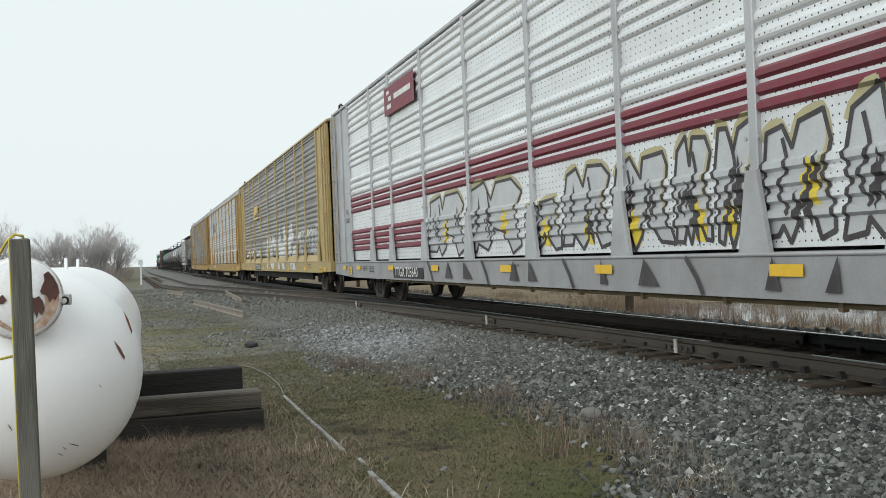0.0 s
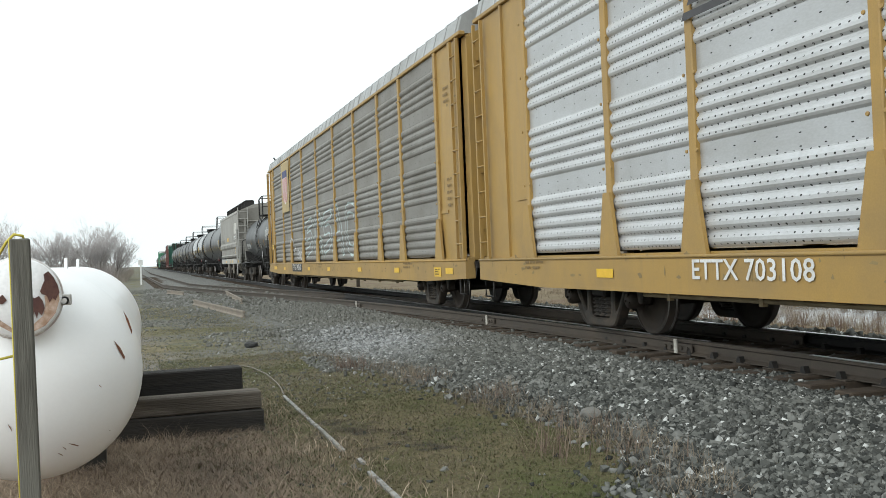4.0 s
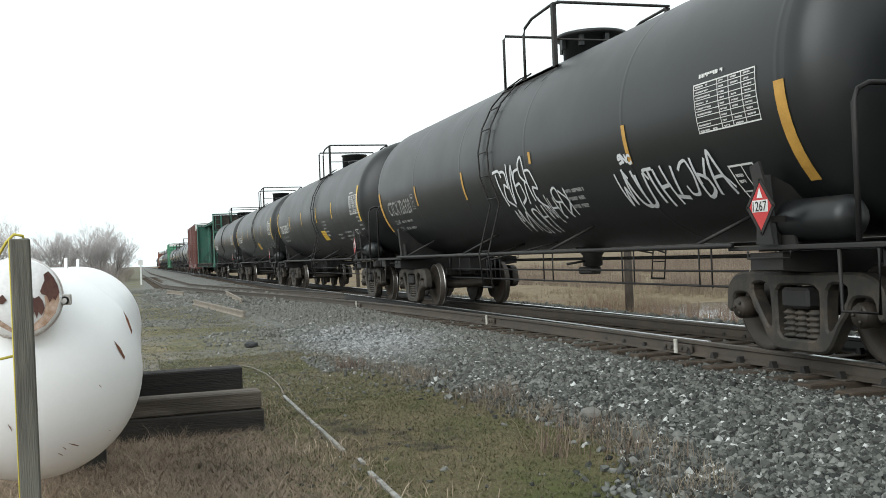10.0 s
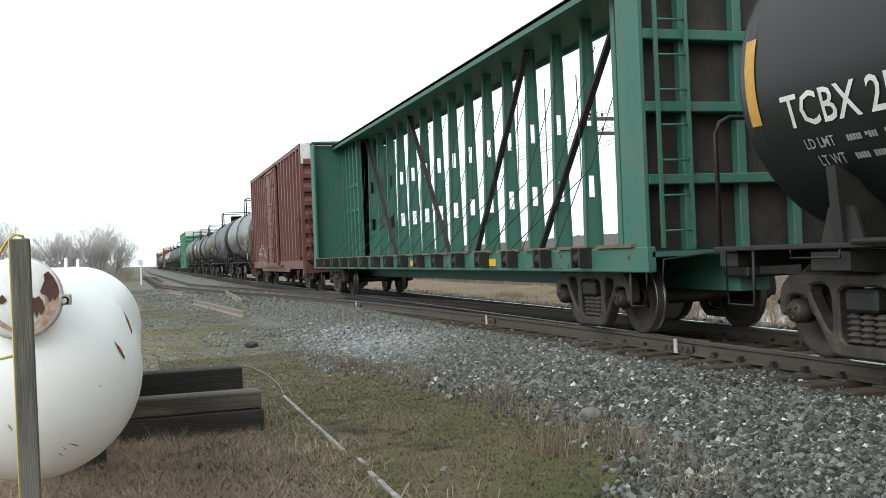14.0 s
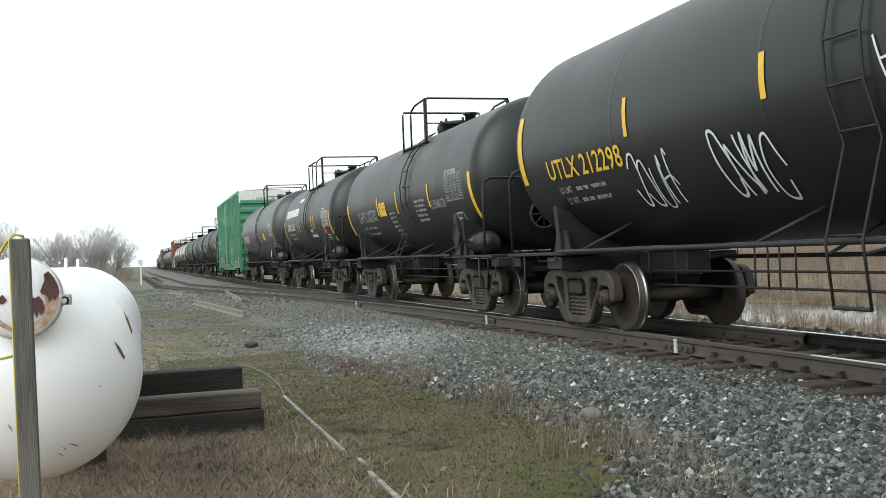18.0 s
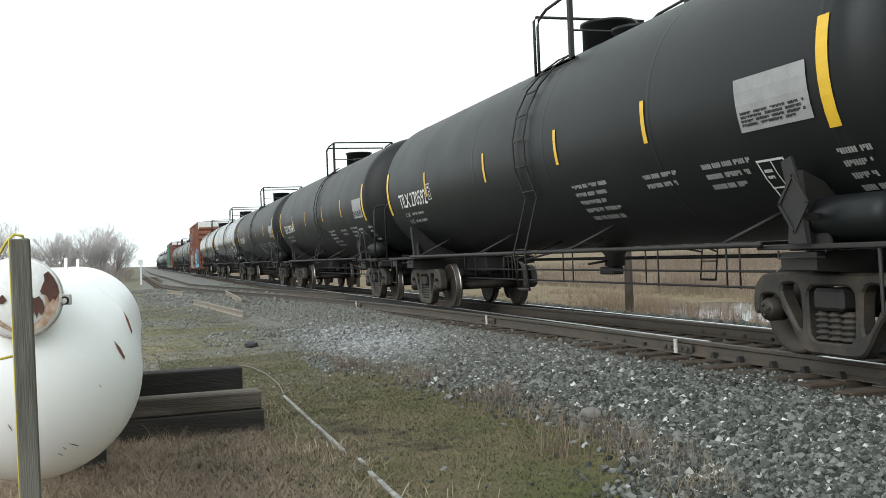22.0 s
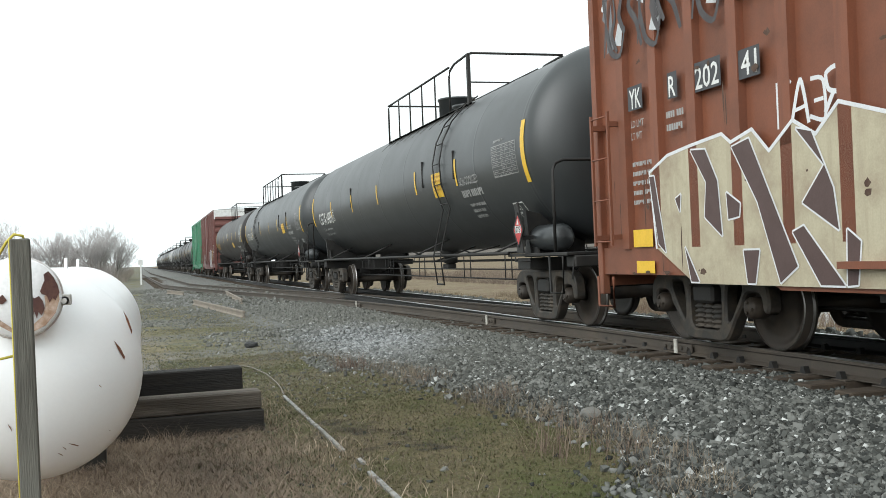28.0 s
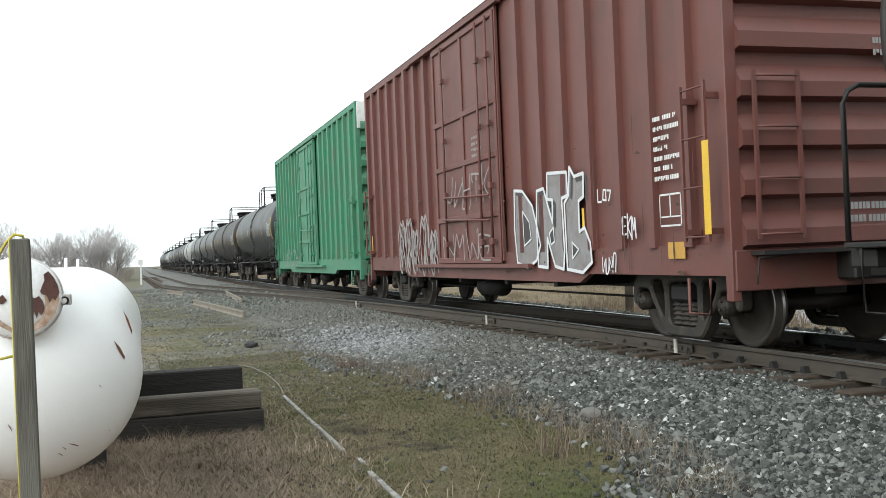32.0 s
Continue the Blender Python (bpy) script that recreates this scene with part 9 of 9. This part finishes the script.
def red_box(car, half, put, L):
    scuffs(car, -1.5, -7.6, 7.6, .8, 2.6, 110, 56, SCUFFRUST)
    for figure, hole in (([(2.2, .95), (2.13, 1.45), (2.17, 2.05), (2.5, 2.02), (2.86, 1.78), (3.02, 1.45), (3.12, 1.2), (2.95, .98), (2.6, .88)], [(2.5, 1.2), (2.48, 1.72), (2.72, 1.55), (2.78, 1.3)]),
                         ([(3.02, .9), (3.0, 1.4), (3.05, 1.98), (3.3, 2.0), (3.58, 1.5), (3.6, 1.82), (3.42, 1.84), (3.45, 2.2), (4.1, 2.16), (4.12, 1.85), (3.92, 1.82), (3.95, 1.1), (3.9, .86), (3.62, .9), (3.38, 1.3), (3.36, .88)], [(3.46, 1.36), (3.6, 1.44), (3.62, 1.24), (3.5, 1.2)]),
                         ([(4.02, .86), (4.0, 1.75), (4.15, 1.85), (4.2, 2.22), (4.34, 2.08), (4.62, 2.1), (4.6, 1.8), (4.45, 1.75), (4.44, 1.35), (4.6, 1.4), (4.75, 1.2), (4.78, .95), (4.5, .82)], [(4.2, 1.0), (4.2, 1.22), (4.4, 1.12)])):
        body = part("graffiti", Skin(on_flat(-1.5, .004)).poly(figure, tessellate_polygon([[Vector((p, q, 0)) for p, q in figure]])).mesh("graffiti", DULLSILVER), car, None, "silver sprayed block letter with a white edge")
        part("paint_fill", Skin(on_flat(-1.5, .010)).poly(hole).stroke([(p + .07, q - .05) for p, q in figure[2:7]], .05).mesh("paint_fill", GREYSPRAY), body)
        part("paint_haze", Skin(on_flat(-1.5, .014)).stroke(figure + figure[:1], .045).stroke(hole + hole[:1], .025).mesh("paint_haze", SPRAYWHITE), body)
    part("sprayed_tag", Skin(on_flat(-1.5)).stroke([(5.0, 1.86), (5.0, 1.7), (5.1, 1.7)], .025).stroke([(5.14, 1.72), (5.16, 1.84), (5.22, 1.84), (5.23, 1.71), (5.14, 1.72)], .025).stroke([(5.26, 1.83), (5.36, 1.82), (5.3, 1.7)], .025).mesh("sprayed_tag", SPRAYWHITE), car)
    part("sprayed_tag", scrawl(Skin(put), 5.6, 5.95, 1.25, 1.55, .035, 57, 3).mesh("sprayed_tag", SPRAYWHITE), car)
    spiky(car, flat_at(-1.5), -5.0, -1.95, .82, 1.9, 5, 58, DUSTYSPRAY, DUSTYSPRAY, DUSTYSPRAY, .6)
    part("sprayed_tag", scrawl(Skin(on_flat(-1.56)), -1.2, 1.3, 2.0, 2.6, .05, 55, 5).mesh("sprayed_tag", DUSTYSPRAY), car)
    part("sprayed_tag", scrawl(Skin(on_flat(-1.56)), -1.5, 1.2, 1.0, 1.5, .05, 53, 4).mesh("sprayed_tag", DUSTYSPRAY), car)
    part("sprayed_tag", scrawl(Skin(put), 5.02, 5.42, .82, 1.05, .03, 54, 4).mesh("sprayed_tag", SPRAYWHITE), car)
    sk = Skin(put)
    for a, b, c, d in ((0, .46, 0, .02), (0, .46, .34, .36), (0, .02, 0, .36), (.44, .46, 0, .36), (.22, .24, .1, .36), (0, .46, .1, .115)):
        sk.rect(6.5 + a, 6.5 + b, 1.33 + c, 1.33 + d)
    sk.lines(6.42, 2.5, [.5, .55, .4, .3, .55, .4, .5], .05, .06, 4)
    part("stencil_box", sk.mesh("stencil_box", WHITE), car)
    part("reflector", Skin(on_flat(-1.63)).rect(7.62, 7.74, 1.22, 2.15).mesh("reflector", YELLOW), car)
    for x in (2.2, 4.5, -6.4, -7.6):
        part("reflector", Skin(put).rect(x, x + .07, 1.2, 1.65).mesh("reflector", YELLOW), car)
    part("caution_label", Skin(put).rect(6.65, 7.0, .98, 1.16).mesh("caution_label", AMBER), car)
    part("door_notice", Skin(on_flat(-1.525)).lines(.3, 3.05, [.45, .4, .5, .4], .05, .05, 6).mesh("door_notice", DUSTYSPRAY), car)
    face = Skin(lambda a, b: (L + .075, a, b))
    part("end_stencil", face.lines(.1, 3.9, [.8, .9, .7], .06, .06, 3).lines(.2, 3.1, [.8, .7], .06, .06, 4).lines(-.2, 1.42, [.6, .6], .07, .06, 5).mesh("end_stencil", DULLWHITE), car)


def rust_box(car, half, put, L):
    scuffs(car, -1.5, -7.6, 7.6, .8, 4.4, 160, 66, SCUFFRUST)
    part("car_number", Skin(put).word("YK", -7.02, 2.72, .22, .27).word("R", -6.13, 2.72, .22, .14).word("202", -5.6, 2.71, .22, .43).word("41", -4.79, 2.7, .22, .25).mesh("car_number", WHITE), car)
    ground = [(-6.5, 1.1), (-5.75, .72), (-1.8, .72), (-1.8, 1.95), (-2.9, 2.08), (-3.45, 2.25), (-3.75, 2.02), (-4.05, 2.18), (-4.4, 1.95), (-4.65, 2.18), (-5.0, 2.1), (-5.15, 2.2), (-5.75, 2.15), (-6.2, 2.1), (-6.6, 1.95)]
    cream = part("graffiti", Skin(on_flat(-1.5, .004)).poly(ground).mesh("graffiti", CREAM), car, None, "cream sprayed lettering")
    part("paint_haze", Skin(on_flat(-1.5, .007)).stroke(ground[2:] + ground[:1], .035).mesh("paint_haze", SPRAYWHITE), cream)
    white, dark = Skin(on_flat(-1.5, .008)), Skin(on_flat(-1.5, .012))
    for wedge in ([(-6.6, 1.9), (-6.45, 1.15), (-6.3, 1.05), (-6.5, 1.9)], [(-5.72, 2.1), (-5.45, 1.75), (-5.5, 1.4), (-5.2, 1.2), (-5.25, 1.75), (-5.45, 2.08)],
                  [(-6.06, 1.62), (-5.95, 1.66), (-5.98, 1.48)], [(-5.1, 1.62), (-4.88, 1.5), (-4.9, 1.38), (-5.08, 1.36)], [(-5.9, 1.1), (-5.8, .74), (-5.65, .74)],
                  [(-4.98, 2.05), (-4.7, 2.1), (-4.05, .9), (-4.3, .75), (-4.6, 1.5)], [(-4.85, 1.05), (-4.6, 1.05), (-4.68, .74), (-4.8, .74)],
                  [(-4.0, 2.1), (-3.65, 1.75), (-3.95, 1.45), (-3.5, 1.2), (-3.55, 1.55), (-3.8, 2.05)], [(-4.1, 1.2), (-3.75, .74), (-3.45, .74), (-3.95, 1.25)],
                  [(-3.4, 1.2), (-3.25, 1.1), (-3.3, .75), (-3.42, .74)], [(-2.9, 2.0), (-2.6, 1.3), (-2.75, .74), (-2.45, .74), (-2.35, 1.3), (-2.7, 2.0)], [(-2.2, 1.5), (-1.95, 1.45), (-2.0, 1.15)]):
        white.stroke(wedge + wedge[:1], .035)
        dark.poly(wedge)
    part("paint_fill", dark.mesh("paint_fill", surface("dark_brown_spray", (.085, .05, .045), .5, amount=.4, scale=4)), cream)
    part("paint_haze", white.mesh("paint_haze", SPRAYWHITE), cream)
    spiky(car, flat_at(-1.5), -7.6, -2.6, 3.45, 4.4, 5, 63, GREYSPRAY, SILVERSPRAY, SPRAYWHITE)
    for x0, x1, z0, z1 in ((-7.06, -6.72, 2.7, 2.98), (-6.16, -5.96, 2.7, 2.98), (-5.63, -5.14, 2.68, 2.98), (-4.84, -4.5, 2.67, 2.95)):
        part("number_field", Skin(on_flat(-1.49, .002)).rect(x0, x1, z0, z1).mesh("number_field", GREYINK), car)
    part("blue_ground", Skin(put).poly([(1.75, .8), (7.7, .8), (7.75, 2.75), (6.2, 2.6), (4.9, 2.8), (3.0, 2.5), (1.8, 2.3)]).mesh("blue_ground", SKYBLUE), car, None, "light blue sprayed background")
    mural(car, flat_at(-1.506), 1.95, 7.6, .95, 2.5, [2, 4, 0, 7], SKYBLUE, DARKINK, 62, .3, .09)
    part("sprayed_tag", scrawl(Skin(on_flat(-1.56)), -1.4, 1.1, 1.4, 2.0, .045, 64, 6).mesh("sprayed_tag", SPRAYWHITE), car)
    part("sprayed_tag", scrawl(Skin(put), -4.3, -3.4, 2.15, 2.55, .06, 65, 4).mesh("sprayed_tag", SPRAYWHITE), car)
    for x in (-7.0, -4.0, -.4, 2.2, 5.4):
        part("reflector", Skin(put).rect(x, x + .42, .82, .96).mesh("reflector", YELLOW), car)
    part("caution_label", Skin(put).rect(-7.05, -6.6, 1.12, 1.32).mesh("caution_label", YELLOW), car)
    part("door_notice", Skin(on_flat(-1.525)).lines(.2, 3.3, [.7, .7, .6], .07, .06, 6).mesh("door_notice", SPRAYWHITE), car)
    part("small_stencil", Skin(put).word("LD LMT", -7.0, 2.5, .08, .3).word("LT WT", -7.0, 2.36, .08, .25).lines(-6.2, 2.5, [.35, .3], .07, .07, 4).lines(-7.0, 2.05, [.5] * 5, .05, .06, 6).mesh("small_stencil", DULLWHITE), car)


box_car(-369.8, -382.2, "green box car with a white band on its end", GREEN, door=(-1.95, 1.92), rib_at=(-7.19, -6.42, -5.66, -4.9, -4.13, -3.37, -2.6, 2.2, 2.84, 3.42, 4.05, 4.8, 5.67, 6.3, 7.3), top_paint=WHITE, extra=green_box)
tank_car(-387.1, -400.3, "jet black tank car with yellow reflectors", JETBLACK, ladder=.4, dome="pot", ticks=[(-7.87, 2.06, 3), (-4.82, 2.29, 2.77), (-1.31, 2.29, 2.77), (1.63, 2.29, 2.77), (4.1, 2.29, 2.77), (7.18, 2.06, 3)], table="plate", mark="TILX 270592", mark_at=(-6.97, 2.17, .28, 2.1), texts=[(1.8, 1.93, 1.0, 5), (3.74, 1.9, .75, 2), (5.0, 1.9, .85, 3), (7.06, 1.84, .4, 5)], plat=(-.24, 1.2), table_at=(5.9, 2.67))
tank_car(-405.0, -418.0, "jet black tank car with yellow reflectors", JETBLACK, ladder=.4, dome="pot", ticks=[(-8.15, 2.07, 3.01), (-4.91, 2.3, 2.78), (-2.03, 2.3, 2.78), (1.3, 2.3, 2.78), (4.27, 2.3, 2.78), (7.14, 2.07, 3.01)], table="plate", mark="TILX 270764", mark_at=(-7.1, 2.17, .28, 2.1), texts=[(1.64, 1.93, 1.0, 5), (3.48, 1.9, .75, 2), (4.85, 1.92, .9, 3), (7.0, 1.88, .4, 5)], plat=(-.42, .94), table_at=(5.9, 2.67))
tank_car(-422.95, -436.15, "jet black tank car with yellow reflectors", JETBLACK, ladder=-.9, dome="pot", ticks=[(-8.05, 2.07, 3.01), (-4.77, 2.3, 2.78), (-2.44, 2.3, 2.78), (0.78, 2.3, 2.78), (3.92, 2.3, 2.78), (7.2, 2.07, 3.01)], table="plate", mark="TILX 270757", mark_at=(-7.07, 2.16, .28, 2.15), texts=[(.91, 1.93, 1.05, 5), (2.57, 1.9, .75, 2), (4.36, 1.92, 1.0, 3), (6.9, 1.75, .4, 5)], plat=(-1.08, .36), table_at=(5.93, 2.67), head="TILX")
def sr_words(car, half, put, R, zc):
    part("content_words", Skin(put).word("SR-8754 FRA AIP", 4.75, 1.98, .15, .95).lines(4.85, 1.86, [.9, .85], .05, .04, 6).lines(4.95, 1.66, [.6, .45, .5], .05, .04, 7).mesh("content_words", WHITE), car)


tank_car(-440.8, -455.42, "glossy black tank car with yellow reflectors", GLOSS, ladder=.6, dome="pot", ticks=[(-8.5, 2.09, 3.03), (-5.49, 2.32, 2.8), (-2.34, 2.32, 2.8), (1.14, 2.32, 2.8), (4.32, 2.32, 2.8), (7.71, 2.09, 3.03)], mark="GATX 222016", mark_at=(-7.6, 2.13, .32, 1.95), texts=[(1.4, 1.96, 1.0, 5), (3.14, 1.95, .8, 4), (6.7, 1.98, .45, 1), (7.3, 1.9, .4, 5)], plat=(-.83, 1.3), table_at=(6.48, 2.68), head="GATX", extra=sr_words)
tank_car(-459.5, -474.0, "glossy black tank car with yellow reflectors", GLOSS, ladder=.6, dome="pot", ticks=[(-8.4, 2.18, 3.01), (-5.3, 2.39, 2.8), (-2.24, 2.3, 2.79), (1.1, 2.32, 2.79), (4.3, 2.32, 2.79), (7.8, 2.1, 3.03)], texts=[(1.1, 2.0, .8, 6), (3.0, 2.0, .8, 3)], plat=(-.5, 1.0))
box_car(-480.2, -492.7, "rust red box car covered in graffiti", RUSTRED, top_paint=WHITE, extra=rust_box)


def lpg(car, half, put, R, zc):
    part("content_words", Skin(put).word("NON-ODORIZED", half - 2.75, 2.33, .14, 1.0).lines(half - 2.75, 2.12, [1.05], .12, .05, 4).lines(half - 2.6, 1.95, [.8, .6, .5], .05, .05, 5).mesh("content_words", DULLWHITE), car)
    for x in (-3.66, 3.39, 5.43):
        part("weld_plate", Geo().box(x, x + .03, -R - .012, -R + .1, zc - .24, zc + .28, .006).mesh("weld_plate", DARKSTEEL), car)


LPGTICKS = [(-9.66, 2.18, 3.1), (-6.53, 2.35, 2.81), (-3.58, 2.35, 2.81), (-.6, 2.38, 2.84), (2.85, 2.37, 2.84), (5.55, 2.35, 2.83), (8.84, 2.15, 3.08)]
tank_car(-497.2, -514.05, "long dark grey pressure tank car", SLATE, zc=2.72, ladder=4.55, man=1.2, ticks=LPGTICKS, mark="CGTX 64893", mark_at=(-8.65, 2.2, .34, 2.1), dome="pot", placard="1075", label_at=(4.05, 4.65, 2.22, 2.68), extra=lpg, plat=(-1.3, 5.0), table="dull", seams=8)
tank_car(-518.7, -535.48, "long dark grey pressure tank car", SLATE, zc=2.72, ladder=-5.15, man=-.2, ticks=[(-9.87, 2.12, 3.06), (-6.65, 2.35, 2.83), (-3.13, 2.35, 2.83), (0.02, 2.35, 2.83), (2.82, 2.35, 2.83), (5.62, 2.35, 2.83), (8.97, 2.12, 3.06)], mark="CGTX 64857", mark_at=(-8.9, 2.24, .34, 2.2), dome="pot", placard="1075", label_at=(4.02, 4.75, 2.22, 2.6), extra=lpg, plat=(-5.92, .9), table_at=(7.65, 2.74), table="dull", head="CGTX", seams=8)


def lpg_brown(car, half, put, R, zc):
    part("content_words", Skin(put).word("NON-ODORIZED", 6.05, 1.95, .14, 1.2).word("LIQUEFIED PETROLEUM", 6.05, 1.76, .13, 1.5).word("GAS", 6.6, 1.58, .13, .32).mesh("content_words", WHITE), car)
    part("sign_plate", Skin(put).rect(-.55, .15, 2.72, 3.04).mesh("sign_plate", DULLWHITE), car, None, "dull grey sign plate")
    part("grey_patch", Skin(put).rect(7.6, 8.95, 2.75, 3.3).mesh("grey_patch", SLATE), car, None, "faded grey patch of paint")


tank_car(-539.9, -557.3, "long brownish black pressure tank car", BROWNBLACK, zc=2.72, ladder=None, man=.55, ticks=[(-9.6, 2.28, 3.2), (-6.5, 2.48, 2.95), (-3.06, 2.46, 2.95), (.35, 2.46, 2.97), (3.28, 2.45, 2.97), (5.98, 2.46, 2.97), (8.9, 2.28, 3.2)], mark="GATX 62465", mark_at=(-8.55, 2.12, .36, 1.85), dome="pot", placard="1075", mark_paint=AMBER, label_at=(2.95, 3.75, 2.05, 2.36), extra=lpg_brown, plat=(-2.1, 1.6), seams=8)
box_car(-562.2, -574.6, "oxide red box car with a white band and grey graffiti", OXIDE, over=1.66, top_paint=WHITE, extra=red_box)
box_car(-579.2, -591.6, "green box car behind a red one", GREEN, top_paint=WHITE, extra=lambda car, half, put, L: part("sprayed_tag", scrawl(Skin(put), -6, -2, .9, 1.5, .06, 71, 6).mesh("sprayed_tag", DUSTYSPRAY), car))
u = -596.0
for k in range(14):
    tank_car(u, u - 13.9, ("dark tank car far down the train", "slate tank car far down the train", "pale tank car far down the train")[0 if k < 3 else k % 3], (BLACK, BROWNBLACK, SLATE, SLATE, PALETANK)[k % 5], far=True, rail_long=False, ticks=SIX)
    u -= 18.1

SPEED = 17.256


def motions():
    for car, u0 in TRAIN:
        walk(car, [(float(t), along(u0 + SPEED * t)) for t in range(33)])
    # every wheelset rolls at the train's speed; all of one kind share the turning
    turn = math.degrees(SPEED / R_WHEEL)
    lead = {}
    for w, s in WHEELSETS:
        if s not in lead:
            walk(w, [(k / FPS, pose(s * .889, 0, R_WHEEL, 0, turn * k / FPS, 0)) for k in range(int(32 * FPS) + 1)])
            lead[s] = w
        else:
            w.rotation_mode = "QUATERNION"
            w.animation_data_create()
            w.animation_data.action = lead[s].animation_data.action
            w.animation_data.action_slot = lead[s].animation_data.action_slot


motions()
